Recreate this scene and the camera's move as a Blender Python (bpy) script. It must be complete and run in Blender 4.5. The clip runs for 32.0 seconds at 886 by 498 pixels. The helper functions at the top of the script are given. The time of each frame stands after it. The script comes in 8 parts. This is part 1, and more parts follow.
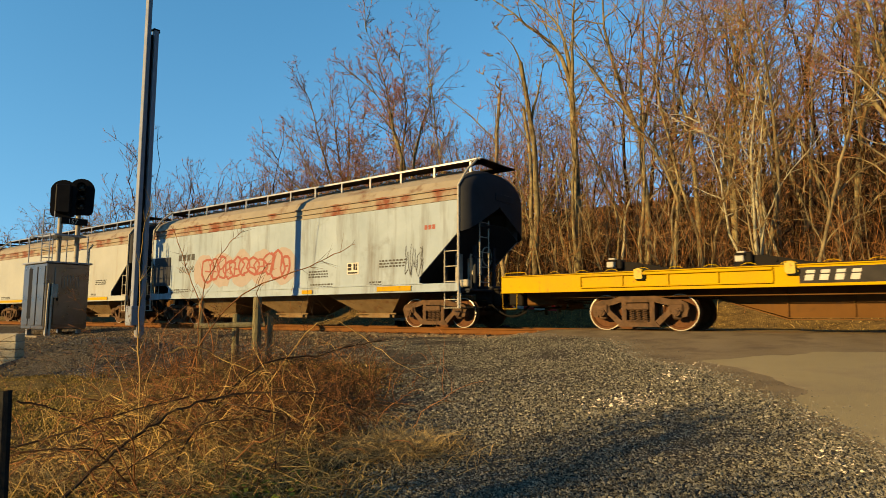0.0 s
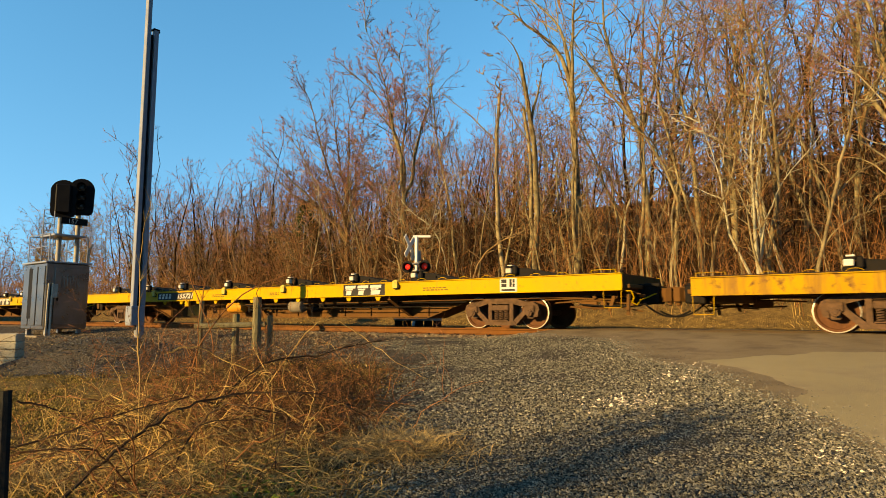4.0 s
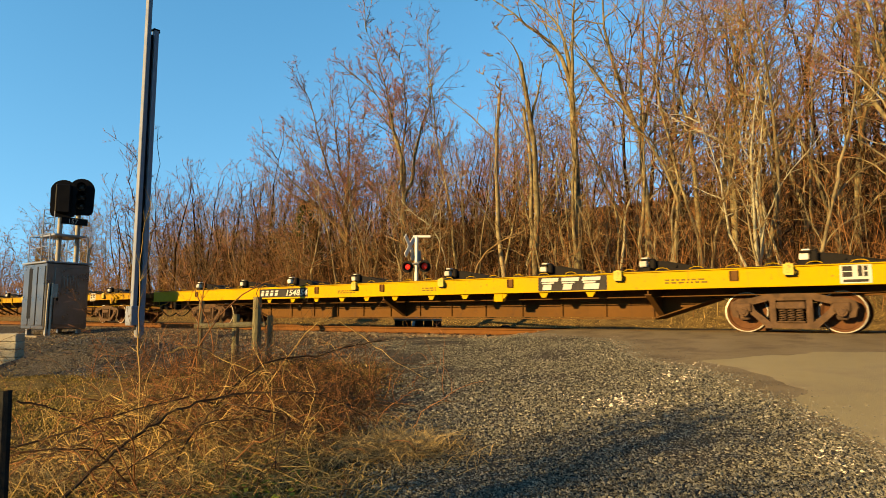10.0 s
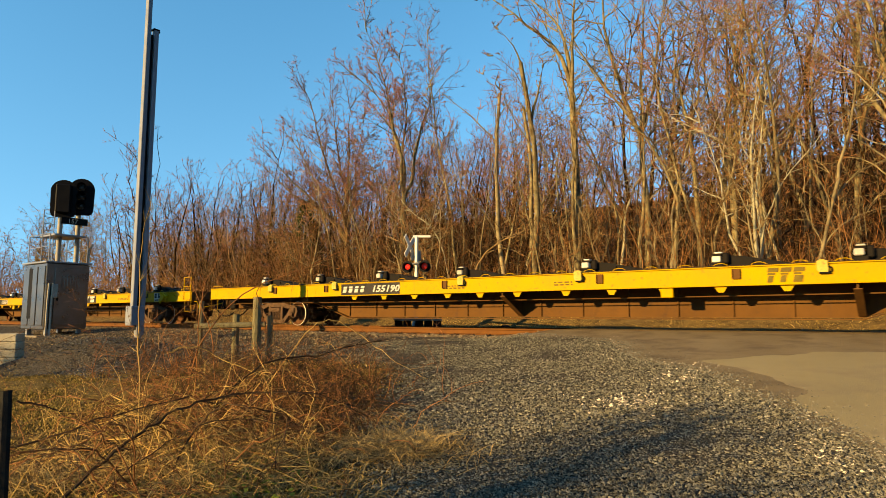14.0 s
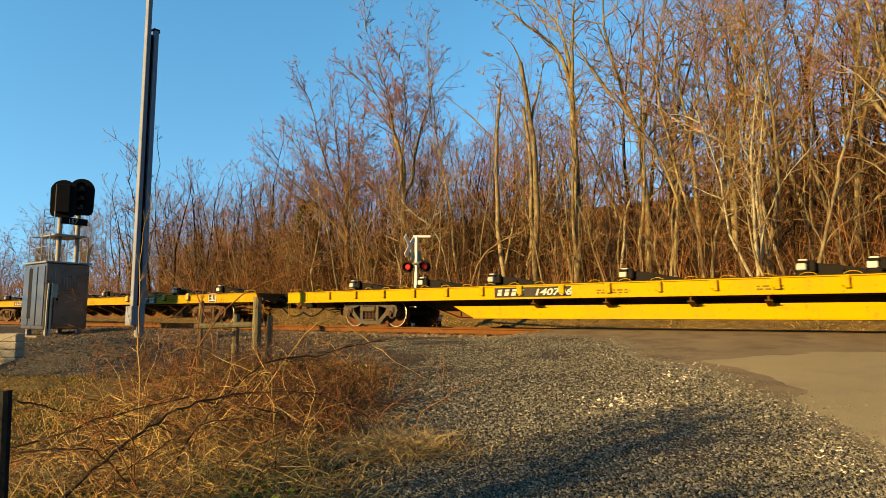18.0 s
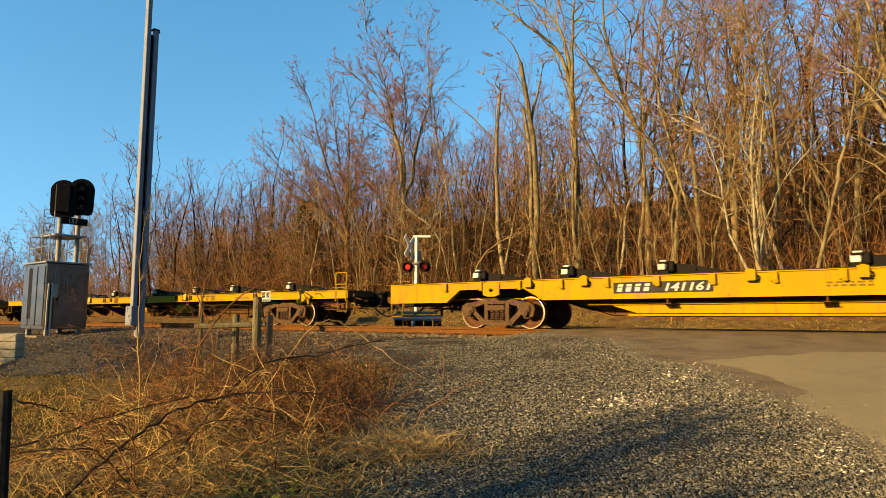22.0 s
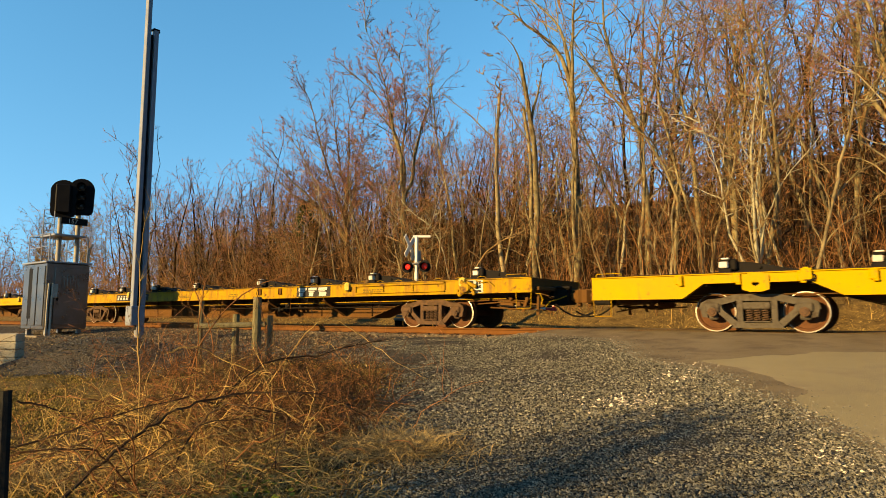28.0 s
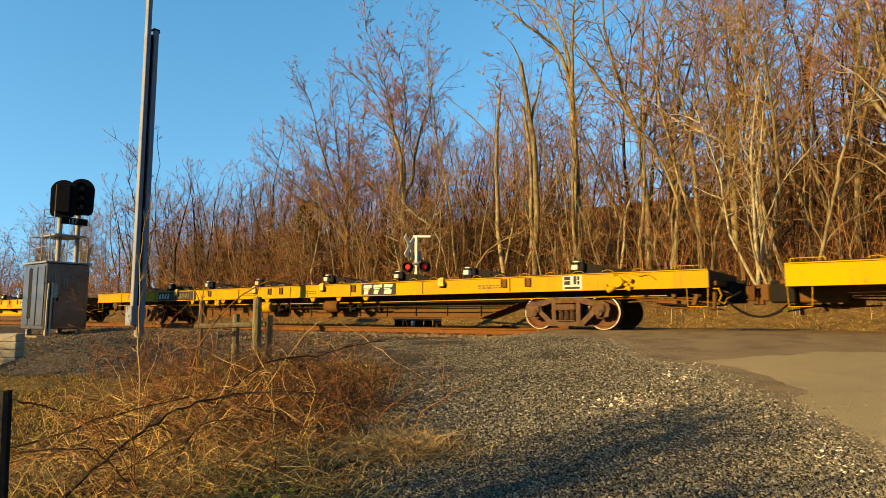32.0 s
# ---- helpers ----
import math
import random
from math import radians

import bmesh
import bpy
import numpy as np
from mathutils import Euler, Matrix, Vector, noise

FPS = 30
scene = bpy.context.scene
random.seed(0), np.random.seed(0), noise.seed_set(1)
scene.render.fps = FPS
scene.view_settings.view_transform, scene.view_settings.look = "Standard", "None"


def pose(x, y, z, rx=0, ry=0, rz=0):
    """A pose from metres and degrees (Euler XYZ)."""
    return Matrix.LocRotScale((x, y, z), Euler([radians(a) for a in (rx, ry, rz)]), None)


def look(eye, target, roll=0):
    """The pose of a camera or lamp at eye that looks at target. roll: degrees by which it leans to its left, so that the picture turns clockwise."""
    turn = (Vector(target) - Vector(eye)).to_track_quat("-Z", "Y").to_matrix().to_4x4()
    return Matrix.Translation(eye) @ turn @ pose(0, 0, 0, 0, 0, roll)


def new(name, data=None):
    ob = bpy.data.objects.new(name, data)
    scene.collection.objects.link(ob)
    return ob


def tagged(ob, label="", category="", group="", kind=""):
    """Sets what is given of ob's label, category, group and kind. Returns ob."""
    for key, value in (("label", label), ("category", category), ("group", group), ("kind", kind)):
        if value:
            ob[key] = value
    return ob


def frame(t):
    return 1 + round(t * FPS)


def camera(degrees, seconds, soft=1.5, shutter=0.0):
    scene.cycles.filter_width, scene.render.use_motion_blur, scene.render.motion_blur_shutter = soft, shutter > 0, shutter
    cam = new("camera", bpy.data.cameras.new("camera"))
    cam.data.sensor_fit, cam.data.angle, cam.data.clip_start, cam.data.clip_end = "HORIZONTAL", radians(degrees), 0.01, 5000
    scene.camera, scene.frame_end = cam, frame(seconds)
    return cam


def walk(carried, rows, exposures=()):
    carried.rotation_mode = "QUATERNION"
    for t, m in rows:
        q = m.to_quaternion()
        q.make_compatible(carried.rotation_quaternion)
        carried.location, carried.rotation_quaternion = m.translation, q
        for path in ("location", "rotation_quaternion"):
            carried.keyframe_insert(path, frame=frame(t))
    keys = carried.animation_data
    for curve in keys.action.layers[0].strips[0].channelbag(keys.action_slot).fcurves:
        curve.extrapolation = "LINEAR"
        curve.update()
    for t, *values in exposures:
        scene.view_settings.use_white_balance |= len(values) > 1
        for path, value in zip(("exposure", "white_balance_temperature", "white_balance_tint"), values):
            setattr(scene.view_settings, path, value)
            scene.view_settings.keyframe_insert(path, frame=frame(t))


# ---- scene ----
# ---- camera ----
cam = camera(71.0, 32.0, soft=0.5, shutter=0.08)
EYE = Vector((0.0, -15.3, 0.35))
VIEW = look(EYE, EYE + Vector((-0.59009, 0.80031, 0.10631)))
walk(cam, [(0.0, VIEW), (32.0, VIEW)], exposures=[(0.0, 1.54, 7100, 10), (1.0, 1.82, 7300, 10), (3.0, 1.84, 7300, 10), (32.0, 1.84, 7300, 10)])

# ---- world and sun: low golden light from behind, along and across the track ----
SUN_ELEV, SUN_DIR = 14.0, Vector((0.37, 0.93, 0.0)).normalized()
world = bpy.data.worlds.new("world")
scene.world = world
world.use_nodes = True
wn = world.node_tree.nodes
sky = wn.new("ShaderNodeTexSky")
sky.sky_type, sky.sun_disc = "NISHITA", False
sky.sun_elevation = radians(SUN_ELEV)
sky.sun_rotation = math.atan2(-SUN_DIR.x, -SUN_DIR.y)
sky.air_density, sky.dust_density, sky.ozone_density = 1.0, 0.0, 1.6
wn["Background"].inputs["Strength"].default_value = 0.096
deeper = wn.new("ShaderNodeHueSaturation")
deeper.inputs["Hue"].default_value, deeper.inputs["Saturation"].default_value = 0.494, 1.34
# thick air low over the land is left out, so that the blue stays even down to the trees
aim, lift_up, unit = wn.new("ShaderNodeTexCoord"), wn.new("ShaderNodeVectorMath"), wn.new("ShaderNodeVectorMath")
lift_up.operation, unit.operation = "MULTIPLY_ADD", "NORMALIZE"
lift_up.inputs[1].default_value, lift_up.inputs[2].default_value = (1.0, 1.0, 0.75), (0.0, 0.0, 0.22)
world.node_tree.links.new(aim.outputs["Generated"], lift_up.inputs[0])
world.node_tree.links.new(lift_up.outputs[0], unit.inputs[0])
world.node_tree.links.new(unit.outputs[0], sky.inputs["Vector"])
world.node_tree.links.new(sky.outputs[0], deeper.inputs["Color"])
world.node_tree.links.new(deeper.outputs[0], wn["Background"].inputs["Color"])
sun = new("sun", bpy.data.lights.new("sun", "SUN"))
sun.data.energy, sun.data.angle, sun.data.color = 5.0, radians(0.6), (1.0, 0.675, 0.275)
rise = math.tan(radians(SUN_ELEV))
sun.matrix_world = look((0, 0, 40), Vector((0, 0, 40)) + Vector((SUN_DIR.x, SUN_DIR.y, -rise)))

# ---- the train's clock ----
LENGTH = 27.0
# middle of each flat car at the start; the train gains a little speed as it rolls by
START = dict(A=5.15, B=33.55, C=62.06, D=90.55, E=118.88, F=147.23, G=175.55, H=204.05, I=232.74, J=261.40, K=290.19, L=318.96, M=347.40, N=376.00, O=404.80, P=433.23)


def rolled(t):
    return 13.03 * t + 0.0045 * t * t



# ---- materials ----
def surface(name, low, high, scale=4.0, rough=0.7, metal=0.0, bump=0.25, fine=60.0, stain=None, streak=None, vary=0.0, spec=0.06, where="Object", piece=None):
    """Two-scale procedural paint: low to high over noise; stain (colour, scale, from, to); streak likewise but drawn out downwards."""
    mat = bpy.data.materials.new(name)
    mat.use_nodes = True
    n, l = mat.node_tree.nodes, mat.node_tree.links
    b = n["Principled BSDF"]
    co = n.new("ShaderNodeTexCoord")
    src = co.outputs[where]

    def noise_of(s, detail=6.0, stretch=None):
        v = src
        if stretch:
            mp = n.new("ShaderNodeMapping")
            mp.inputs["Scale"].default_value = stretch
            l.new(src, mp.inputs["Vector"])
            v = mp.outputs[0]
        t = n.new("ShaderNodeTexNoise")
        t.inputs["Scale"].default_value, t.inputs["Detail"].default_value = s, detail
        t.inputs["Roughness"].default_value = 0.62
        l.new(v, t.inputs["Vector"])
        return t.outputs["Fac"]

    def ramp(fac, a, z):
        m = n.new("ShaderNodeMapRange")
        m.inputs["From Min"].default_value, m.inputs["From Max"].default_value = a, z
        l.new(fac, m.inputs["Value"])
        return m.outputs[0]

    def mix(fac, a, z):
        m = n.new("ShaderNodeMix")
        m.data_type = "RGBA"
        l.new(fac, m.inputs["Factor"]) if not isinstance(fac, float) else None
        for sock, val in ((m.inputs[6], a), (m.inputs[7], z)):
            if isinstance(val, tuple):
                sock.default_value = (*val, 1)
            else:
                l.new(val, sock)
        return m.outputs[2]

    big = noise_of(scale)
    col = mix(ramp(big, 0.32, 0.68), low, high)
    if stain:
        c, s, a, z = stain
        col = mix(ramp(noise_of(s, 8.0), a, z), col, c)
    if streak:
        c, s, a, z = streak
        col = mix(ramp(noise_of(s, 6.0, (1.0, 1.0, 0.12)), a, z), col, c)
    if vary:
        oi = n.new("ShaderNodeObjectInfo")
        hs = n.new("ShaderNodeHueSaturation")
        l.new(ramp(oi.outputs["Random"], 0.0, 1.0), hs.inputs["Value"])
        hs.inputs["Value"].default_value = 1
        mr = n.new("ShaderNodeMapRange")
        mr.inputs["To Min"].default_value, mr.inputs["To Max"].default_value = 1 - vary, 1 + vary
        l.new(oi.outputs["Random"], mr.inputs["Value"])
        l.new(mr.outputs[0], hs.inputs["Value"])
        l.new(col, hs.inputs["Color"])
        col = hs.outputs[0]
    if piece:
        # every loose piece of the mesh has a tone of its own
        geo = n.new("ShaderNodeNewGeometry")
        hp, mp = n.new("ShaderNodeHueSaturation"), n.new("ShaderNodeMapRange")
        mp.inputs["To Min"].default_value, mp.inputs["To Max"].default_value = piece
        l.new(geo.outputs["Random Per Island"], mp.inputs["Value"])
        l.new(mp.outputs[0], hp.inputs["Value"])
        l.new(col, hp.inputs["Color"])
        col = hp.outputs[0]
    l.new(col, b.inputs["Base Color"])
    fac = noise_of(fine, 4.0)
    rr = n.new("ShaderNodeMapRange")
    rr.inputs["To Min"].default_value, rr.inputs["To Max"].default_value = max(0.05, rough - 0.15), min(1.0, rough + 0.15)
    l.new(big, rr.inputs["Value"])
    l.new(rr.outputs[0], b.inputs["Roughness"])
    b.inputs["Metallic"].default_value = metal
    b.inputs["Specular IOR Level"].default_value = spec
    if bump:
        bp = n.new("ShaderNodeBump")
        bp.inputs["Strength"].default_value, bp.inputs["Distance"].default_value = bump, 0.02
        l.new(fac, bp.inputs["Height"])
        l.new(bp.outputs[0], b.inputs["Normal"])
    return mat


def glow(name, colour, power):
    mat = bpy.data.materials.new(name)
    mat.use_nodes = True
    b = mat.node_tree.nodes["Principled BSDF"]
    b.inputs["Base Color"].default_value = (*colour, 1)
    b.inputs["Emission Color"].default_value = (*colour, 1)
    b.inputs["Emission Strength"].default_value = power
    b.inputs["Roughness"].default_value = 0.3
    return mat


RUST = (0.0499, 0.0225, 0.01)
yellow_clean = surface("yellow paint", (0.245, 0.146, 0.000571), (0.28, 0.172, 0.000853), 1.2, 0.6, spec=0.06, bump=0.05, stain=((0.12, 0.062, 0.012), 9.0, 0.60, 0.76), streak=((0.17, 0.094, 0.013), 7.0, 0.58, 0.85))
yellow_dirty = surface("weathered yellow paint", (0.185, 0.106, 0.002), (0.235, 0.142, 0.003), 1.0, 0.65, spec=0.06, bump=0.12, stain=(RUST, 4.2, 0.54, 0.69), streak=((0.0952, 0.0464, 0.0130), 5.0, 0.47, 0.75))
yellow_amber = surface("faded amber paint", (0.2, 0.117, 0.0016), (0.245, 0.148, 0.0022), 1.3, 0.6, spec=0.06, bump=0.1, stain=((0.0902, 0.0404, 0.00902), 7.0, 0.60, 0.74), streak=((0.134, 0.0721, 0.0134), 6.0, 0.54, 0.80))
brown_steel = surface("brown primer steel", (0.0508, 0.0238, 0.00615), (0.0738, 0.0353, 0.00984), 1.4, 0.75, bump=0.15, stain=((0.0315, 0.018, 0.0112), 3.0, 0.55, 0.75), streak=((0.0404, 0.0225, 0.0134), 5.0, 0.55, 0.8))
rust_cast = surface("rusty cast steel", (0.0392, 0.0243, 0.0143), (0.0749, 0.0442, 0.0257), 5.0, 0.85, bump=0.3, fine=45, stain=((0.0225, 0.0157, 0.0125), 7.0, 0.5, 0.72))
grey_cast = surface("dusty grey cast steel", (0.04, 0.0342, 0.0259), (0.06, 0.052, 0.04), 5.0, 0.85, bump=0.3, fine=45, stain=((0.018, 0.0119, 0.00896), 6.0, 0.52, 0.72))
wheel_rust = surface("rusted wheel plate", (0.0464, 0.02, 0.00927), (0.0749, 0.0343, 0.0157), 6.0, 0.8, bump=0.2)
bare_rim = surface("worn bright wheel rim", (0.18, 0.165, 0.134), (0.26, 0.239, 0.2), 8.0, 0.42, metal=0.35, bump=0.05, spec=0.4)
deck_dark = surface("weathered deck", (0.0105, 0.00845, 0.00659), (0.021, 0.015, 0.0105), 3.0, 0.85, bump=0.3, stain=((0.0299, 0.015, 0.00749), 5.0, 0.5, 0.7))
black_steel = surface("black steel", (0.00359, 0.0033, 0.00299), (0.00902, 0.00749, 0.00599), 4.0, 0.75, bump=0.2)
black_patch = surface("faded black marking panel", (0.00902, 0.00902, 0.00902), (0.025, 0.0225, 0.02), 3.0, 0.6, bump=0.05, streak=((0.0599, 0.0449, 0.025), 7.0, 0.6, 0.85))
white_mark = surface("white stencil paint", (0.249, 0.239, 0.215), (0.31, 0.299, 0.27), 6.0, 0.6, bump=0.0)
faint_mark = surface("faded olive stencil", (0.058, 0.042, 0.006), (0.090, 0.066, 0.009), 6.0, 0.6, bump=0.0)
white_post = surface("white signal paint", (0.42, 0.41, 0.37), (0.50, 0.49, 0.45), 4.0, 0.6, bump=0.05)
worn_mark = surface("worn-off white stencil", (0.030, 0.028, 0.023), (0.085, 0.080, 0.068), 3.0, 0.6, bump=0.0)
orange_mark = surface("faded orange stencil", (0.150, 0.040, 0.006), (0.190, 0.055, 0.008), 6.0, 0.6, bump=0.0)
pale_box = surface("pale grey casting", (0.17, 0.16, 0.134), (0.239, 0.225, 0.189), 6.0, 0.6, bump=0.1, stain=((0.1, 0.0799, 0.0499), 8.0, 0.56, 0.72))
cream_ped = surface("cream pedestal paint", (0.262, 0.190, 0.030), (0.310, 0.235, 0.055), 5.0, 0.55, bump=0.08, stain=((0.125, 0.0749, 0.0299), 9.0, 0.58, 0.74))
tank_amber = surface("amber air tank", (0.249, 0.11, 0.01), (0.32, 0.15, 0.015), 4.0, 0.5, bump=0.06, stain=(RUST, 6.0, 0.58, 0.74))
tank_grey = surface("dusty grey tank", (0.0853, 0.0749, 0.0599), (0.13, 0.11, 0.0799), 4.0, 0.7, bump=0.1)
hopper_paint = surface("grey hopper paint", (0.132, 0.17, 0.205), (0.176, 0.22, 0.26), 0.6, 0.6, bump=0.05, stain=((0.0674, 0.0659, 0.059), 0.9, 0.56, 0.80), streak=((0.0649, 0.0574, 0.0449), 2.6, 0.50, 0.85))
hopper_cream = surface("cream hopper paint", (0.165, 0.178, 0.175), (0.205, 0.218, 0.212), 0.6, 0.6, bump=0.05, streak=((0.13, 0.105, 0.0699), 2.5, 0.58, 0.85))
hopper_roof = surface("dirty hopper roof", (0.125, 0.112, 0.088), (0.165, 0.148, 0.118), 1.0, 0.7, bump=0.08, stain=((0.0699, 0.0349, 0.02), 1.6, 0.54, 0.70))
hopper_rusty = surface("rust streaked eave", (0.13, 0.116, 0.092), (0.165, 0.148, 0.118), 1.0, 0.7, bump=0.08, stain=((0.0951, 0.0325, 0.02), 1.1, 0.48, 0.62))
chute_tan = surface("dusty outlet steel", (0.085, 0.058, 0.030), (0.125, 0.088, 0.048), 2.0, 0.75, bump=0.1, stain=((0.0699, 0.0349, 0.015), 3.0, 0.5, 0.7))
spray_red = surface("red spray paint", (0.135, 0.042, 0.034), (0.165, 0.056, 0.044), 5.0, 0.6, bump=0.0)
spray_pink = surface("pink spray haze", (0.158, 0.138, 0.132), (0.178, 0.158, 0.150), 5.0, 0.6, bump=0.0)
spray_dark = surface("dark spray paint", (0.025, 0.025, 0.025), (0.0449, 0.0449, 0.0399), 5.0, 0.6, bump=0.0)
# navy taken darker than the paint, to put shade into the sky-lit ends
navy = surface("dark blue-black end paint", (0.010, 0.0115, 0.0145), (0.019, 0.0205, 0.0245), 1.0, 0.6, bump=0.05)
rail_rust = surface("rusty rail web", (0.0607, 0.0243, 0.00642), (0.0927, 0.0392, 0.0107), 2.0, 0.8, bump=0.2)
rail_top = surface("polished rail head", (0.09, 0.055, 0.03), (0.14, 0.09, 0.05), 5.0, 0.5, metal=0.2, bump=0.02)
tie_wood = surface("grey creosoted wood", (0.0349, 0.025, 0.0175), (0.0699, 0.0499, 0.0325), 4.0, 0.9, bump=0.4, vary=0.2)
stainless = surface("brushed aluminium panel", (0.085, 0.080, 0.072), (0.12, 0.114, 0.104), 2.0, 0.30, metal=0.8, bump=0.03, stain=((0.07, 0.064, 0.055), 1.5, 0.45, 0.75), spec=0.4)
mast_steel = surface("weathered mast steel", (0.085, 0.097, 0.122), (0.118, 0.132, 0.16), 3.0, 0.5, metal=0.0, bump=0.05, spec=0.3, stain=((0.09, 0.10, 0.12), 1.5, 0.55, 0.75))
galvanised = surface("galvanised steel", (0.125, 0.130, 0.138), (0.17, 0.175, 0.184), 3.0, 0.42, metal=0.5, bump=0.05, spec=0.4)
signal_black = surface("flat black signal paint", (0.00239, 0.00239, 0.0027), (0.0054, 0.0054, 0.00569), 3.0, 0.6, bump=0.05)
lens_dark = surface("unlit glass lens", (0.01, 0.015, 0.015), (0.02, 0.025, 0.025), 3.0, 0.12, bump=0.0, spec=0.4)
red_lamp = glow("lit red lens", (0.8, 0.025, 0.01), 0.45)
red_dim = glow("dim red lens", (0.22, 0.010, 0.007), 0.10)
gate_red = surface("red reflective sheeting", (0.30, 0.020, 0.018), (0.36, 0.030, 0.024), 6.0, 0.45, bump=0.0, spec=0.3)
hitch_white = surface("chalky white casting paint", (0.30, 0.29, 0.25), (0.40, 0.385, 0.34), 9.0, 0.6, bump=0.05, vary=0.3, stain=((0.10, 0.085, 0.06), 9.0, 0.58, 0.74))
concrete = surface("pale concrete", (0.255, 0.221, 0.153), (0.34, 0.306, 0.221), 3.0, 0.9, bump=0.3, stain=((0.111, 0.0935, 0.0679), 4.0, 0.55, 0.75))
post_wood = surface("weathered grey-green post", (0.075, 0.068, 0.036), (0.125, 0.110, 0.064), 6.0, 0.9, bump=0.5, streak=((0.0599, 0.0499, 0.0299), 12.0, 0.5, 0.7))
dark_post = surface("dark stained post", (0.00699, 0.00699, 0.00649), (0.015, 0.015, 0.013), 6.0, 0.8, bump=0.4)
bark_grey = surface("sunlit grey bark", (0.09, 0.073, 0.038), (0.182, 0.15, 0.08), 5.0, 0.9, bump=0.9, fine=14, vary=0.18, stain=((0.0471, 0.0323, 0.0175), 2.0, 0.5, 0.7), streak=((0.0405, 0.0284, 0.0149), 7.0, 0.48, 0.66))
bark_pale = surface("pale flaking bark", (0.165, 0.15, 0.095), (0.245, 0.225, 0.15), 2.2, 0.85, bump=0.3, fine=18, stain=((0.0989, 0.0845, 0.0622), 2.6, 0.54, 0.68))
bark_tan = surface("tan sapling bark", (0.095, 0.076, 0.040), (0.180, 0.146, 0.082), 3.0, 0.9, bump=0.2, fine=18, vary=0.2)
# brown bark with the shade of the deep wood put into its colour
bark_shaded = surface("brown bark darkened for shade", (0.017, 0.0085, 0.0032), (0.036, 0.0185, 0.0074), 3.0, 0.9, bump=0.4, fine=18, vary=0.2)
twig_brown = surface("reddish brown twigs", (0.112, 0.052, 0.019), (0.175, 0.086, 0.032), 0.5, 0.85, bump=0.0, vary=0.15, piece=(0.3, 1.5))
twig_pink = surface("pinkish brown twigs", (0.12, 0.056, 0.033), (0.185, 0.09, 0.054), 0.5, 0.85, bump=0.0, vary=0.12, piece=(0.3, 1.5))
twig_far = surface("dull red-brown twigs", (0.088, 0.044, 0.02), (0.14, 0.072, 0.034), 0.3, 0.9, bump=0.0, piece=(0.4, 1.5))
bark_brown = surface("brown grey bark", (0.070, 0.045, 0.020), (0.135, 0.090, 0.042), 3.0, 0.9, bump=0.5, fine=18, vary=0.18, stain=((0.034, 0.022, 0.012), 2.0, 0.5, 0.7))
twig_tan = surface("tan twigs", (0.118, 0.071, 0.029), (0.174, 0.108, 0.047), 0.5, 0.85, bump=0.0, vary=0.2, piece=(0.3, 1.5))
twig_gold = surface("golden twigs", (0.12, 0.08, 0.032), (0.18, 0.124, 0.052), 0.5, 0.85, bump=0.0, vary=0.12, piece=(0.3, 1.5))
needle = surface("dark evergreen needles", (0.01, 0.0175, 0.00599), (0.0225, 0.0299, 0.01), 3.0, 0.8, bump=0.0)
cane_red = surface("reddish bramble cane", (0.09, 0.041, 0.015), (0.18, 0.082, 0.03), 5.0, 0.7, bump=0.1, piece=(0.2, 1.6))
cane_tan = surface("dry straw cane", (0.16, 0.108, 0.036), (0.33, 0.226, 0.078), 5.0, 0.75, bump=0.1, piece=(0.2, 1.6))
cane_dark = surface("dark bramble stem", (0.022, 0.014, 0.008), (0.05, 0.031, 0.017), 5.0, 0.75, bump=0.1, piece=(0.4, 1.6))
dry_grass = surface("dry winter grass", (0.165, 0.110, 0.031), (0.255, 0.180, 0.058), 3.0, 0.85, bump=0.0, piece=(0.3, 1.5))
straw = surface("bright flattened straw", (0.19, 0.133, 0.052), (0.30, 0.215, 0.090), 3.0, 0.85, bump=0.0, piece=(0.3, 1.4))
green_grass = surface("olive winter grass", (0.072, 0.060, 0.011), (0.120, 0.096, 0.023), 3.0, 0.85, bump=0.0, piece=(0.3, 1.5))
leaf_green = surface("yellow-green leaf", (0.06, 0.078, 0.009), (0.096, 0.108, 0.015), 9.0, 0.6, bump=0.0)
asphalt_old = surface("old brown asphalt", (0.11, 0.083, 0.046), (0.148, 0.114, 0.066), 0.9, 0.9, bump=0.5, fine=90, stain=((0.0682, 0.0496, 0.031), 1.6, 0.5, 0.72))
asphalt_new = surface("dusty light asphalt", (0.17, 0.138, 0.073), (0.205, 0.168, 0.09), 0.6, 0.9, bump=0.35, fine=110, stain=((0.144, 0.115, 0.0693), 1.2, 0.5, 0.75))


def stone_material(name, low, high):
    """Crushed stone, each piece of its own grey."""
    return surface(name, low, high, 9.0, 0.9, bump=0.2, piece=(0.35, 1.45))


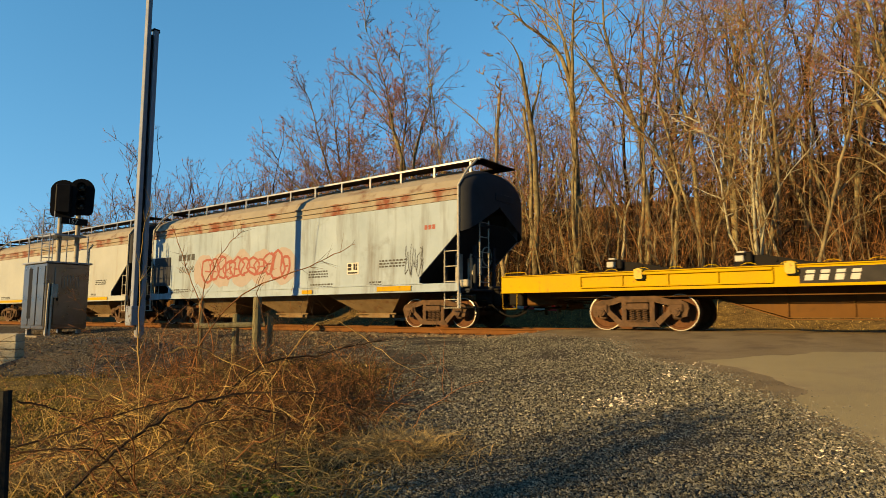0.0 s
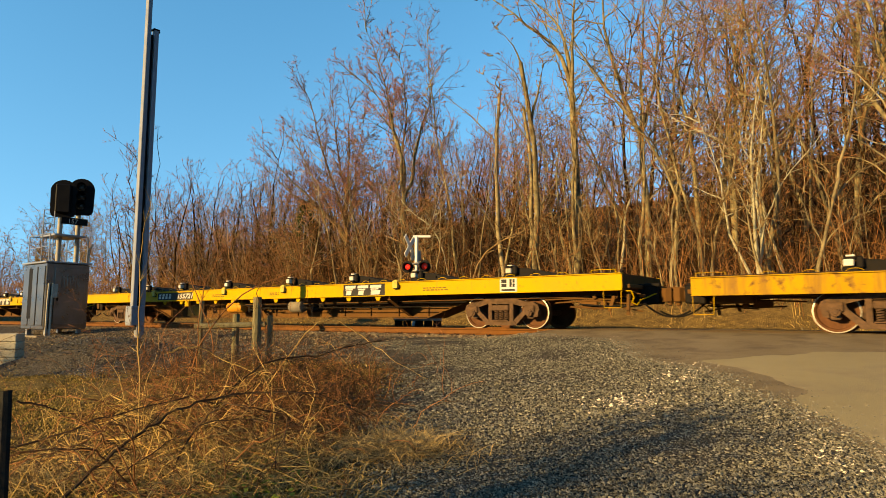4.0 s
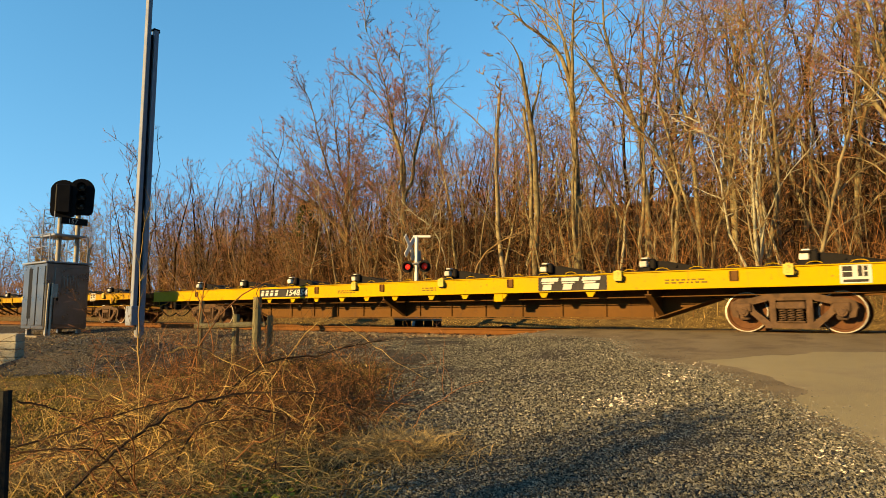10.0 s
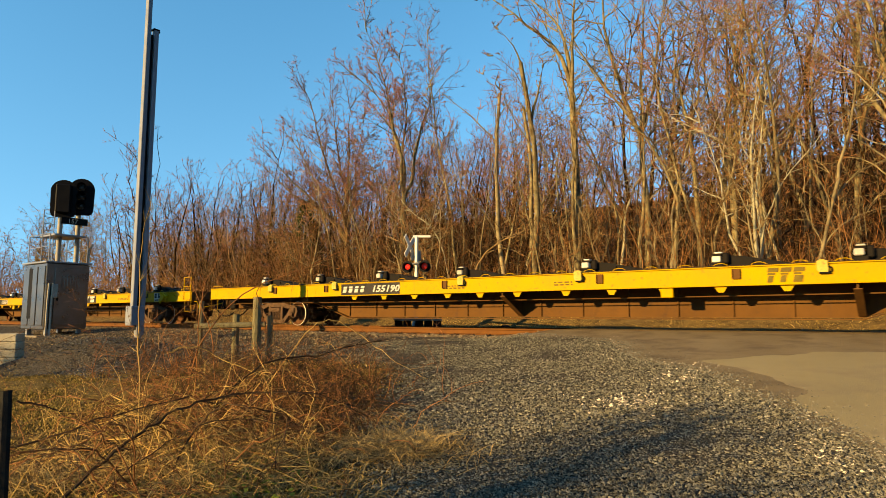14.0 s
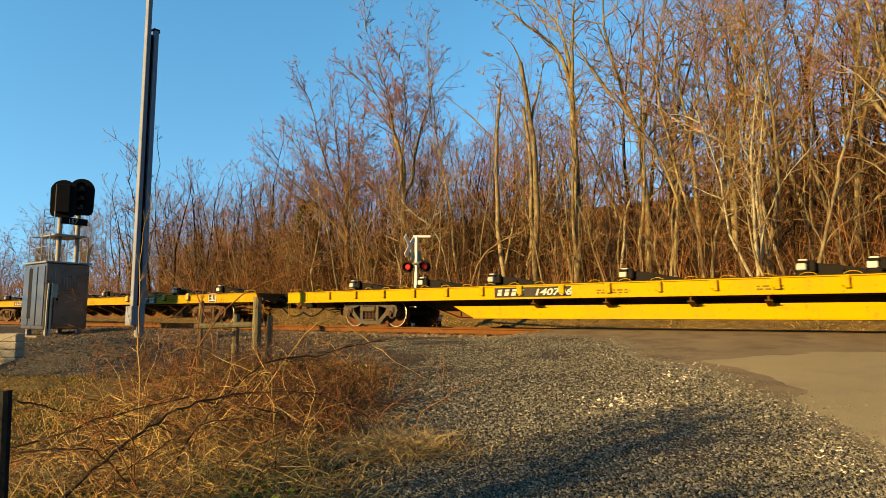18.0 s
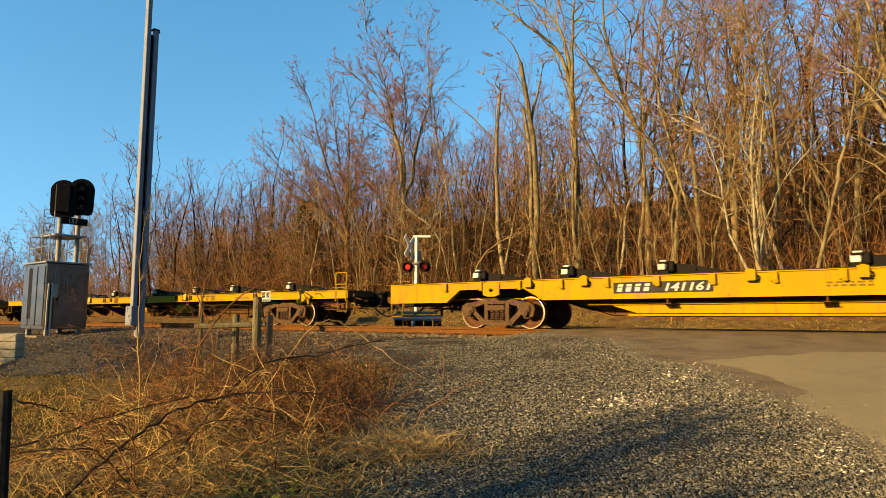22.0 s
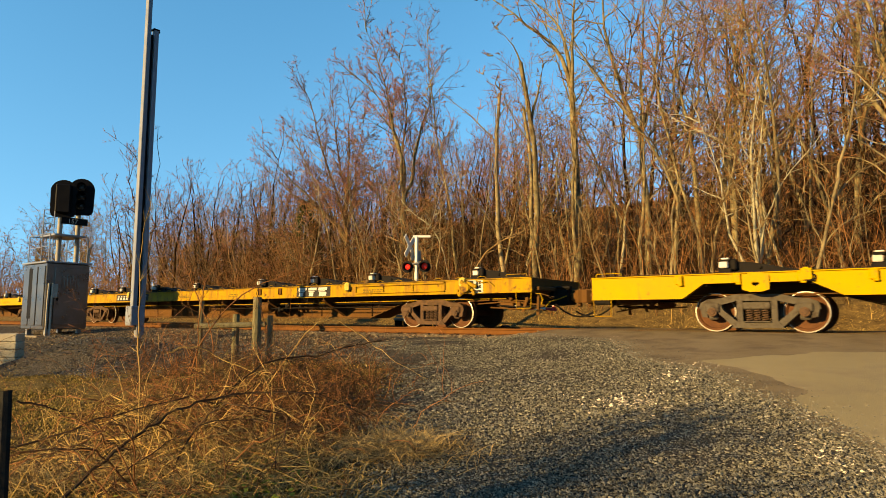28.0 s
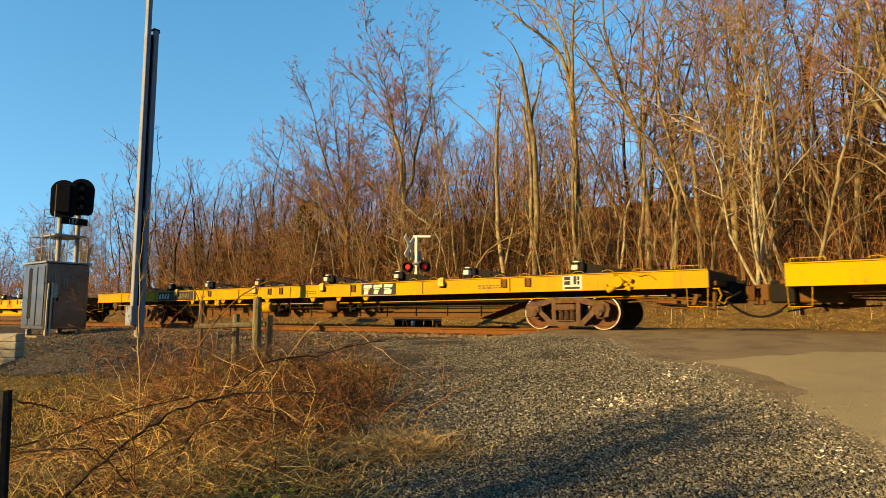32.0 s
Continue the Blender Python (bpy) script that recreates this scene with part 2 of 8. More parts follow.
def ground_material():
    """Crushed stone beside the road, ballast under the track, dry grass to the sides, leaf litter under the trees."""
    mat = bpy.data.materials.new("ground cover")
    mat.use_nodes = True
    n, l = mat.node_tree.nodes, mat.node_tree.links
    b = n["Principled BSDF"]
    co = n.new("ShaderNodeTexCoord")
    P = co.outputs["Object"]

    def noise_of(s, d=6.0):
        t = n.new("ShaderNodeTexNoise")
        t.inputs["Scale"].default_value, t.inputs["Detail"].default_value = s, d
        l.new(P, t.inputs["Vector"])
        return t.outputs["Fac"]

    def rng(v, a, z, c=0.0, e=1.0):
        m = n.new("ShaderNodeMapRange")
        for k, x in zip(("From Min", "From Max", "To Min", "To Max"), (a, z, c, e)):
            m.inputs[k].default_value = x
        l.new(v, m.inputs["Value"])
        return m.outputs[0]

    def mix(f, a, z):
        m = n.new("ShaderNodeMix")
        m.data_type = "RGBA"
        l.new(f, m.inputs["Factor"])
        for sock, val in ((m.inputs[6], a), (m.inputs[7], z)):
            if isinstance(val, tuple):
                sock.default_value = (*val, 1)
            else:
                l.new(val, sock)
        return m.outputs[2]

    def maths(op, a, z):
        m = n.new("ShaderNodeMath")
        m.operation = op
        for sock, val in zip(m.inputs, (a, z)):
            if isinstance(val, (int, float)):
                sock.default_value = val
            else:
                l.new(val, sock)
        return m.outputs[0]

    vor = n.new("ShaderNodeTexVoronoi")
    vor.inputs["Scale"].default_value = 26.0
    l.new(P, vor.inputs["Vector"])
    sepc = n.new("ShaderNodeSeparateColor")
    l.new(vor.outputs["Color"], sepc.inputs[0])
    stones = mix(rng(sepc.outputs[0], 0.0, 1.0), (0.014, 0.012, 0.009), (0.075, 0.064, 0.046))
    stones = mix(rng(noise_of(0.7), 0.45, 0.75), stones, (0.045, 0.037, 0.026))
    grass = mix(rng(noise_of(1.3), 0.35, 0.65), (0.0499, 0.0349, 0.01), (0.0951, 0.0649, 0.02))
    grass = mix(rng(noise_of(14.0), 0.5, 0.75), grass, (0.13, 0.0902, 0.0299))
    # litter round the brambles, darkened: their shade is put into the ground colour
    brush_shade = n.new("ShaderNodeVectorMath")
    brush_shade.operation = "DISTANCE"
    l.new(P, brush_shade.inputs[0])
    brush_shade.inputs[1].default_value = (-5.7, -11.0, -1.1)
    grass = mix(rng(brush_shade.outputs["Value"], 3.4, 2.0), grass, (0.058, 0.037, 0.015))
    litter = mix(rng(noise_of(5.0), 0.3, 0.7), (0.030, 0.018, 0.008), (0.068, 0.040, 0.018))
    ballast = mix(rng(sepc.outputs[1], 0.0, 1.0), (0.0599, 0.0449, 0.0275), (0.2, 0.155, 0.1))
    sep = n.new("ShaderNodeSeparateXYZ")
    l.new(P, sep.inputs[0])
    X, Y = sep.outputs[0], sep.outputs[1]
    wob = rng(noise_of(0.9), 0.0, 1.0, -1.6, 1.6)
    edge = maths("ADD", maths("ADD", X, maths("MULTIPLY", Y, 0.77)), maths("MULTIPLY", wob, 0.5))
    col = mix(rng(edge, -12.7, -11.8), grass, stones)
    Yw = maths("ADD", Y, maths("MULTIPLY", wob, 0.25))
    left_bed = rng(maths("ADD", Yw, rng(X, -10.5, -12.5, 0.0, 2.8)), -7.6, -6.8)
    col = mix(left_bed, col, stones)
    col = mix(rng(Yw, -2.9, -2.4), col, ballast)
    bank = mix(rng(noise_of(3.5), 0.35, 0.65), (0.034, 0.021, 0.008), (0.092, 0.060, 0.021))
    bank = mix(rng(noise_of(22.0), 0.45, 0.7), bank, (0.13, 0.088, 0.032))
    col = mix(rng(Yw, 2.4, 3.0), col, bank)
    col = mix(rng(Yw, 9.0, 13.0), col, litter)
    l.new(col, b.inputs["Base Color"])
    b.inputs["Roughness"].default_value = 0.95
    b.inputs["Specular IOR Level"].default_value = 0.05
    bp = n.new("ShaderNodeBump")
    bp.inputs["Strength"].default_value, bp.inputs["Distance"].default_value = 0.9, 0.03
    l.new(maths("ADD", maths("MULTIPLY", vor.outputs["Distance"], -1.0), maths("MULTIPLY", noise_of(30.0), 0.5)), bp.inputs["Height"])
    l.new(bp.outputs[0], b.inputs["Normal"])
    return mat


stone_grey = stone_material("crushed grey stone", (0.074, 0.070, 0.052), (0.142, 0.133, 0.101))
stone_dark = stone_material("dark grey stone", (0.042, 0.042, 0.039), (0.088, 0.086, 0.079))
stone_pale = stone_material("pale limestone chips", (0.27, 0.232, 0.173), (0.358, 0.315, 0.24))
stone_tan = stone_material("tan ballast stone", (0.085, 0.0637, 0.0382), (0.161, 0.128, 0.0808))


# ---- mesh helpers ----
class Form:
    """Gathers vertices and faces of one mesh; slot is the material slot of what follows."""

    def __init__(self):
        self.v, self.f, self.s, self.slot = [], [], [], 0

    def add(self, verts, faces):
        o = len(self.v)
        self.v.extend(verts)
        self.f.extend([tuple(i + o for i in q) for q in faces])
        self.s.extend([self.slot] * len(faces))
        return self

    def box(self, x, y, z, sx, sy, sz, c=0.0, turn=None):
        """A box about its centre, its edges chamfered by c."""
        hx, hy, hz = sx / 2, sy / 2, sz / 2
        if not c:
            vs = [(a * hx, b * hy, e * hz) for a in (-1, 1) for b in (-1, 1) for e in (-1, 1)]
            fs = [(0, 1, 3, 2), (4, 6, 7, 5), (0, 4, 5, 1), (2, 3, 7, 6), (0, 2, 6, 4), (1, 5, 7, 3)]
        else:
            c = min(c, 0.45 * min(sx, sy, sz))
            vs, ix = [], {}
            for a in (-1, 1):
                for b in (-1, 1):
                    for e in (-1, 1):
                        for k in range(3):
                            ix[a, b, e, k] = len(vs)
                            vs.append((a * (hx - c * (k != 0)), b * (hy - c * (k != 1)), e * (hz - c * (k != 2))))
            fs = []
            for k in range(3):
                for s in (-1, 1):
                    q = []
                    for p, r in ((-1, -1), (1, -1), (1, 1), (-1, 1)):
                        key = [p, r]
                        key.insert(k, s)
                        q.append(ix[(*key, k)])
                    fs.append(tuple(q) if (s > 0) == (k != 1) else tuple(q[::-1]))
            for k in range(3):
                i, j = [q for q in range(3) if q != k]
                for p in (-1, 1):
                    for r in (-1, 1):
                        lo, hi = [0] * 3, [0] * 3
                        lo[i] = hi[i] = p
                        lo[j] = hi[j] = r
                        lo[k], hi[k] = -1, 1
                        fs.append((ix[(*lo, i)], ix[(*hi, i)], ix[(*hi, j)], ix[(*lo, j)]))
            for a in (-1, 1):
                for b in (-1, 1):
                    for e in (-1, 1):
                        fs.append(tuple(ix[a, b, e, k] for k in range(3)))
        if turn:
            t = Euler([radians(q) for q in turn]).to_matrix()
            vs = [tuple(t @ Vector(q)) for q in vs]
        return self.add([(x + a, y + b, z + e) for a, b, e in vs], fs)

    def tube(self, pts, r, n=8, r1=None, caps=True):
        """A round bar along points; r to r1."""
        pts = [Vector(p) for p in pts]
        r1 = r if r1 is None else r1
        o, m = len(self.v), len(pts)
        for i, p in enumerate(pts):
            d = (pts[min(i + 1, m - 1)] - pts[max(i - 1, 0)]).normalized()
            a = d.orthogonal().normalized() if i == 0 else (a - d * a.dot(d)).normalized()
            b = d.cross(a)
            rr = r + (r1 - r) * i / (m - 1)
            for k in range(n):
                w = 2 * math.pi * k / n
                self.v.append(tuple(p + (a * math.cos(w) + b * math.sin(w)) * rr))
        fs = [(o + i * n + k, o + i * n + (k + 1) % n, o + (i + 1) * n + (k + 1) % n, o + (i + 1) * n + k) for i in range(m - 1) for k in range(n)]
        if caps:
            fs += [tuple(o + k for k in reversed(range(n))), tuple(o + (m - 1) * n + k for k in range(n))]
        self.f.extend(fs)
        self.s.extend([self.slot] * len(fs))
        return self

    def prism(self, poly, y0, y1, axis=1):
        """A flat outline (in x and z for axis 1, y and z for axis 0, x and y for axis 2) drawn out from y0 to y1."""
        def put(p, d):
            return {0: (d, p[0], p[1]), 1: (p[0], d, p[1]), 2: (p[0], p[1], d)}[axis]
        n = len(poly)
        fs = [tuple(range(n)), tuple(range(2 * n - 1, n - 1, -1))] + [(i, i + n, (i + 1) % n + n, (i + 1) % n) for i in range(n)]
        return self.add([put(p, y0) for p in poly] + [put(p, y1) for p in poly], fs)

    def lathe(self, profile, centre, n=28, axis=1):
        """A profile of (radius, along) turned about an axis through centre."""
        o, m = len(self.v), len(profile)
        for r, h in profile:
            for k in range(n):
                w = 2 * math.pi * k / n
                a, b = r * math.cos(w), r * math.sin(w)
                q = {0: (h, a, b), 1: (a, h, b), 2: (a, b, h)}[axis]
                self.v.append(tuple(centre[i] + q[i] for i in range(3)))
        fs = [(o + i * n + k, o + i * n + (k + 1) % n, o + (i + 1) * n + (k + 1) % n, o + (i + 1) * n + k) for i in range(m - 1) for k in range(n)]
        self.f.extend(fs)
        self.s.extend([self.slot] * len(fs))
        return self

    def mesh(self, name, *mats, smooth=35.0):
        me = bpy.data.meshes.new(name)
        me.from_pydata(self.v, [], self.f)
        for m in mats:
            me.materials.append(m)
        if len(mats) > 1:
            me.polygons.foreach_set("material_index", self.s)
        bm = bmesh.new()
        bm.from_mesh(me)
        bmesh.ops.recalc_face_normals(bm, faces=bm.faces)
        bm.to_mesh(me)
        bm.free()
        if smooth:
            me.polygons.foreach_set("use_smooth", [True] * len(me.polygons))
            me.set_sharp_from_angle(angle=radians(smooth))
        me.update()
        return me


def part(name, data, parent, at=(0, 0, 0), label="", turn=(0, 0, 0)):
    """A mesh as ONE object under its thing or part."""
    ob = new(name, data)
    ob.parent = parent
    ob.matrix_basis = pose(*at, *turn)
    if label:
        ob["label"] = label
    return ob


def thing(name, data=None, at=(0, 0, 0), label="", category="", group="", kind="", rz=0):
    ob = new(name, data)
    if data is None:
        ob.empty_display_size = 0.2
    ob.matrix_basis = pose(*at, 0, 0, rz)
    return tagged(ob, label, category, group, kind)


KEPT = {}


def kept(key, build):
    """Builds a shared mesh once."""
    if key not in KEPT:
        KEPT[key] = build()
    return KEPT[key]


def raw_mesh(name, verts, faces, *mats, smooth=False):
    """A large mesh straight from arrays: faces is (n, 3) or (n, 4)."""
    me = bpy.data.meshes.new(name)
    verts, faces = np.asarray(verts, dtype=np.float32), np.asarray(faces, dtype=np.int32)
    k = faces.shape[1]
    me.vertices.add(len(verts))
    me.vertices.foreach_set("co", verts.ravel())
    me.loops.add(faces.size)
    me.loops.foreach_set("vertex_index", faces.ravel())
    me.polygons.add(len(faces))
    me.polygons.foreach_set("loop_start", np.arange(0, faces.size, k, dtype=np.int32))
    me.polygons.foreach_set("use_smooth", [smooth] * len(faces))
    for m in mats:
        me.materials.append(m)
    me.update(calc_edges=True)
    return me


def letters(text, height, mat, depth=0.004, shear=0.0, bold=0.0):
    """Text as a mesh, its lower left corner at the origin, in x and z, facing -y."""
    cu = bpy.data.curves.new("lettering", "FONT")
    cu.body, cu.size, cu.extrude, cu.shear, cu.offset = text, height / 0.70, depth / 2, shear, height * bold
    cu.resolution_u = 2
    ob = bpy.data.objects.new("lettering", cu)
    scene.collection.objects.link(ob)
    me = bpy.data.meshes.new_from_object(ob.evaluated_get(bpy.context.evaluated_depsgraph_get()))
    bpy.data.objects.remove(ob)
    me.transform(Matrix.Rotation(radians(90), 4, "X"))
    me.materials.clear()
    me.materials.append(mat)
    return me


# ---- ground ----
def smooth(x, a, b):
    t = min(1.0, max(0.0, (x - a) / (b - a)))
    return t * t * (3 - 2 * t)


def ground_z(x, y):
    """The lie of the land; rail tops are at 0."""
    if y < -1.2:
        ramp = -0.006 - 0.0855 * (-1.2 - y) if y > -20 else -1.61
        bank = -0.20 - 0.075 * max(0.0, -2.6 - y) if y > -20 else -1.5
        bank -= 0.28 * smooth(-x, 12, 17) * smooth(-y, 5.2, 8.0)
        road = smooth(x, -8.2, -7.0)
        near = bank + (ramp - bank) * max(road, smooth(-y, 2.2, 5.0) * smooth(x, -14, -8))
        pile = math.hypot((x + 16.2) / 3.4, (y + 7.9) / 2.0)
        if pile < 1.0:
            near += 0.62 * (1 - pile * pile) ** 1.5
        return near
    road = smooth(x, -7.6, -7.1)
    bed = -0.20 + 0.194 * road
    if y < 2.0:
        return bed
    field = -0.26 + 1.25 * smooth(y, 5.9, 9.6)
    z = bed + (field - bed) * smooth(y, 2.0, 3.2)
    z += min(18.0, 0.36 * max(0.0, y - 21)) * smooth(x, -130, -60) * (0.8 + 0.2 * smooth(x, -20, -4)) + 3.0 * smooth(y, 40, 120)
    return z


def build_ground():
    gx = np.concatenate([[-3000, -1200, -600, -300, -200, -150, -120, -100], np.arange(-90, -30, 2.0), np.arange(-30, 10, 0.25), np.arange(10, 40, 2.0), [50, 80, 150, 300, 700, 3000]])
    gy = np.concatenate([[-3000, -900, -300, -120, -60, -40, -30, -25], np.arange(-20, 4, 0.2), np.arange(4, 10, 0.4), np.arange(10, 40, 1.5), [45, 50, 60, 70, 85, 100, 130, 200, 400, 1000, 3000]])
    vs = []
    for y in gy:
        for x in gx:
            z = ground_z(x, y)
            if -31 < x < 11 and -21 < y < -2.3:
                k = 0.05 if x < -8 + 0.4 * (y + 10) else 0.018 if x < -7 - 0.77 * (y + 2) else 0.0
                z += k * noise.noise((x * 0.9, y * 0.9, 0)) + 0.4 * k * noise.noise((x * 3.1, y * 3.1, 4))
            elif y > 3:
                z += (0.10 * noise.noise((x * 0.4, y * 0.4, 0)) + 0.07 * noise.noise((x * 1.3, y * 1.3, 2.0))) * smooth(y, 3, 6)
            vs.append((x, y, z))
    w = len(gx)
    fs = [(j * w + i, j * w + i + 1, (j + 1) * w + i + 1, (j + 1) * w + i) for j in range(len(gy) - 1) for i in range(w - 1)]
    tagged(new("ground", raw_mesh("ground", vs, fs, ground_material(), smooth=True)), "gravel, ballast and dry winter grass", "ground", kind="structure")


build_ground()


def road_sheet(name, outline, mat, lift, label):
    """An asphalt sheet with a ragged edge that follows the ramp up to the rails."""
    pts = []
    for (ax, ay), (bx, by) in zip(outline, outline[1:] + outline[:1]):
        d = math.hypot(bx - ax, by - ay)
        n = max(1, int(d / 0.08)) if d < 8 else 1
        for i in range(n):
            t = i / n
            x, y = ax + (bx - ax) * t, ay + (by - ay) * t
            k = noise.noise((x * 1.7, y * 1.7, 3.0)) * 0.16 + noise.noise((x * 6.0, y * 6.0, 1.0)) * 0.07 if n > 1 and y < -1.5 else 0.0
            pts.append((x + k, y - k))
    area = sum(a[0] * b[1] - b[0] * a[1] for a, b in zip(pts, pts[1:] + pts[:1]))
    bm = bmesh.new()
    top = [bm.verts.new((x, y, ground_z(x, y) + lift)) for x, y in pts]
    low = []
    for i, (x, y) in enumerate(pts):
        (ax, ay), (bx, by) = pts[i - 1], pts[(i + 1) % len(pts)]
        d = max(0.001, math.hypot(bx - ax, by - ay))
        side = -1 if area < 0 else 1
        x, y = x + side * 0.12 * (by - ay) / d, y - side * 0.12 * (bx - ax) / d
        low.append(bm.verts.new((x, y, ground_z(x, y) + lift - 0.006)))
    face = bm.faces.new(top)
    for i in range(len(top)):
        bm.faces.new((top[i], top[i - 1], low[i - 1], low[i]))
    bmesh.ops.triangulate(bm, faces=[face])
    bmesh.ops.recalc_face_normals(bm, faces=bm.faces)
    me = bpy.data.meshes.new(name)
    bm.to_mesh(me)
    bm.free()
    me.materials.append(mat)
    return tagged(new(name, me), label, "road", kind="structure")


road_sheet("road_apron", [(-7.1, -1.2), (-7.1, -1.7), (-6.3, -2.4), (-5.45, -2.7), (-4.67, -3.14), (-3.95, -4.5), (-3.27, -5.37), (-2.6, -5.75), (-1.95, -6.4), (-1.7, -7.2), (-1.1, -7.8), (-0.75, -8.45), (-0.4, -8.95), (-0.1, -9.6), (1.5, -11.5), (30, -13), (30, -1.2)], asphalt_old, 0.005, "old dark brown asphalt beside the rails")
road_sheet("road", [(-2.45, -5.24), (-2.02, -5.45), (-1.56, -6.0), (-1.36, -6.2), (-1.11, -6.72), (-0.88, -6.97), (-0.9, -7.8), (-0.72, -8.19), (-0.39, -8.44), (-0.15, -9.1), (1.2, -11.0), (30, -12.6), (30, -3.6), (2.0, -3.65), (-0.25, -3.76), (-1.24, -3.97), (-1.86, -4.59)], asphalt_new, 0.009, "dusty light grey asphalt road patch")


# asphalt between and beside the rails at the crossing
for name, y0, y1 in (("crossing_strip", -1.2, -0.794), ("crossing_infill", -0.69, 0.69), ("crossing_strip", 0.794, 2.0)):
    tagged(new(name, Form().box(11.45, (y0 + y1) / 2, -0.09, 37.1, y1 - y0, 0.176, 0.01).mesh(name, asphalt_old)), "old dark asphalt filling the crossing", "road", kind="structure")


# ---- track ----
def rail_mesh(x0, x1):
    half = [(-0.075, -0.185), (-0.075, -0.172), (-0.018, -0.150), (-0.010, -0.130), (-0.010, -0.055), (-0.035, -0.040), (-0.037, -0.008), (-0.028, 0.0)]
    poly = half + [(-y, z) for y, z in reversed(half)]
    f = Form()
    f.prism(poly, x0, x1, axis=0)
    me = f.mesh("rail", rail_rust, rail_top)
    for p in me.polygons:
        if p.normal.z > 0.9 and p.center.z > -0.02:
            p.material_index = 1
    return me


track = thing("track", None, (0, 0, 0), "single railway track with rusty rails on wooden ties", "track", kind="structure")
long_rail = rail_mesh(-420, 420)
for side in (-1, 1):
    part("rail", long_rail, track, (0, side * 0.755, 0))
tie = Form().box(0, 0, -0.255, 0.23, 2.6, 0.16, 0.015).mesh("tie", tie_wood)
plate_mesh = Form().box(0, 0, -0.182, 0.20, 0.36, 0.018, 0.004).mesh("tie_plate", rail_rust)
for i in range(90):
    t = part("tie", tie, track, (-7.6 - 0.52 * i, random.uniform(-0.03, 0.03), 0.0), turn=(0, 0, random.uniform(-0.8, 0.8)))
    part("tie_plate", plate_mesh, t, (0, -0.755, 0))
spike = Form().box(0, 0, -0.165, 0.03, 0.05, 0.03, 0.006).mesh("spike", rail_rust)
for i in range(46):
    for k in (-0.06, 0.06):
        part("spike", spike, track, (-7.6 - 0.52 * i + k, -0.86, 0))


# ---- freight car trucks ----
def wheelset_mesh():
    f = Form()
    for s in (-1, 1):
        o = s * 0.68
        prof = [(0.075, o + s * -0.02), (0.11, o + s * -0.01), (0.13, o + s * 0.03), (0.30, o + s * 0.075), (0.345, o + s * 0.06), (0.352, o + s * 0.02), (0.36, o)]
        outer = [(0.36, o), (0.445, o), (0.447, o + s * 0.022), (0.425, o + s * 0.035), (0.418, o + s * 0.14)]
        face = [(0.352, o + s * 0.12), (0.335, o + s * 0.09), (0.15, o + s * 0.075), (0.12, o + s * 0.13), (0.0, o + s * 0.14)]
        f.slot = 0
        f.lathe(prof, (0, 0, 0), 32)
        f.lathe(outer, (0, 0, 0), 32)
        f.lathe(face, (0, 0, 0), 32)
        f.slot = 1
        f.lathe([(0.418, o + s * 0.14), (0.396, o + s * 0.143)], (0, 0, 0), 32)
        f.slot = 0
        f.lathe([(0.396, o + s * 0.143), (0.352, o + s * 0.12)], (0, 0, 0), 32)
    f.tube([(0, -1.08, 0), (0, 1.08, 0)], 0.075, 12)
    return f.mesh("wheelset", wheel_rust, bare_rim, smooth=30)


def side_frame_mesh(mat):
    """A cast side frame with its two triangular windows and the spring opening, at y = 0, axle height z = 0."""
    f = Form()
    y0, y1 = -0.09, 0.09
    f.prism([(-1.14, 0.06), (-1.10, 0.20), (-0.96, 0.27), (-0.72, 0.29), (-0.42, 0.37), (0.42, 0.37), (0.72, 0.29), (0.96, 0.27), (1.10, 0.20), (1.14, 0.06), (0.98, 0.09), (0.74, 0.14), (0.44, 0.23), (-0.44, 0.23), (-0.74, 0.14), (-0.98, 0.09)], y0, y1)
    for s in (-1, 1):
        leg = [(0.34, -0.30), (0.45, -0.32), (0.72, -0.06), (0.80, 0.02), (0.80, 0.17), (0.70, 0.17), (0.66, 0.05), (0.36, -0.22)]
        f.prism([(s * a, b) for a, b in leg], y0, y1)
        f.prism([(s * a, b) for a, b in [(0.27, -0.26), (0.38, -0.26), (0.38, 0.26), (0.27, 0.26)]], y0 - 0.012, y1 + 0.012)
        f.prism([(s * a, b) for a, b in [(0.97, -0.12), (1.08, -0.10), (1.13, 0.14), (0.97, 0.14)]], y0, y1)
        f.box(s * 0.865, -0.03, 0.09, 0.30, 0.22, 0.20, 0.03)
        f.box(s * 0.865, 0.0, -0.10, 0.20, 0.13, 0.12, 0.03)
        f.prism([(s * a, b) for a, b in [(0.42, 0.245), (0.70, 0.17), (0.70, 0.15), (0.42, 0.22)]], y0 - 0.03, y0)
    f.prism([(-0.50, -0.33), (0.50, -0.33), (0.40, -0.21), (-0.40, -0.21)], y0 - 0.02, y1 + 0.02)
    f.box(0, -0.02, 0.13, 0.52, 0.24, 0.15, 0.02)
    f.box(0, -0.06, -0.20, 0.50, 0.2, 0.03, 0.008)
    return f.mesh("side_frame", mat)


def spring_mesh():
    f = Form()
    pts = []
    for i in range(41):
        w = i / 40 * 2 * math.pi * 5
        pts.append((0.062 * math.cos(w), 0.062 * math.sin(w), -0.19 + 0.24 * i / 40))
    f.tube(pts, 0.017, 4)
    return f.mesh("spring", rust_cast)


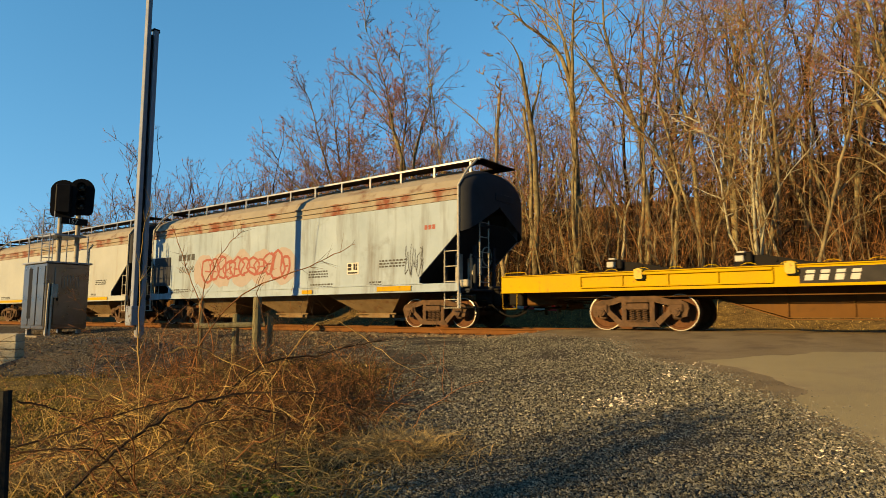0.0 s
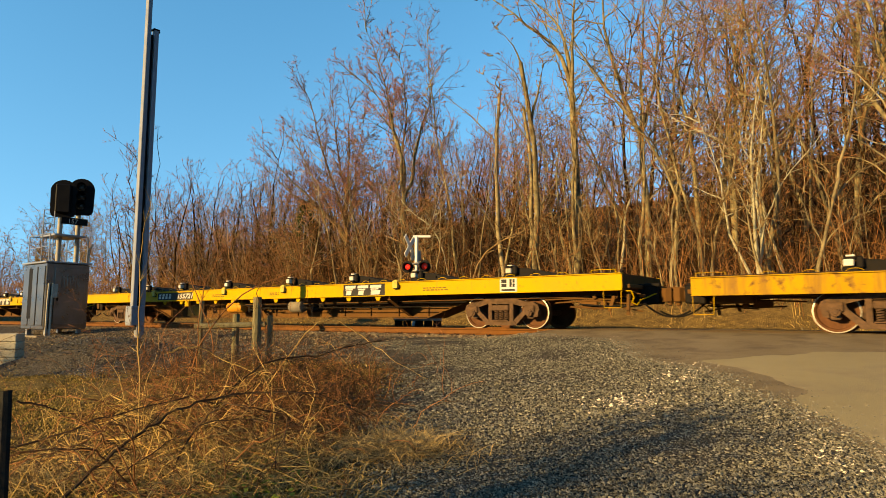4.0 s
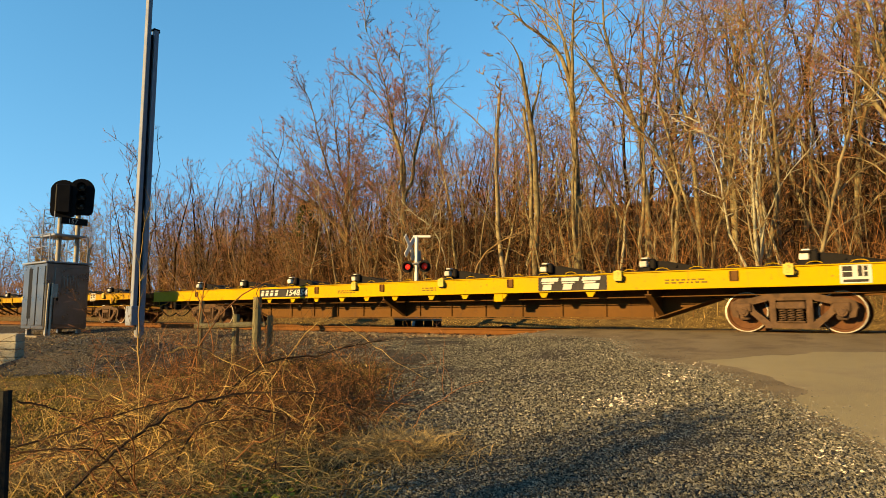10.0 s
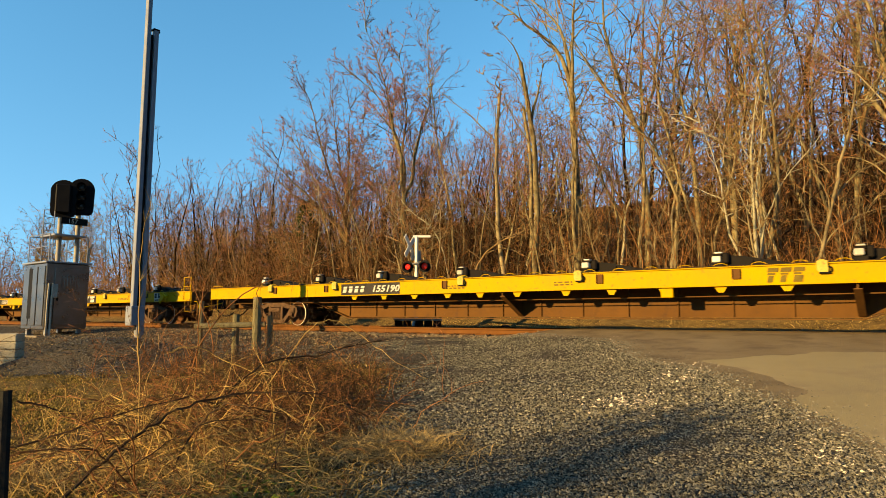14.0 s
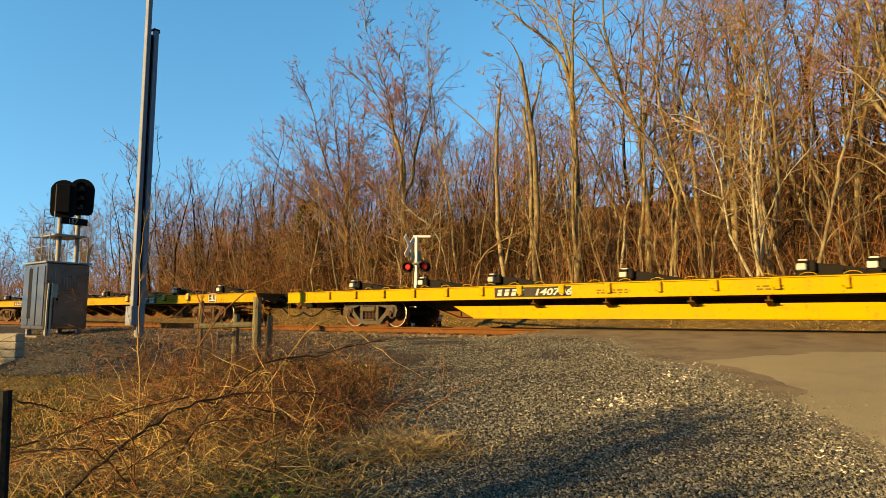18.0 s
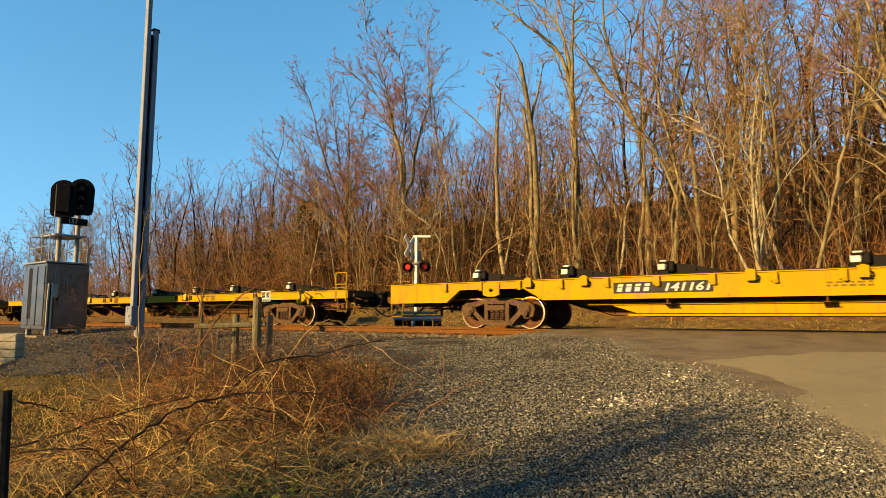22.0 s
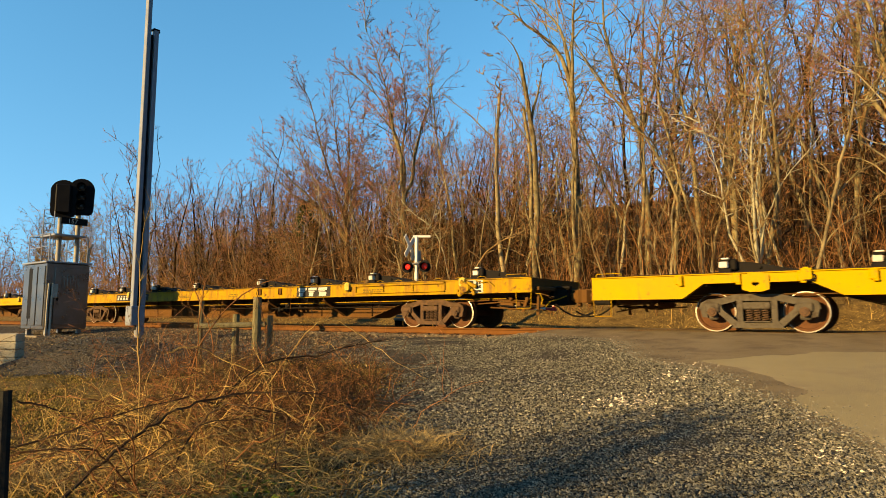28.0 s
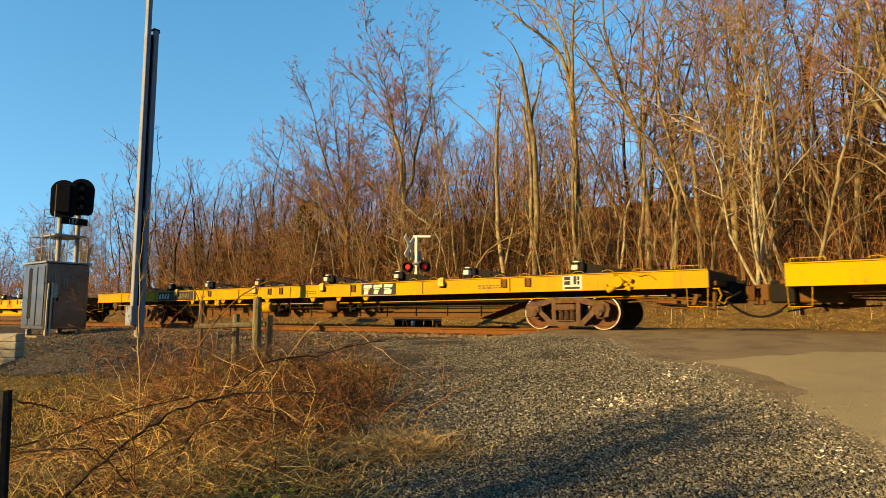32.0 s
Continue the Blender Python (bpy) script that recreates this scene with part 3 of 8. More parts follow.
def bearing_mesh():
    f = Form()
    f.lathe([(0.0, -0.075), (0.05, -0.075), (0.06, -0.06), (0.095, -0.055), (0.10, 0.0), (0.10, 0.06)], (0, 0, 0), 18)
    for k in range(3):
        w = k * 2.094 + 0.5
        f.lathe([(0.0, -0.075), (0.016, -0.075), (0.016, -0.055)], (0.065 * math.cos(w), 0, 0.065 * math.sin(w)), 6)
    return f.mesh("bearing_cap", rust_cast, smooth=30)


def bolster_mesh(mat):
    f = Form()
    f.prism([(-0.85, 0.42), (-0.85, 0.60), (-0.3, 0.66), (0.3, 0.66), (0.85, 0.60), (0.85, 0.42), (0.3, 0.30), (-0.3, 0.30)], -0.20, 0.20, axis=0)
    f.lathe([(0.0, 0.74), (0.20, 0.74), (0.20, 0.62)], (0, 0, 0), 16, axis=2)
    f.tube([(-0.62, -0.3, 0.36), (-0.62, 0.3, 0.36)], 0.03, 6)
    for s in (-1, 1):
        f.box(s * 0.40, 0, 0.36, 0.10, 1.5, 0.12, 0.02)
        for q in (-1, 1):
            f.box(s * 0.415, q * 0.755, 0.42, 0.07, 0.10, 0.30, 0.02)
    return f.mesh("truck", mat)


WHEELSETS = []


def add_truck(car, x, mat, key):
    t = part("truck", kept(("bolster", key), lambda: bolster_mesh(mat)), car, (x, 0, 0))
    for s in (-1, 1):
        part("side_frame", kept(("frame", key), lambda: side_frame_mesh(mat)), t, (0, s * 0.99, 0.42), turn=(0, 0, 0 if s < 0 else 180))
        for q in (-0.15, 0.0, 0.15):
            part("spring", kept("spring", spring_mesh), t, (q, s * 1.02, 0.42))
        for q in (-0.865, 0.865):
            part("bearing_cap", kept("bearing", bearing_mesh), t, (q, s * 1.10, 0.42), turn=(0, 0, 0 if s < 0 else 180))
    for q in (-0.865, 0.865):
        WHEELSETS.append((part("wheelset", kept("wheelset", wheelset_mesh), t, (q, 0, 0.42)), car, x + q))
    return t


# ---- flat cars ----
TOP = 1.385                      # the usual deck height over the rail
HL = LENGTH / 2


def sill_mesh(mat, arch, ribs, bot):
    """The near side sill as a channel with flanges, in the car's space, on its -y side; arch: cut up over the trucks."""
    f = Form()
    if arch:
        line = [(-HL, bot - 0.03), (-HL + 2.05, bot - 0.03), (-HL + 2.5, 1.19), (-HL + 4.45, 1.19), (-HL + 5.0, bot), (HL - 5.0, bot), (HL - 4.45, 1.19), (HL - 2.5, 1.19), (HL - 2.05, bot - 0.03), (HL, bot - 0.03)]
        f.prism([(-HL, TOP)] + line + [(HL, TOP)], -1.42, -1.39)
        for (ax, az), (bx, bz) in zip(line, line[1:]):
            f.add([(ax, -1.445, az), (bx, -1.445, bz), (bx, -1.30, bz), (ax, -1.30, az), (ax, -1.445, az + 0.02), (bx, -1.445, bz + 0.02), (bx, -1.30, bz + 0.02), (ax, -1.30, az + 0.02)],
                  [(0, 1, 2, 3), (7, 6, 5, 4), (0, 4, 5, 1), (2, 6, 7, 3), (0, 3, 7, 4), (1, 5, 6, 2)])
    else:
        f.box(0, -1.405, (TOP + bot) / 2, LENGTH, 0.03, TOP - bot, 0.004)
    for x in ribs:
        f.box(x, -1.435, (TOP + bot) / 2, 0.05, 0.03, TOP - bot - 0.03, 0.006)
    return f.mesh("side_sill", mat)


def panel_sill_mesh(mat, x0, x1, bot):
    """A framed stiffening panel that stands on the sill."""
    f = Form()
    f.box((x0 + x1) / 2, -1.45, TOP - 0.05, x1 - x0, 0.06, 0.06, 0.01)
    f.box((x0 + x1) / 2, -1.45, bot + 0.09, x1 - x0, 0.05, 0.03, 0.008)
    n = max(3, int((x1 - x0) / 0.9))
    for i in range(n + 1):
        f.box(x0 + (x1 - x0) * i / n, -1.44, (TOP + bot) / 2 + 0.04, 0.03, 0.03, TOP - bot - 0.15, 0.005)
    return f.mesh("stiffener", mat)


def centre_sill_mesh(mat, low, top):
    f = Form()
    a, b = HL - 5.0, HL - 6.4
    f.prism([(-HL + 0.5, top), (-HL + 0.5, 0.78), (-a, 0.74), (-b, low), (b, low), (a, 0.74), (HL - 0.5, 0.78), (HL - 0.5, top)], -0.36, 0.36)
    f.prism([(-a, 0.735), (-b, low - 0.02), (b, low - 0.02), (a, 0.735), (a, 0.715), (b, low - 0.045), (-b, low - 0.045), (-a, 0.715)], -0.47, 0.47)
    for i in range(13):
        x = -b + 2 * b * i / 12
        f.box(x, 0, (top + low) / 2, 0.03, 0.80, top - 0.05 - low, 0.005)
    return f.mesh("centre_sill", mat)


def deck_mesh():
    f = Form()
    f.box(0, 0, TOP - 0.045, LENGTH - 0.04, 2.74, 0.05, 0.006)
    for i in range(27):
        f.box(-HL + 0.5 + i * (LENGTH - 1) / 26, 0, TOP - 0.16, 0.10, 2.68, 0.18, 0.01)
    f.box(0, -0.55, TOP + 0.0, LENGTH - 1.2, 0.12, 0.05, 0.01)
    f.box(0, 0.55, TOP + 0.0, LENGTH - 1.2, 0.12, 0.05, 0.01)
    return f.mesh("deck", deck_dark)


def loop_mesh(mat):
    f = Form()
    f.tube([(-0.15, 0, 0), (-0.11, 0, 0.035), (-0.04, 0, 0.055), (0.04, 0, 0.055), (0.11, 0, 0.035), (0.15, 0, 0)], 0.0075, 5)
    return f.mesh("tie_down_ring", mat)


def tab_mesh(mat):
    return Form().prism([(-0.13, 0.0), (0.13, 0.0), (0.055, -0.13), (-0.055, -0.13)], -0.02, 0.02).mesh("bracket", mat)


def strut_mesh(mat, zb, zt):
    """A crossbearer: a deep tapered plate from the side sill in to the centre sill."""
    f = Form()
    f.prism([(-1.38, zb + 0.02), (-1.38, zb - 0.10), (-0.40, 0.36), (-0.36, 0.36), (-0.36, zt), (-1.38, zt)], -0.014, 0.014, axis=0)
    f.add([(-0.07, -1.38, zb - 0.10), (0.07, -1.38, zb - 0.10), (0.07, -0.40, 0.35), (-0.07, -0.40, 0.35), (-0.07, -1.38, zb - 0.12), (0.07, -1.38, zb - 0.12), (0.07, -0.40, 0.33), (-0.07, -0.40, 0.33)],
          [(0, 1, 2, 3), (7, 6, 5, 4), (0, 4, 5, 1), (2, 6, 7, 3), (0, 3, 7, 4), (1, 5, 6, 2)])
    return f.mesh("crossbearer", mat)


def hook_mesh(mat):
    """A bowed outrigger rib that wraps the sill and runs in under the car."""
    f = Form()
    pts = [(-1.46, 1.38), (-1.46, 1.12), (-1.42, 1.01), (-1.20, 0.84), (-0.80, 0.62), (-0.40, 0.42)]
    inn = [(-1.42, 1.38), (-1.42, 1.14), (-1.38, 1.06), (-1.16, 0.91), (-0.77, 0.69), (-0.40, 0.50)]
    n = len(pts)
    vs = [(x, y, z) for x in (-0.045, 0.045) for y, z in pts + inn]
    fs = []
    for i in range(n - 1):
        fs.append([(i, i + 1, 2 * n + i + 1, 2 * n + i), (n + i, 3 * n + i, 3 * n + i + 1, n + i + 1), (i, n + i, n + i + 1, i + 1), (2 * n + i, 2 * n + i + 1, 3 * n + i + 1, 3 * n + i)])
    for k, (f.slot, quads) in enumerate(zip((0, 0, 1, 1, 1), fs)):
        f.add(vs, quads)
    return f.mesh("outrigger", mat, brown_steel)


def hitch_meshes():
    """A trailer hitch folded flat: a bulky black wedge behind a pale head with its cap plate."""
    body = Form()
    body.box(0.0, -0.05, 0.03, 0.46, 1.1, 0.06, 0.012)
    for y0, y1, k in ((-0.42, -0.20, 1.0), (0.12, 0.32, 0.92)):
        body.prism([(-0.02, 0.02), (0.0, 0.20 * k), (0.16, 0.29 * k), (0.46, 0.26 * k), (1.15, 0.11 * k), (1.42, 0.06), (1.42, 0.02)], y0, y1)
    body.box(0.34, -0.04, 0.17, 0.46, 0.5, 0.10, 0.03)
    body.prism([(0.5, 0.05), (0.5, 0.20), (1.0, 0.11), (1.0, 0.05)], -0.12, 0.06)
    body.tube([(0.62, -0.46, 0.15), (0.62, 0.36, 0.15)], 0.035, 8)
    body.tube([(1.1, -0.44, 0.08), (1.1, 0.34, 0.08)], 0.03, 8)
    body.box(-0.03, -0.50, 0.07, 0.26, 0.22, 0.14, 0.02)
    body.box(-0.03, -0.50, 0.30, 0.19, 0.18, 0.05, 0.01)
    body.box(0.12, -0.47, 0.22, 0.14, 0.14, 0.24, 0.03)
    cap = Form()
    cap.box(-0.05, -0.53, 0.21, 0.17, 0.16, 0.135, 0.018)
    cap.box(-0.02, -0.50, 0.345, 0.15, 0.15, 0.035, 0.010)
    return body.mesh("hitch", black_steel), cap.mesh("hitch_head", hitch_white)


def pedestal_mesh(mat):
    f = Form()
    f.prism([(-0.09, 0.03), (-0.085, -0.13), (-0.05, -0.17), (0.09, -0.17), (0.10, -0.12), (0.09, 0.03)], -1.50, -1.42)
    f.box(0, -1.36, 0.035, 0.20, 0.24, 0.04, 0.012)
    f.box(0.0, -1.42, 0.06, 0.09, 0.10, 0.03, 0.008)
    f.slot = 1
    f.box(0.04, -1.455, -0.185, 0.20, 0.08, 0.035, 0.01)
    f.tube([(0.10, -1.45, -0.18), (0.155, -1.45, -0.15), (0.15, -1.45, -0.09), (0.10, -1.45, -0.06)], 0.016, 6)
    return f.mesh("container_pedestal", mat, black_steel)


def low_clip_mesh(mat):
    f = Form()
    f.box(0, -1.455, -0.06, 0.15, 0.07, 0.18, 0.015)
    f.box(0.03, -1.47, -0.16, 0.10, 0.06, 0.05, 0.012)
    f.box(0, -1.42, 0.03, 0.14, 0.10, 0.05, 0.01)
    return f.mesh("clip", mat)


def pocket_mesh(mat):
    f = Form()
    f.box(0, -1.425, 0, 0.16, 0.012, 0.21, 0.004)
    f.box(-0.075, -1.44, 0, 0.015, 0.04, 0.21, 0.004)
    f.box(0.075, -1.44, 0, 0.015, 0.04, 0.21, 0.004)
    f.box(0, -1.44, -0.10, 0.16, 0.04, 0.015, 0.004)
    return f.mesh("stake_pocket", mat)


def coupler_mesh():
    f = Form()
    f.box(0.42, 0, 0.84, 0.86, 0.20, 0.22, 0.03)
    f.prism([(0.78, -0.17), (0.93, -0.19), (1.02, -0.08), (0.93, -0.03), (0.93, 0.05), (1.01, 0.15), (0.90, 0.20), (0.78, 0.15)], 0.68, 1.0, axis=2)
    f.box(0.55, 0.02, 1.0, 0.5, 0.12, 0.06, 0.02)
    f.box(0.66, -0.02, 0.70, 0.10, 0.14, 0.24, 0.02)
    f.slot = 1
    f.box(0.22, 0, 0.84, 0.46, 0.52, 0.44, 0.03)
    f.box(0.04, 0, 0.86, 0.16, 0.75, 0.50, 0.03)
    f.box(0.30, -0.20, 1.08, 0.40, 0.16, 0.08, 0.02)
    return f.mesh("coupler", brown_steel, black_steel)


def lever_mesh(mat):
    """The uncoupling lever: a bent rod from the corner in to the coupler."""
    f = Form()
    f.tube([(0.05, -1.30, 0.98), (0.16, -1.28, 0.98), (0.20, -1.22, 0.84), (0.13, -1.16, 0.72), (0.22, -1.08, 0.66), (0.26, -0.95, 0.78), (0.30, -0.5, 0.86), (0.44, -0.14, 0.98)], 0.017, 6)
    return f.mesh("uncoupling_lever", mat)


def end_sill_mesh(mat, bot):
    f = Form()
    f.box(-0.03, 0, (TOP + bot) / 2, 0.06, 2.80, TOP - bot, 0.008)
    f.box(0.05, 0, bot + 0.10, 0.14, 2.5, 0.10, 0.015)
    return f.mesh("end_sill", mat)


def rail_loop_mesh(mat):
    f = Form()
    f.tube([(0, 0, 0), (0, 0, 0.085), (0.02, 0, 0.10), (0.58, 0, 0.10), (0.60, 0, 0.085), (0.60, 0, 0)], 0.009, 6)
    return f.mesh("grab_rail", mat)


def stirrup_mesh(mat):
    f = Form()
    f.tube([(0.0, 0, 0.06), (0.02, 0, -0.40), (0.42, 0, -0.40), (0.44, 0, 0.06)], 0.011, 6)
    f.box(0.22, 0, -0.40, 0.40, 0.05, 0.02, 0.004)
    return f.mesh("stirrup_step", mat)


def hose_mesh():
    f = Form()
    pts = [(0.1 + 1.1 * k / 12, -0.42 + 0.02 * math.sin(k * 0.5) + 0.01 * k, 0.72 - 0.40 * math.sin(math.pi * min(1.0, k / 15)) ** 0.8) for k in range(13)]
    f.tube(pts, 0.026, 6)
    f.tube([(-1.6, -0.75, 0.80), (-0.6, -0.9, 0.80), (0.1, -0.42, 0.72)], 0.022, 6)
    f.tube([(-1.2, -1.1, 0.62), (-0.3, -1.15, 0.55), (0.2, -0.7, 0.58)], 0.020, 6)
    f.box(-0.5, -1.0, 0.57, 0.9, 0.05, 0.05, 0.01)
    return f.mesh("brake_hose", black_steel)


def rigging_mesh():
    """Levers, rods and boxes slung under the floor between end sill and truck."""
    f = Form()
    rng = random.Random(21)
    f.box(-0.55, 0, 0.80, 0.9, 0.5, 0.36, 0.03)
    f.box(-1.0, -0.95, 0.62, 0.42, 0.08, 0.16, 0.015)
    f.box(-0.62, -0.98, 0.60, 0.14, 0.10, 0.20, 0.02)
    for z, x0, x1, k in ((0.66, -1.9, 0.1, 0.05), (0.56, -1.5, 0.15, -0.04), (0.74, -2.2, -0.3, 0.02), (0.50, -0.9, 0.3, 0.06)):
        f.tube([(x0, -0.96, z), ((x0 + x1) / 2, -1.0, z + k), (x1, -0.9, z - k)], 0.02, 6)
    f.prism([(-0.52, 0.44), (-0.44, 0.44), (-0.30, 0.82), (-0.38, 0.84)], -1.04, -1.01)
    f.prism([(-0.02, 0.36), (0.06, 0.36), (0.10, 0.92), (0.02, 0.92)], -1.16, -1.13)
    for _ in range(7):
        f.box(rng.uniform(-1.1, 0.25), -0.9 + rng.uniform(-0.1, 0.15), rng.uniform(0.5, 0.85), rng.uniform(0.06, 0.2), 0.1, rng.uniform(0.05, 0.14), 0.02, turn=(0, rng.uniform(-30, 30), 0))
    f.tube([(0.10, -1.15, 0.90), (0.30, -1.1, 0.84), (0.34, -0.9, 0.80), (0.12, -0.6, 0.82)], 0.016, 6)
    return f.mesh("brake_rigging", brown_steel)


def brake_frame_mesh(mat):
    """The brake platform's tall guard frame."""
    f = Form()
    for x in (0.0, 0.46):
        f.tube([(x, 0, -0.34), (x, 0, 0.0), (x + 0.02 * (x > 0), 0.0, 0.56)], 0.02, 6)
    f.tube([(0, 0, 0.56), (0.48, 0, 0.56)], 0.016, 6)
    f.tube([(0, 0, 0.20), (0.47, 0, 0.20)], 0.013, 6)
    return f.mesh("guard_frame", mat)


def winch_mesh(mat):
    """A cable winch with its lumpy gearing, on the sill's side."""
    f = Form()
    rng = random.Random(3)
    f.lathe([(0, -0.09), (0.13, -0.09), (0.15, -0.05), (0.15, 0.03)], (0.0, -1.47, 1.18), 12)
    f.box(0.18, -1.49, 1.25, 0.34, 0.08, 0.10, 0.02, turn=(0, 24, 0))
    f.box(-0.16, -1.48, 1.04, 0.26, 0.08, 0.14, 0.03, turn=(0, -30, 0))
    for _ in range(9):
        f.box(rng.uniform(-0.3, 0.35), -1.48 + rng.uniform(-0.05, 0.02), rng.uniform(0.97, 1.37), rng.uniform(0.06, 0.18), 0.07, rng.uniform(0.05, 0.12), 0.015, turn=(0, rng.uniform(-40, 40), 0))
    f.tube([(0.3, -1.46, 1.36), (0.5, -1.47, 1.30), (0.68, -1.46, 1.33), (0.85, -1.45, 1.20)], 0.015, 6)
    return f.mesh("brake_winch", mat)


def tank_mesh(mat, length, r):
    f = Form()
    h = length / 2
    f.lathe([(0.0, -h), (r * 0.55, -h + 0.01), (r * 0.9, -h + 0.05), (r, -h + 0.11), (r, h - 0.11), (r * 0.9, h - 0.05), (r * 0.55, h - 0.01), (0.0, h)], (0, 0, 0), 18, axis=0)
    for s in (-0.55, 0.55):
        f.lathe([(r + 0.008, s * h - 0.025), (r + 0.008, s * h + 0.025)], (0, 0, 0), 18, axis=0)
        f.box(s * h, 0, r + 0.05, 0.06, 0.08, 0.16, 0.008)
    return f.mesh("air_tank", mat, smooth=40)


def valve_mesh():
    f = Form()
    rng = random.Random(8)
    for _ in range(10):
        f.box(rng.uniform(-0.35, 0.35), -0.85 + rng.uniform(-0.15, 0.1), 0.62 + rng.uniform(-0.14, 0.16), rng.uniform(0.08, 0.22), 0.18, rng.uniform(0.07, 0.2), 0.025)
    f.tube([(-0.6, -0.9, 0.72), (-0.1, -0.9, 0.6), (0.8, -0.9, 0.62)], 0.022, 6)
    return f.mesh("brake_valve", black_steel)


def rod_mesh(x0, x1, z, mat, name="brake_rod", sag=0.0, r=0.018):
    f = Form()
    pts = [(x0 + (x1 - x0) * i / 6, -0.98, z - sag * math.sin(math.pi * i / 6)) for i in range(7)]
    f.tube(pts, r, 6)
    return f.mesh(name, mat)


def logo_mesh(width, height, mat):
    """The owner's mark as plain leaning blocks: three stepped flags with speed lines left open."""
    f = Form()
    lean = 0.22
    s = height

    def slab(a, b, z0, z1):
        f.prism([(a + lean * z0, z0), (b + lean * z0, z0), (b + lean * z1, z1), (a + lean * z1, z1)], -0.004, 0.0)
    w = width / 3.3
    for i in range(3):
        x = i * w * 1.1
        slab(x, x + w * 0.92, 0.70 * s, s)
        slab(x + 0.06 * w, x + w * 0.72, 0.52 * s, 0.64 * s)
        slab(x + 0.16 * w, x + w * (0.62 if i < 2 else 0.92), 0.0, 0.46 * s)
    return f.mesh("owner_mark", mat, smooth=0)


def mark_mesh(width, height, mat):
    """The reporting mark as plain leaning bars, each split once."""
    f = Form()
    w, lean = width / 4.3, 0.24 * height
    for i in range(4):
        x = i * w * 1.08
        for z0, z1 in ((0.0, 0.56), (0.68, 1.0)):
            f.prism([(x + lean * z0, z0 * height), (x + w * 0.62 + lean * z0, z0 * height), (x + w * 0.62 + lean * z1, z1 * height), (x + lean * z1, z1 * height)], -0.004, 0.0)
    return f.mesh("reporting_mark", mat, smooth=0)


def plaque_mesh():
    """A white stencil panel with black squares on it."""
    f = Form()
    f.box(0, 0, 0, 0.50, 0.006, 0.36, 0.0)
    f.slot = 1
    for x, z, w, h in ((-0.13, 0.10, 0.16, 0.09), (-0.13, -0.01, 0.16, 0.09), (0.07, 0.05, 0.07, 0.2), (0.16, 0.1, 0.06, 0.09), (0.16, -0.01, 0.06, 0.09), (0.0, -0.13, 0.4, 0.05)):
        f.box(x, -0.005, z, w, 0.006, h, 0.0)
    return f.mesh("consolidated_stencil", white_mark, black_patch, smooth=0)


def stencil_mesh(rows, width, height, mat=faint_mark):
    """Small unreadable stencilling as bars."""
    f = Form()
    rng = random.Random(rows * 7 + int(width * 100))
    for r in range(rows):
        x = 0.0
        while x < width:
            w = rng.uniform(0.05, 0.13)
            f.box(x + w / 2, 0, -r * height * 1.7, w, 0.004, height, 0.0)
            x += w + 0.04
    return f.mesh("stencilling", mat, smooth=0)


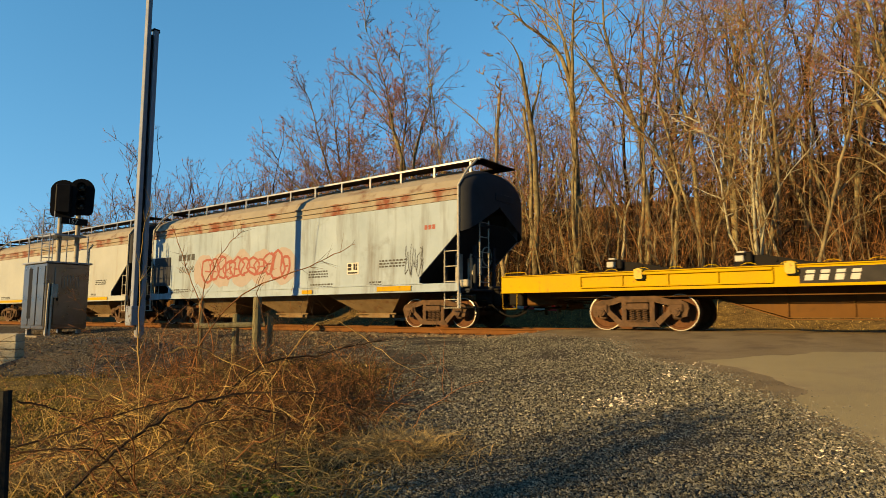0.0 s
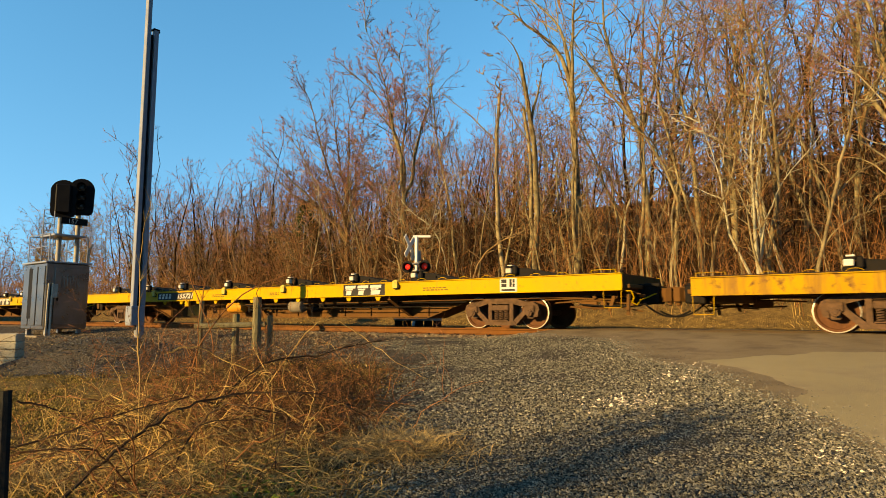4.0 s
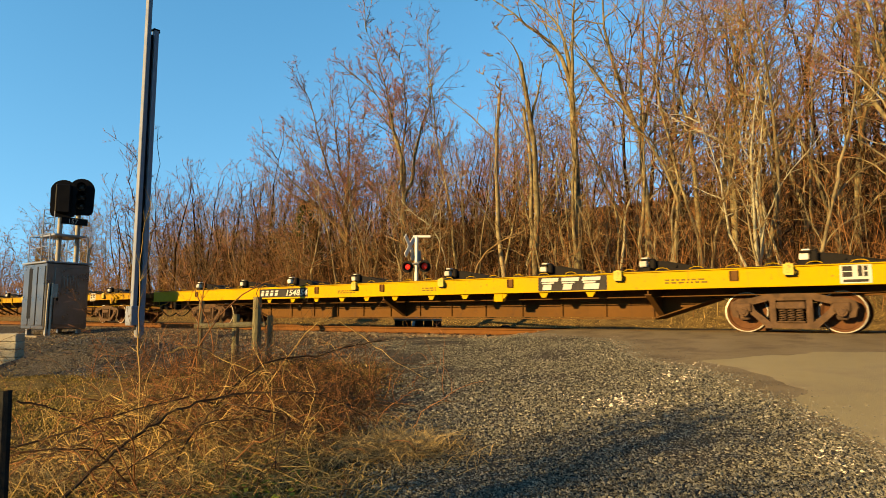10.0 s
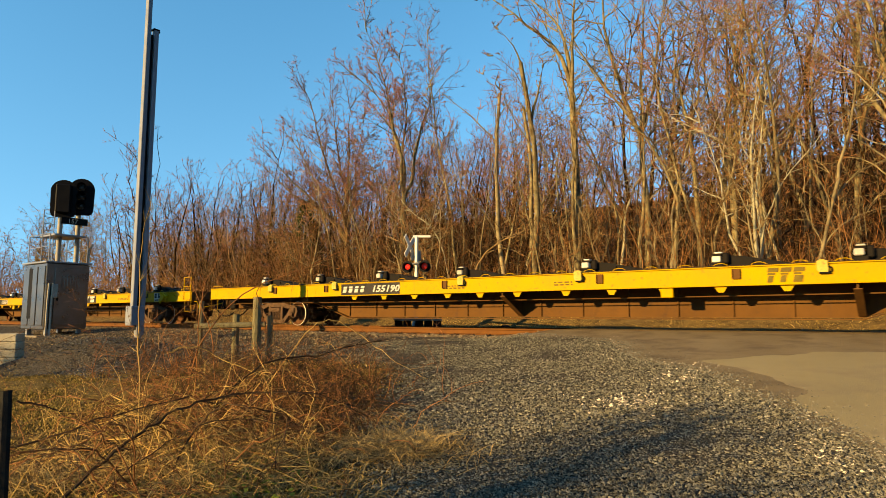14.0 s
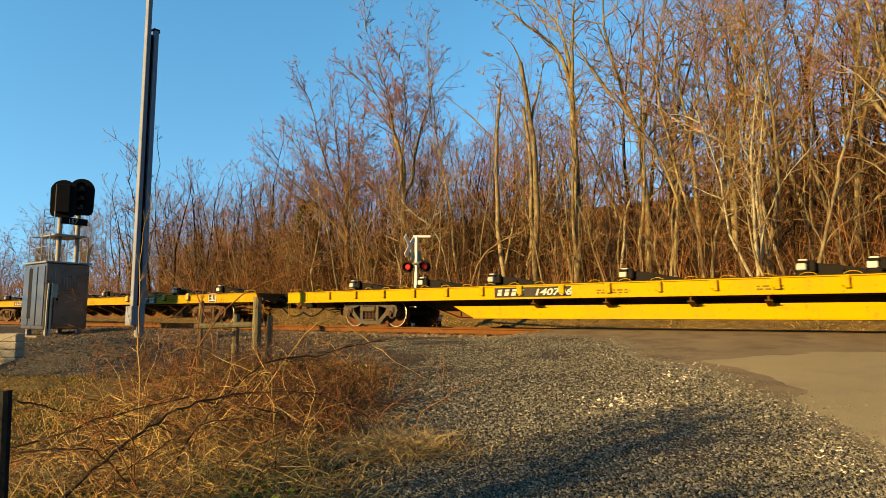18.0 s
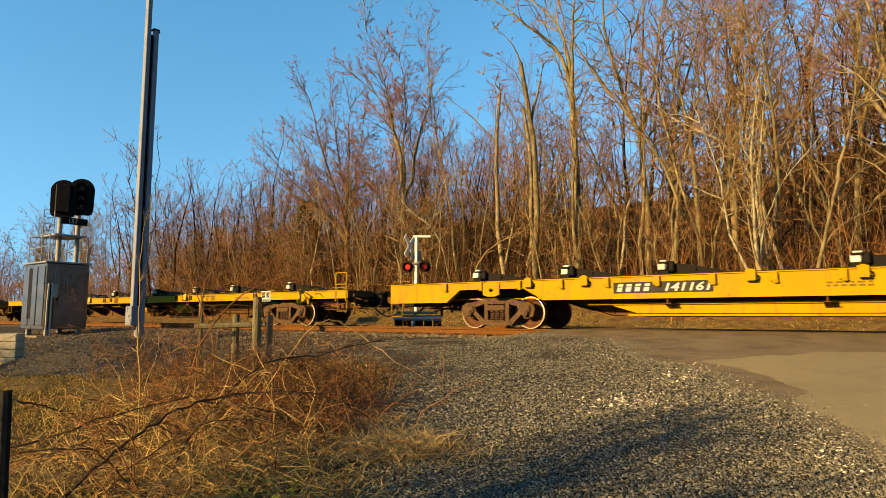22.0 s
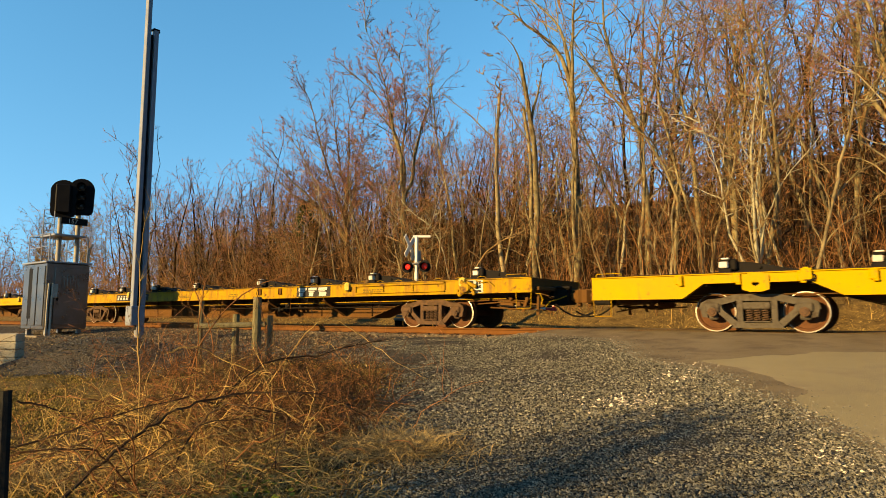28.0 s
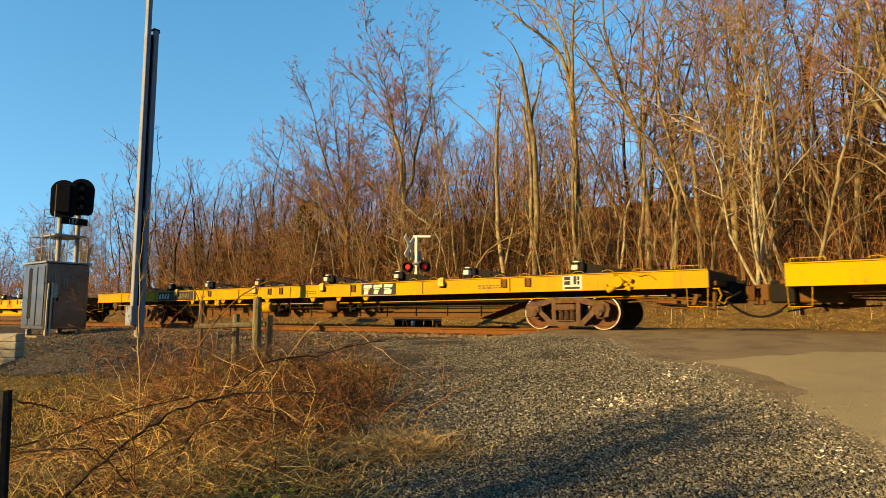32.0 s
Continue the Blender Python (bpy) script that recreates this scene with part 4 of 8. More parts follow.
def flat_car(key, spec):
    paint, label = spec["paint"], spec["label"]
    clean = paint == yellow_clean
    car = thing("flat_car", None, (0, 0, 0), label, "flat car", "yellow flat cars of the train")
    pk = paint.name
    arch = spec.get("arch", False)
    ribs = tuple(spec.get("ribs", ()))
    deep = spec.get("deep", 0.345)
    bot, dz = TOP - deep, spec.get("top", 1.335) - TOP
    mid = (TOP + bot) / 2

    def on(name, data, at=(0, 0, 0), label="", turn=(0, 0, 0)):
        """A part of the car's upper body."""
        return part(name, data, car, (at[0], at[1], at[2] + dz), label, turn)

    sill = kept(("sill", pk, arch, ribs, deep), lambda: sill_mesh(paint, arch, ribs, bot))
    for side in (0, 180):
        web = on("side_sill", sill, turn=(0, 0, side))
        part("top_flange", kept(("topf", pk), lambda: Form().box(0, -1.395, TOP + 0.002, LENGTH, 0.12, 0.024, 0.006).mesh("top_flange", paint)), web)
        part("deck_edge", kept("deckedge", lambda: Form().box(0, -1.385, TOP + 0.024, LENGTH - 0.3, 0.07, 0.02, 0.004).mesh("deck_edge", deck_dark)), web)
        if not arch:
            part("bottom_flange", kept(("botf", pk, deep), lambda: Form().box(0, -1.40, bot + 0.008, LENGTH, 0.11, 0.024, 0.005).mesh("bottom_flange", paint)), web)
    for a, b in spec.get("panels", ()):
        on("stiffener", panel_sill_mesh(paint, a - HL, b - HL, bot))
    on("deck", kept("deck", deck_mesh), label="dark weathered deck")
    under = spec.get("under", brown_steel)
    low = 0.30 if not arch else 0.36
    full = min(1.15, TOP + dz - 0.13)
    part("centre_sill", kept(("centre", under.name, low, full), lambda: centre_sill_mesh(under, low, full)), car, label="" if under == paint else "brown rusty centre sill")
    if spec.get("lower_band"):
        f = Form()
        if arch:
            f.tube([(-HL + 6.0, -1.0, 0.62), (HL - 6.0, -1.0, 0.62)], 0.03, 8)
            f.prism([(-HL + 6.6, 0.58), (-HL + 7.2, 0.40), (HL - 7.2, 0.40), (HL - 6.6, 0.58)], -1.0, -0.97)
            f.box(0, -1.0, 0.36, LENGTH - 14.0, 0.12, 0.05, 0.01)
        else:
            f.prism([(-HL + 6.6, 0.60), (-HL + 7.3, 0.27), (HL - 7.3, 0.27), (HL - 6.6, 0.60)], -1.02, -0.96)
            f.box(0, -1.03, 0.28, LENGTH - 14.6, 0.10, 0.03, 0.006)
        part("lower_sill", f.mesh("lower_sill", paint), car)
    for s in (-1, 1):
        flip = (0, 0, 0 if s > 0 else 180)
        on("end_sill", kept(("end", deep), lambda: end_sill_mesh(brown_steel, bot)), (s * HL, 0, 0), turn=flip, label="rusty brown end sill")
        part("coupler", kept("coupler", coupler_mesh), car, (s * HL, 0, 0), turn=flip, label="rusty brown coupler")
        part("brake_rigging", kept("rigging", rigging_mesh), car, (s * HL, 0, 0), turn=flip, label="rusty brake levers and rods")
        part("brake_hose", kept("hose", hose_mesh), car, (s * HL, 0, 0), turn=flip, label="black rubber brake hose")
        part("uncoupling_lever", kept(("lever", pk), lambda: lever_mesh(paint)), car, (s * HL, 0, dz), turn=(0, 0, 0) if s > 0 else (0, 0, 180))
        add_truck(car, s * (HL - 3.44), spec.get("cast", rust_cast), spec.get("cast", rust_cast).name)
        if arch:
            on("jacking_plate", kept(("jack", pk), lambda: jacking_plate_mesh(paint)), (s * (HL - 3.5), -1.43, 1.19))
    step = kept(("step", pk), lambda: stirrup_mesh(yellow_dirty))
    grab = kept(("grab", pk), lambda: rail_loop_mesh(paint))
    on("stirrup_step", step, (-HL + 0.02, -1.41, bot), "worn yellow step")
    on("stirrup_step", step, (HL - 0.46, -1.41, bot), "worn yellow step")
    on("grab_rail", grab, (-HL + 0.10, -1.40, TOP))
    on("grab_rail", grab, (HL - 0.75, -1.40, TOP))
    ring = kept(("ring", pk), lambda: loop_mesh(paint))
    if not arch:
        for i in range(34):
            on("tie_down_ring", ring, (-HL + 1.5 + i * (LENGTH - 3.0) / 33, -1.40, TOP + 0.028))
    hb, hc = kept("hitch", hitch_meshes)
    for i, x in enumerate(spec["hitch"]):
        h = on("hitch", hb, (x - HL, -0.62 if i % 3 else -0.55, TOP - 0.005), label="folded black trailer hitch")
        part("hitch_head", hc, h, (0, 0.05 if i % 2 else -0.05, 0), label="pale grey hitch head")
    for i, x in enumerate(spec.get("ped", ())):
        mat = paint if arch else cream_ped
        on("container_pedestal", kept(("ped", mat.name), lambda: pedestal_mesh(mat)), (x - HL, 0, TOP))
    for x in spec.get("clip", ()):
        on("clip", kept(("clip", pk), lambda: low_clip_mesh(paint)), (x - HL, 0, TOP - 0.05))
    for x in spec.get("pocket", ()):
        on("stake_pocket", kept("pocket", lambda: pocket_mesh(brown_steel)), (x - HL, 0, mid + 0.05), "rusty brown stake pocket")
    for x in spec.get("tab", ()):
        on("bracket", kept(("tab", pk), lambda: tab_mesh(paint)), (x - HL, -1.36, bot))
    for x in spec.get("plate", ()):
        on("jacking_pad", kept(("plate", pk), lambda: Form().box(0, 0, -0.11, 0.27, 0.10, 0.22, 0.015).mesh("jacking_pad", paint)), (x - HL, -1.34, bot))
    for x in spec.get("rust", ()):
        on("patch_plate", kept("rustplate", lambda: Form().box(0, -1.428, 0, 0.34, 0.012, 0.24, 0.004).mesh("patch_plate", brown_steel)), (x - HL, 0, mid), "rusty patch plate")
    strut = kept(("strut", under.name, deep, dz), lambda: strut_mesh(under, bot + dz, full))
    for x in spec.get("strut", ()):
        part("crossbearer", strut, car, (x - HL, 0, 0))
    for x in spec.get("hook", ()):
        on("outrigger", kept(("hook", pk), lambda: hook_mesh(paint)), (x - HL, 0, 0))
    for a, b in spec.get("web_plate", ()):
        part("web_plate", Form().box((a + b) / 2 - HL, -0.372, 0.55, b - a, 0.02, 0.44, 0.006).mesh("web_plate", tank_amber), car, label="amber painted plate on the centre sill")
    # markings
    tall = spec.get("tall", deep * (0.34 if arch else 0.48))
    if "patch" in spec:
        a, b = spec["patch"]
        if spec.get("panel", True):
            on("marking_panel", Form().box((a + b) / 2 - HL, -1.4225, mid, b - a, 0.005, deep - 0.05 if spec.get("full") else deep * (0.50 if arch else 0.74), 0.0).mesh("marking_panel", black_patch, smooth=0), label="faded black marking panel")
        d0, d1 = spec["digits"]
        if spec.get("mark_panel"):
            on("marking_panel", Form().box((a + d0) / 2 - HL - 0.04, -1.4225, mid, d0 - a - 0.16, 0.005, deep - 0.03, 0.0).mesh("marking_panel", black_patch, smooth=0), label="faded black marking panel")
        tagged(on("reporting_mark", mark_mesh(min(1.0, d0 - a - 0.3), tall, white_mark), (a + 0.08 - HL, -1.426, mid - tall / 2), "white leaning stencil mark"), kind="stuff")
        num = letters(spec["number"], tall, worn_mark if spec.get("faded") else white_mark, shear=0.24, bold=0.035)
        w = max(v.co.x for v in num.vertices) - min(v.co.x for v in num.vertices)
        num.transform(Matrix.Diagonal((min(1.5, (d1 - d0) / w), 1, 1, 1)))
        tagged(on("car_number", num, (d0 - HL, -1.428, mid - tall / 2), "white stencilled car number"), kind="stuff")
    if "logo" in spec:
        a, b = spec["logo"]
        if spec.get("logo_panel", True):
            on("logo_panel", Form().box((a + b) / 2 - HL + 0.04, -1.4225, mid, b - a + 0.16, 0.005, deep - 0.045, 0.0).mesh("logo_panel", black_patch, smooth=0), label="black logo panel")
        tagged(on("owner_mark", logo_mesh(b - a, deep * 0.74, white_mark if spec.get("logo_white", True) else spec.get("logo_paint", orange_mark)), (a - HL, -1.427, mid - deep * 0.37), "large leaning mark in plain blocks"), kind="stuff")
    if spec.get("plaque"):
        on("consolidated_stencil", kept("plaque", plaque_mesh), (spec["plaque"] - HL, -1.4235, mid + 0.01), "white panel with black squares")
    for x, n_rows, w in spec.get("stencil", ((11.0, 2, 0.7), (14.4, 2, 0.45), (21.2, 2, 0.8))):
        tagged(on("stencilling", kept(("stencil", n_rows, w), lambda: stencil_mesh(n_rows, w, 0.035)), (x - HL, -1.4225, mid)), kind="stuff")
    # brake gear under the floor
    for x, length, mat in spec.get("tank", ()):
        part("air_tank", kept(("tank", length, mat.name), lambda: tank_mesh(mat, length, 0.21)), car, (x - HL, -0.92, 0.66))
        part("brake_valve", kept("valve", valve_mesh), car, (x - HL + 1.1, 0, 0.0))
    if spec.get("tank"):
        part("brake_rod", kept("rod", lambda: rod_mesh(-2.0, HL - 4.6, 0.72, black_steel)), car)
        part("brake_rod", kept("rod2", lambda: rod_mesh(0.0, HL - 5.2, 0.60, black_steel)), car)
    part("air_line", kept(("line", pk), lambda: rod_mesh(-HL + 1.0, HL - 1.0, 0.80, paint if arch or not clean else brown_steel, "air_line", 0.05, 0.014)), car)
    if spec.get("winch"):
        on("brake_winch", kept(("winch", pk), lambda: winch_mesh(paint)), (HL - 1.95, 0, 0))
    if spec.get("winch") and spec.get("guard", True):
        on("guard_frame", kept(("guard", pk), lambda: brake_frame_mesh(paint)), (HL - 0.52, -1.43, TOP))
    return car


def jacking_plate_mesh(mat):
    """A deep plate with a round hole over the truck."""
    f = Form()
    n = 12
    hole = [(0.07 * math.cos(2 * math.pi * k / n), -0.02 + 0.05 * math.sin(2 * math.pi * k / n)) for k in range(n)]
    rim = []
    for k in range(n):
        a = 2 * math.pi * k / n
        m = max(abs(math.cos(a)) / 0.25, abs(math.sin(a)) / 0.19)
        rim.append((math.cos(a) / m, math.sin(a) / m))
    for y in (-0.03, 0.03):
        o = len(f.v)
        f.v.extend([(x, y, z) for x, z in hole] + [(x, y, z) for x, z in rim])
        f.f.extend([(o + k, o + (k + 1) % n, o + n + (k + 1) % n, o + n + k) for k in range(n)])
        f.s.extend([0] * n)
    f.f.extend([(n + k, n + (k + 1) % n, 3 * n + (k + 1) % n, 3 * n + k) for k in range(n)] + [(k, (k + 1) % n, 2 * n + (k + 1) % n, 2 * n + k) for k in range(n)])
    f.s.extend([0] * 2 * n)
    return f.mesh("jacking_plate", mat)


LOOPS = (7.57, 8.8, 9.96, 11.14, 12.21, 13.34, 14.69, 15.84, 17.04, 18.21, 19.44)
HITCH = (2.9, 5.7, 8.5, 11.4, 15.2, 18.15, 20.7, 23.9)
CLIPS = tuple(2.0 + 1.16 * i for i in range(21))
CLEAN = "bright yellow trailer flat car with rust-brown centre sill"
WORN = "weathered rust-stained yellow trailer flat car, empty deck"
SPECS = dict(
    A=dict(top=1.335, deep=0.42, paint=yellow_clean, label="clean yellow flat car with framed stiffening panels, black logo panel", number="252607", patch=(6.76, 9.34), digits=(8.15, 9.3), logo=(18.06, 19.66), ped=(3.6, 6.61, 11.59, 14.97, 19.96, 23.4),
           hitch=HITCH, strut=(9.17, 11.77, 15.78, 18.26, 20.63), panels=((2.2, 6.3), (20.9, 25.0)), plaque=24.3),
    B=dict(web_plate=((7.65, 8.72),), top=1.315, deep=0.39, plate=(9.2,), paint=yellow_clean, label="bright yellow flat car with orange air tank under its floor", number="155721", patch=(7.11, 9.66), digits=(8.54, 9.62), logo=(18.06, 19.64), ped=(6.86, 11.77, 15.14, 20.2),
           hitch=HITCH, tab=LOOPS, strut=(19.9,), tank=((11.88, 1.0, tank_amber), (15.3, 0.7, tank_grey)), plaque=24.0),
    C=dict(top=1.15, deep=0.385, paint=yellow_dirty, label=WORN, number="960060", patch=(6.75, 9.92), digits=(8.62, 9.92), logo=(17.59, 18.89), ped=(15.11, 20.13), pocket=(15.5, 20.49, 24.0),
           hitch=HITCH, strut=(11.18, 12.44, 13.96, 15.26, 16.59, 17.99, 19.37, 20.86), plaque=23.6, tank=((10.0, 0.9, brown_steel),)),
    D=dict(top=1.32, deep=0.26, paint=yellow_dirty, label="dirty yellow flat car with bowed outrigger ribs and guard frame", number="602428", patch=(6.59, 9.12), digits=(7.91, 9.02), logo=(17.79, 18.97), ped=(11.48, 14.83, 19.85, 24.0),
           hitch=HITCH, hook=(4.88, 7.68, 9.23, 10.54, 11.75, 13.26, 14.76, 16.03, 17.79, 19.11, 20.4), tank=((13.6, 0.8, brown_steel),), plaque=22.9, winch=True),
    E=dict(top=1.31, deep=0.39, plate=(16.9,), paint=yellow_clean, label=CLEAN, number="154854", patch=(7.07, 9.58), digits=(8.45, 9.53), logo=(18.13, 19.75), ped=(11.75, 15.1, 20.15, 23.6), pocket=(3.19, 10.03, 12.88, 17.29, 22.6),
           hitch=HITCH, tab=LOOPS, strut=(12.9, 20.8), plaque=24.7),
    F=dict(top=1.3, deep=0.385, plate=(9.25,), paint=yellow_clean, label="bright yellow flat car with grey air tank and brake winch", number="155651", patch=(6.83, 8.47), digits=(7.57, 8.45), logo=(17.39, 18.98), ped=(6.66, 11.6, 14.99, 20.01, 23.6),
           hitch=HITCH, tab=LOOPS, tank=((11.6, 0.9, tank_grey), (15.1, 0.7, brown_steel)), plaque=24.5, winch=True),
    G=dict(full=True, top=1.345, deep=0.39, plate=(17.1,), paint=yellow_clean, label=CLEAN, number="155190", patch=(7.03, 9.45), digits=(8.32, 9.39), logo=(19.06, 19.75), logo_panel=False, logo_white=False, logo_paint=faint_mark, ped=(3.6, 6.77, 11.64, 15.05, 20.06, 23.5), pocket=(3.82, 6.36, 11.08, 15.58, 18.53, 22.7),
           hitch=HITCH, tab=LOOPS, strut=(12.9, 20.6), plaque=24.2),
    H=dict(top=1.143, deep=0.315, paint=yellow_amber, label="faded amber-yellow flat car, empty", number="940621", patch=(5.34, 8.15), digits=(6.88, 8.15), logo=(18.66, 20.2), ped=(17.94, 20.93, 22.68), pocket=(8.9, 22.7),
           hitch=(3.3, 6.21, 9.2, 12.24, 15.3, 18.2, 21.2, 24.3), strut=(11.2, 12.5, 13.9, 15.3, 16.6, 18.0, 19.4), plaque=24.3),
    I=dict(top=1.1, deep=0.335, paint=yellow_clean, label="bright yellow flat car with yellow lower sill and grey trucks", number="140706", patch=(8.2, 10.35), digits=(9.34, 10.33), logo=(17.97, 18.67), logo_panel=False, logo_white=False, logo_paint=faint_mark, clip=CLIPS, lower_band=True, cast=grey_cast,
           hitch=(2.8, 5.56, 8.02, 11.57, 15.24, 16.4, 18.82, 22.4, 23.9), strut=(9.3, 11.2, 13.1, 14.6, 16.8, 18.6), plaque=19.6),
    J=dict(top=1.13, deep=0.245, rust=(4.2, 5.0, 12.4, 17.9), tall=0.165, mark_panel=True, winch=True, paint=yellow_amber, label="patched amber-yellow flat car with yellow tanks", number="940203", patch=(5.18, 7.81), panel=False, digits=(6.43, 7.81), logo=(18.99, 20.0), logo_panel=False, logo_white=False, logo_paint=faint_mark, pocket=(3.4, 11.32, 11.92, 17.33, 18.34, 22.4), ped=(9.9, 14.9, 18.0),
           hitch=HITCH, strut=(7.5, 9.2, 11.0, 12.6, 14.6, 18.0), tank=((13.95, 1.1, yellow_amber), (17.1, 0.8, yellow_amber)), plaque=23.0),
    K=dict(top=1.224, deep=0.5, winch=True, guard=False, paint=yellow_amber, arch=True, label="low amber flat car with sill arched over its trucks", number="141161", patch=(6.8, 8.97), digits=(7.91, 8.88), logo=(17.26, 18.5), ped=(4.6, 6.09, 9.7, 11.6, 12.71, 15.13, 16.38, 17.58, 20.4, 23.3), clip=CLIPS, lower_band=True,
           hitch=(2.9, 5.51, 7.91, 11.53, 15.13, 16.32, 19.0, 23.0, 24.3), strut=(8.0, 11.0, 14.6, 18.4), tank=((14.2, 0.9, yellow_amber),), plaque=19.6),
    L=dict(full=True, top=1.308, deep=0.385, plate=(17.6,), paint=yellow_clean, label="bright yellow flat car with white scrawl on its sill", number="930596", patch=(6.86, 9.3), digits=(8.13, 8.92), logo=(18.44, 19.2), logo_panel=False, logo_white=False, ped=(2.17, 6.6, 11.54, 14.99, 20.0, 23.5),
           hitch=HITCH, tab=LOOPS, strut=(13.0, 20.6), plaque=24.2, scrawl=True),
    M=dict(top=1.3, deep=0.37, guard=False, paint=yellow_dirty, label="rust-stained yellow flat car with stiffening frames and winch", number="252414", patch=(5.95, 8.67), digits=(7.63, 8.5), logo=(18.19, 19.64), ped=(7.08, 20.55, 24.91), pocket=(3.0, 16.2, 17.3),
           hitch=(3.0, 5.8, 8.7, 11.6, 15.93, 18.66, 21.33, 25.19), strut=(11.2, 13.9, 16.6, 19.4), tank=((15.9, 0.8, brown_steel),), panels=((20.9, 24.3),), plaque=25.3, winch=True),
    N=dict(cast=grey_cast, top=1.211, deep=0.48, paint=yellow_clean, arch=True, label="low yellow flat car with arched sill and brake winch", number="137104", patch=(6.96, 9.29), digits=(7.96, 9.08), logo=(17.86, 18.6), logo_panel=False, logo_white=False, ped=(4.4, 9.74, 13.5, 16.97, 20.5, 23.2), clip=CLIPS, lower_band=True,
           hitch=(2.9, 5.6, 8.12, 10.19, 12.9, 16.41, 18.76, 21.5, 24.0), strut=(8.5, 12.0, 15.0, 18.2), tank=((15.0, 0.7, yellow_clean),), plaque=20.0, winch=True),
    O=dict(full=True, faded=True, top=1.32, deep=0.385, plate=(9.35,), guard=False, paint=yellow_amber, label="weathered amber flat car with ribbed sill and yellow air tank", number="963341", patch=(5.25, 8.02), digits=(6.37, 7.72), logo=(16.97, 18.2), ped=(3.2, 6.69, 11.72, 15.2, 20.0), pocket=(3.65, 8.96, 12.54, 13.14, 16.59, 22.0, 22.7),
           hitch=HITCH, tab=(7.72, 8.68, 9.75, 10.75, 12.33, 14.69, 15.89, 17.06), tank=((11.7, 0.9, yellow_amber), (15.2, 0.7, brown_steel)), ribs=tuple(-HL + 2.2 + 2.85 * i for i in range(9)), plaque=23.9, winch=True),
    P=dict(top=1.37, deep=0.45, paint=yellow_clean, label=CLEAN, number="155190", hitch=HITCH, ped=(6.7, 11.6, 15.0, 20.0), tab=LOOPS, strut=(12.9, 20.6), plaque=24.2, pocket=(1.9,)),
)
CARS = {key: flat_car(key, spec) for key, spec in SPECS.items()}


def scrawl_mesh(mat, width, height, seed, r=0.014, loops=9):
    """Sprayed handwriting that cannot be read: hooked strokes of uneven size and slant."""
    f = Form()
    rng = random.Random(seed)
    for i in range(loops):
        x = width * (i + rng.uniform(-0.3, 0.3)) / loops
        w, h = width / loops * rng.uniform(0.5, 1.4), height * rng.uniform(0.35, 1.0)
        z = rng.uniform(0, height - h)
        pts = [(x + w * rng.uniform(-0.2, 1.0), 0, z + h * (1 - k / 4) + rng.uniform(-0.1, 0.1) * h) for k in range(5)]
        pts.append((x + w * rng.uniform(0.6, 1.5), 0, z + h * rng.uniform(0.2, 0.6)))
        f.tube(pts, r * rng.uniform(0.7, 1.3), 4)
    me = f.mesh("sprayed_scrawl", mat, smooth=0)
    me.transform(Matrix.Diagonal((1, 0.08, 1, 1)))
    return me


part("sprayed_scrawl", scrawl_mesh(white_mark, 2.6, 0.2, 4, 0.012, 12), CARS["L"], (11.9 - HL, -1.423, 1.17), "white sprayed scrawl")


# ---- covered hoppers ----
HW, HEND = 1.60, 7.86            # half width and half length of the body


def hopper_section():
    """Half of the body's cross-section, from the sill up over the roof: (y, z, slot)."""
    pts = [(-HW, 1.02), (-HW, 3.50), (-HW + 0.01, 3.86), (-1.46, 4.10), (-1.18, 4.30), (-0.80, 4.44), (-0.35, 4.50)]
    return pts + [(-y, z) for y, z in reversed(pts)]


def hopper_body_mesh(paint):
    f = Form()
    sec = hopper_section()
    n = len(sec)
    xs = [-HEND, HEND]
    vs = [(x, y, z) for x in xs for y, z in sec]
    for i in range(n - 1):
        z = (sec[i][1] + sec[i + 1][1]) / 2
        f.slot = 0 if z < 3.5 else 1 if z < 3.9 else 2
        if i in (0, n - 2):
            y = sec[i][0]
            # the side sheet is cut away below the slope at both ends
            poly = [(-HEND, 3.52), (-HEND, 2.62), (-HEND + 1.35, 1.42), (-HEND + 1.35, 1.02), (HEND - 1.35, 1.02), (HEND - 1.35, 1.42), (HEND, 2.62), (HEND, 3.52)]
            f.prism(poly, y - 0.02, y + 0.02)
        else:
            o = len(f.v)
            f.add([vs[i], vs[n + i], vs[n + i + 1], vs[i + 1]], [(0, 1, 2, 3)])
    return f.mesh("body", paint, hopper_rusty, hopper_roof)


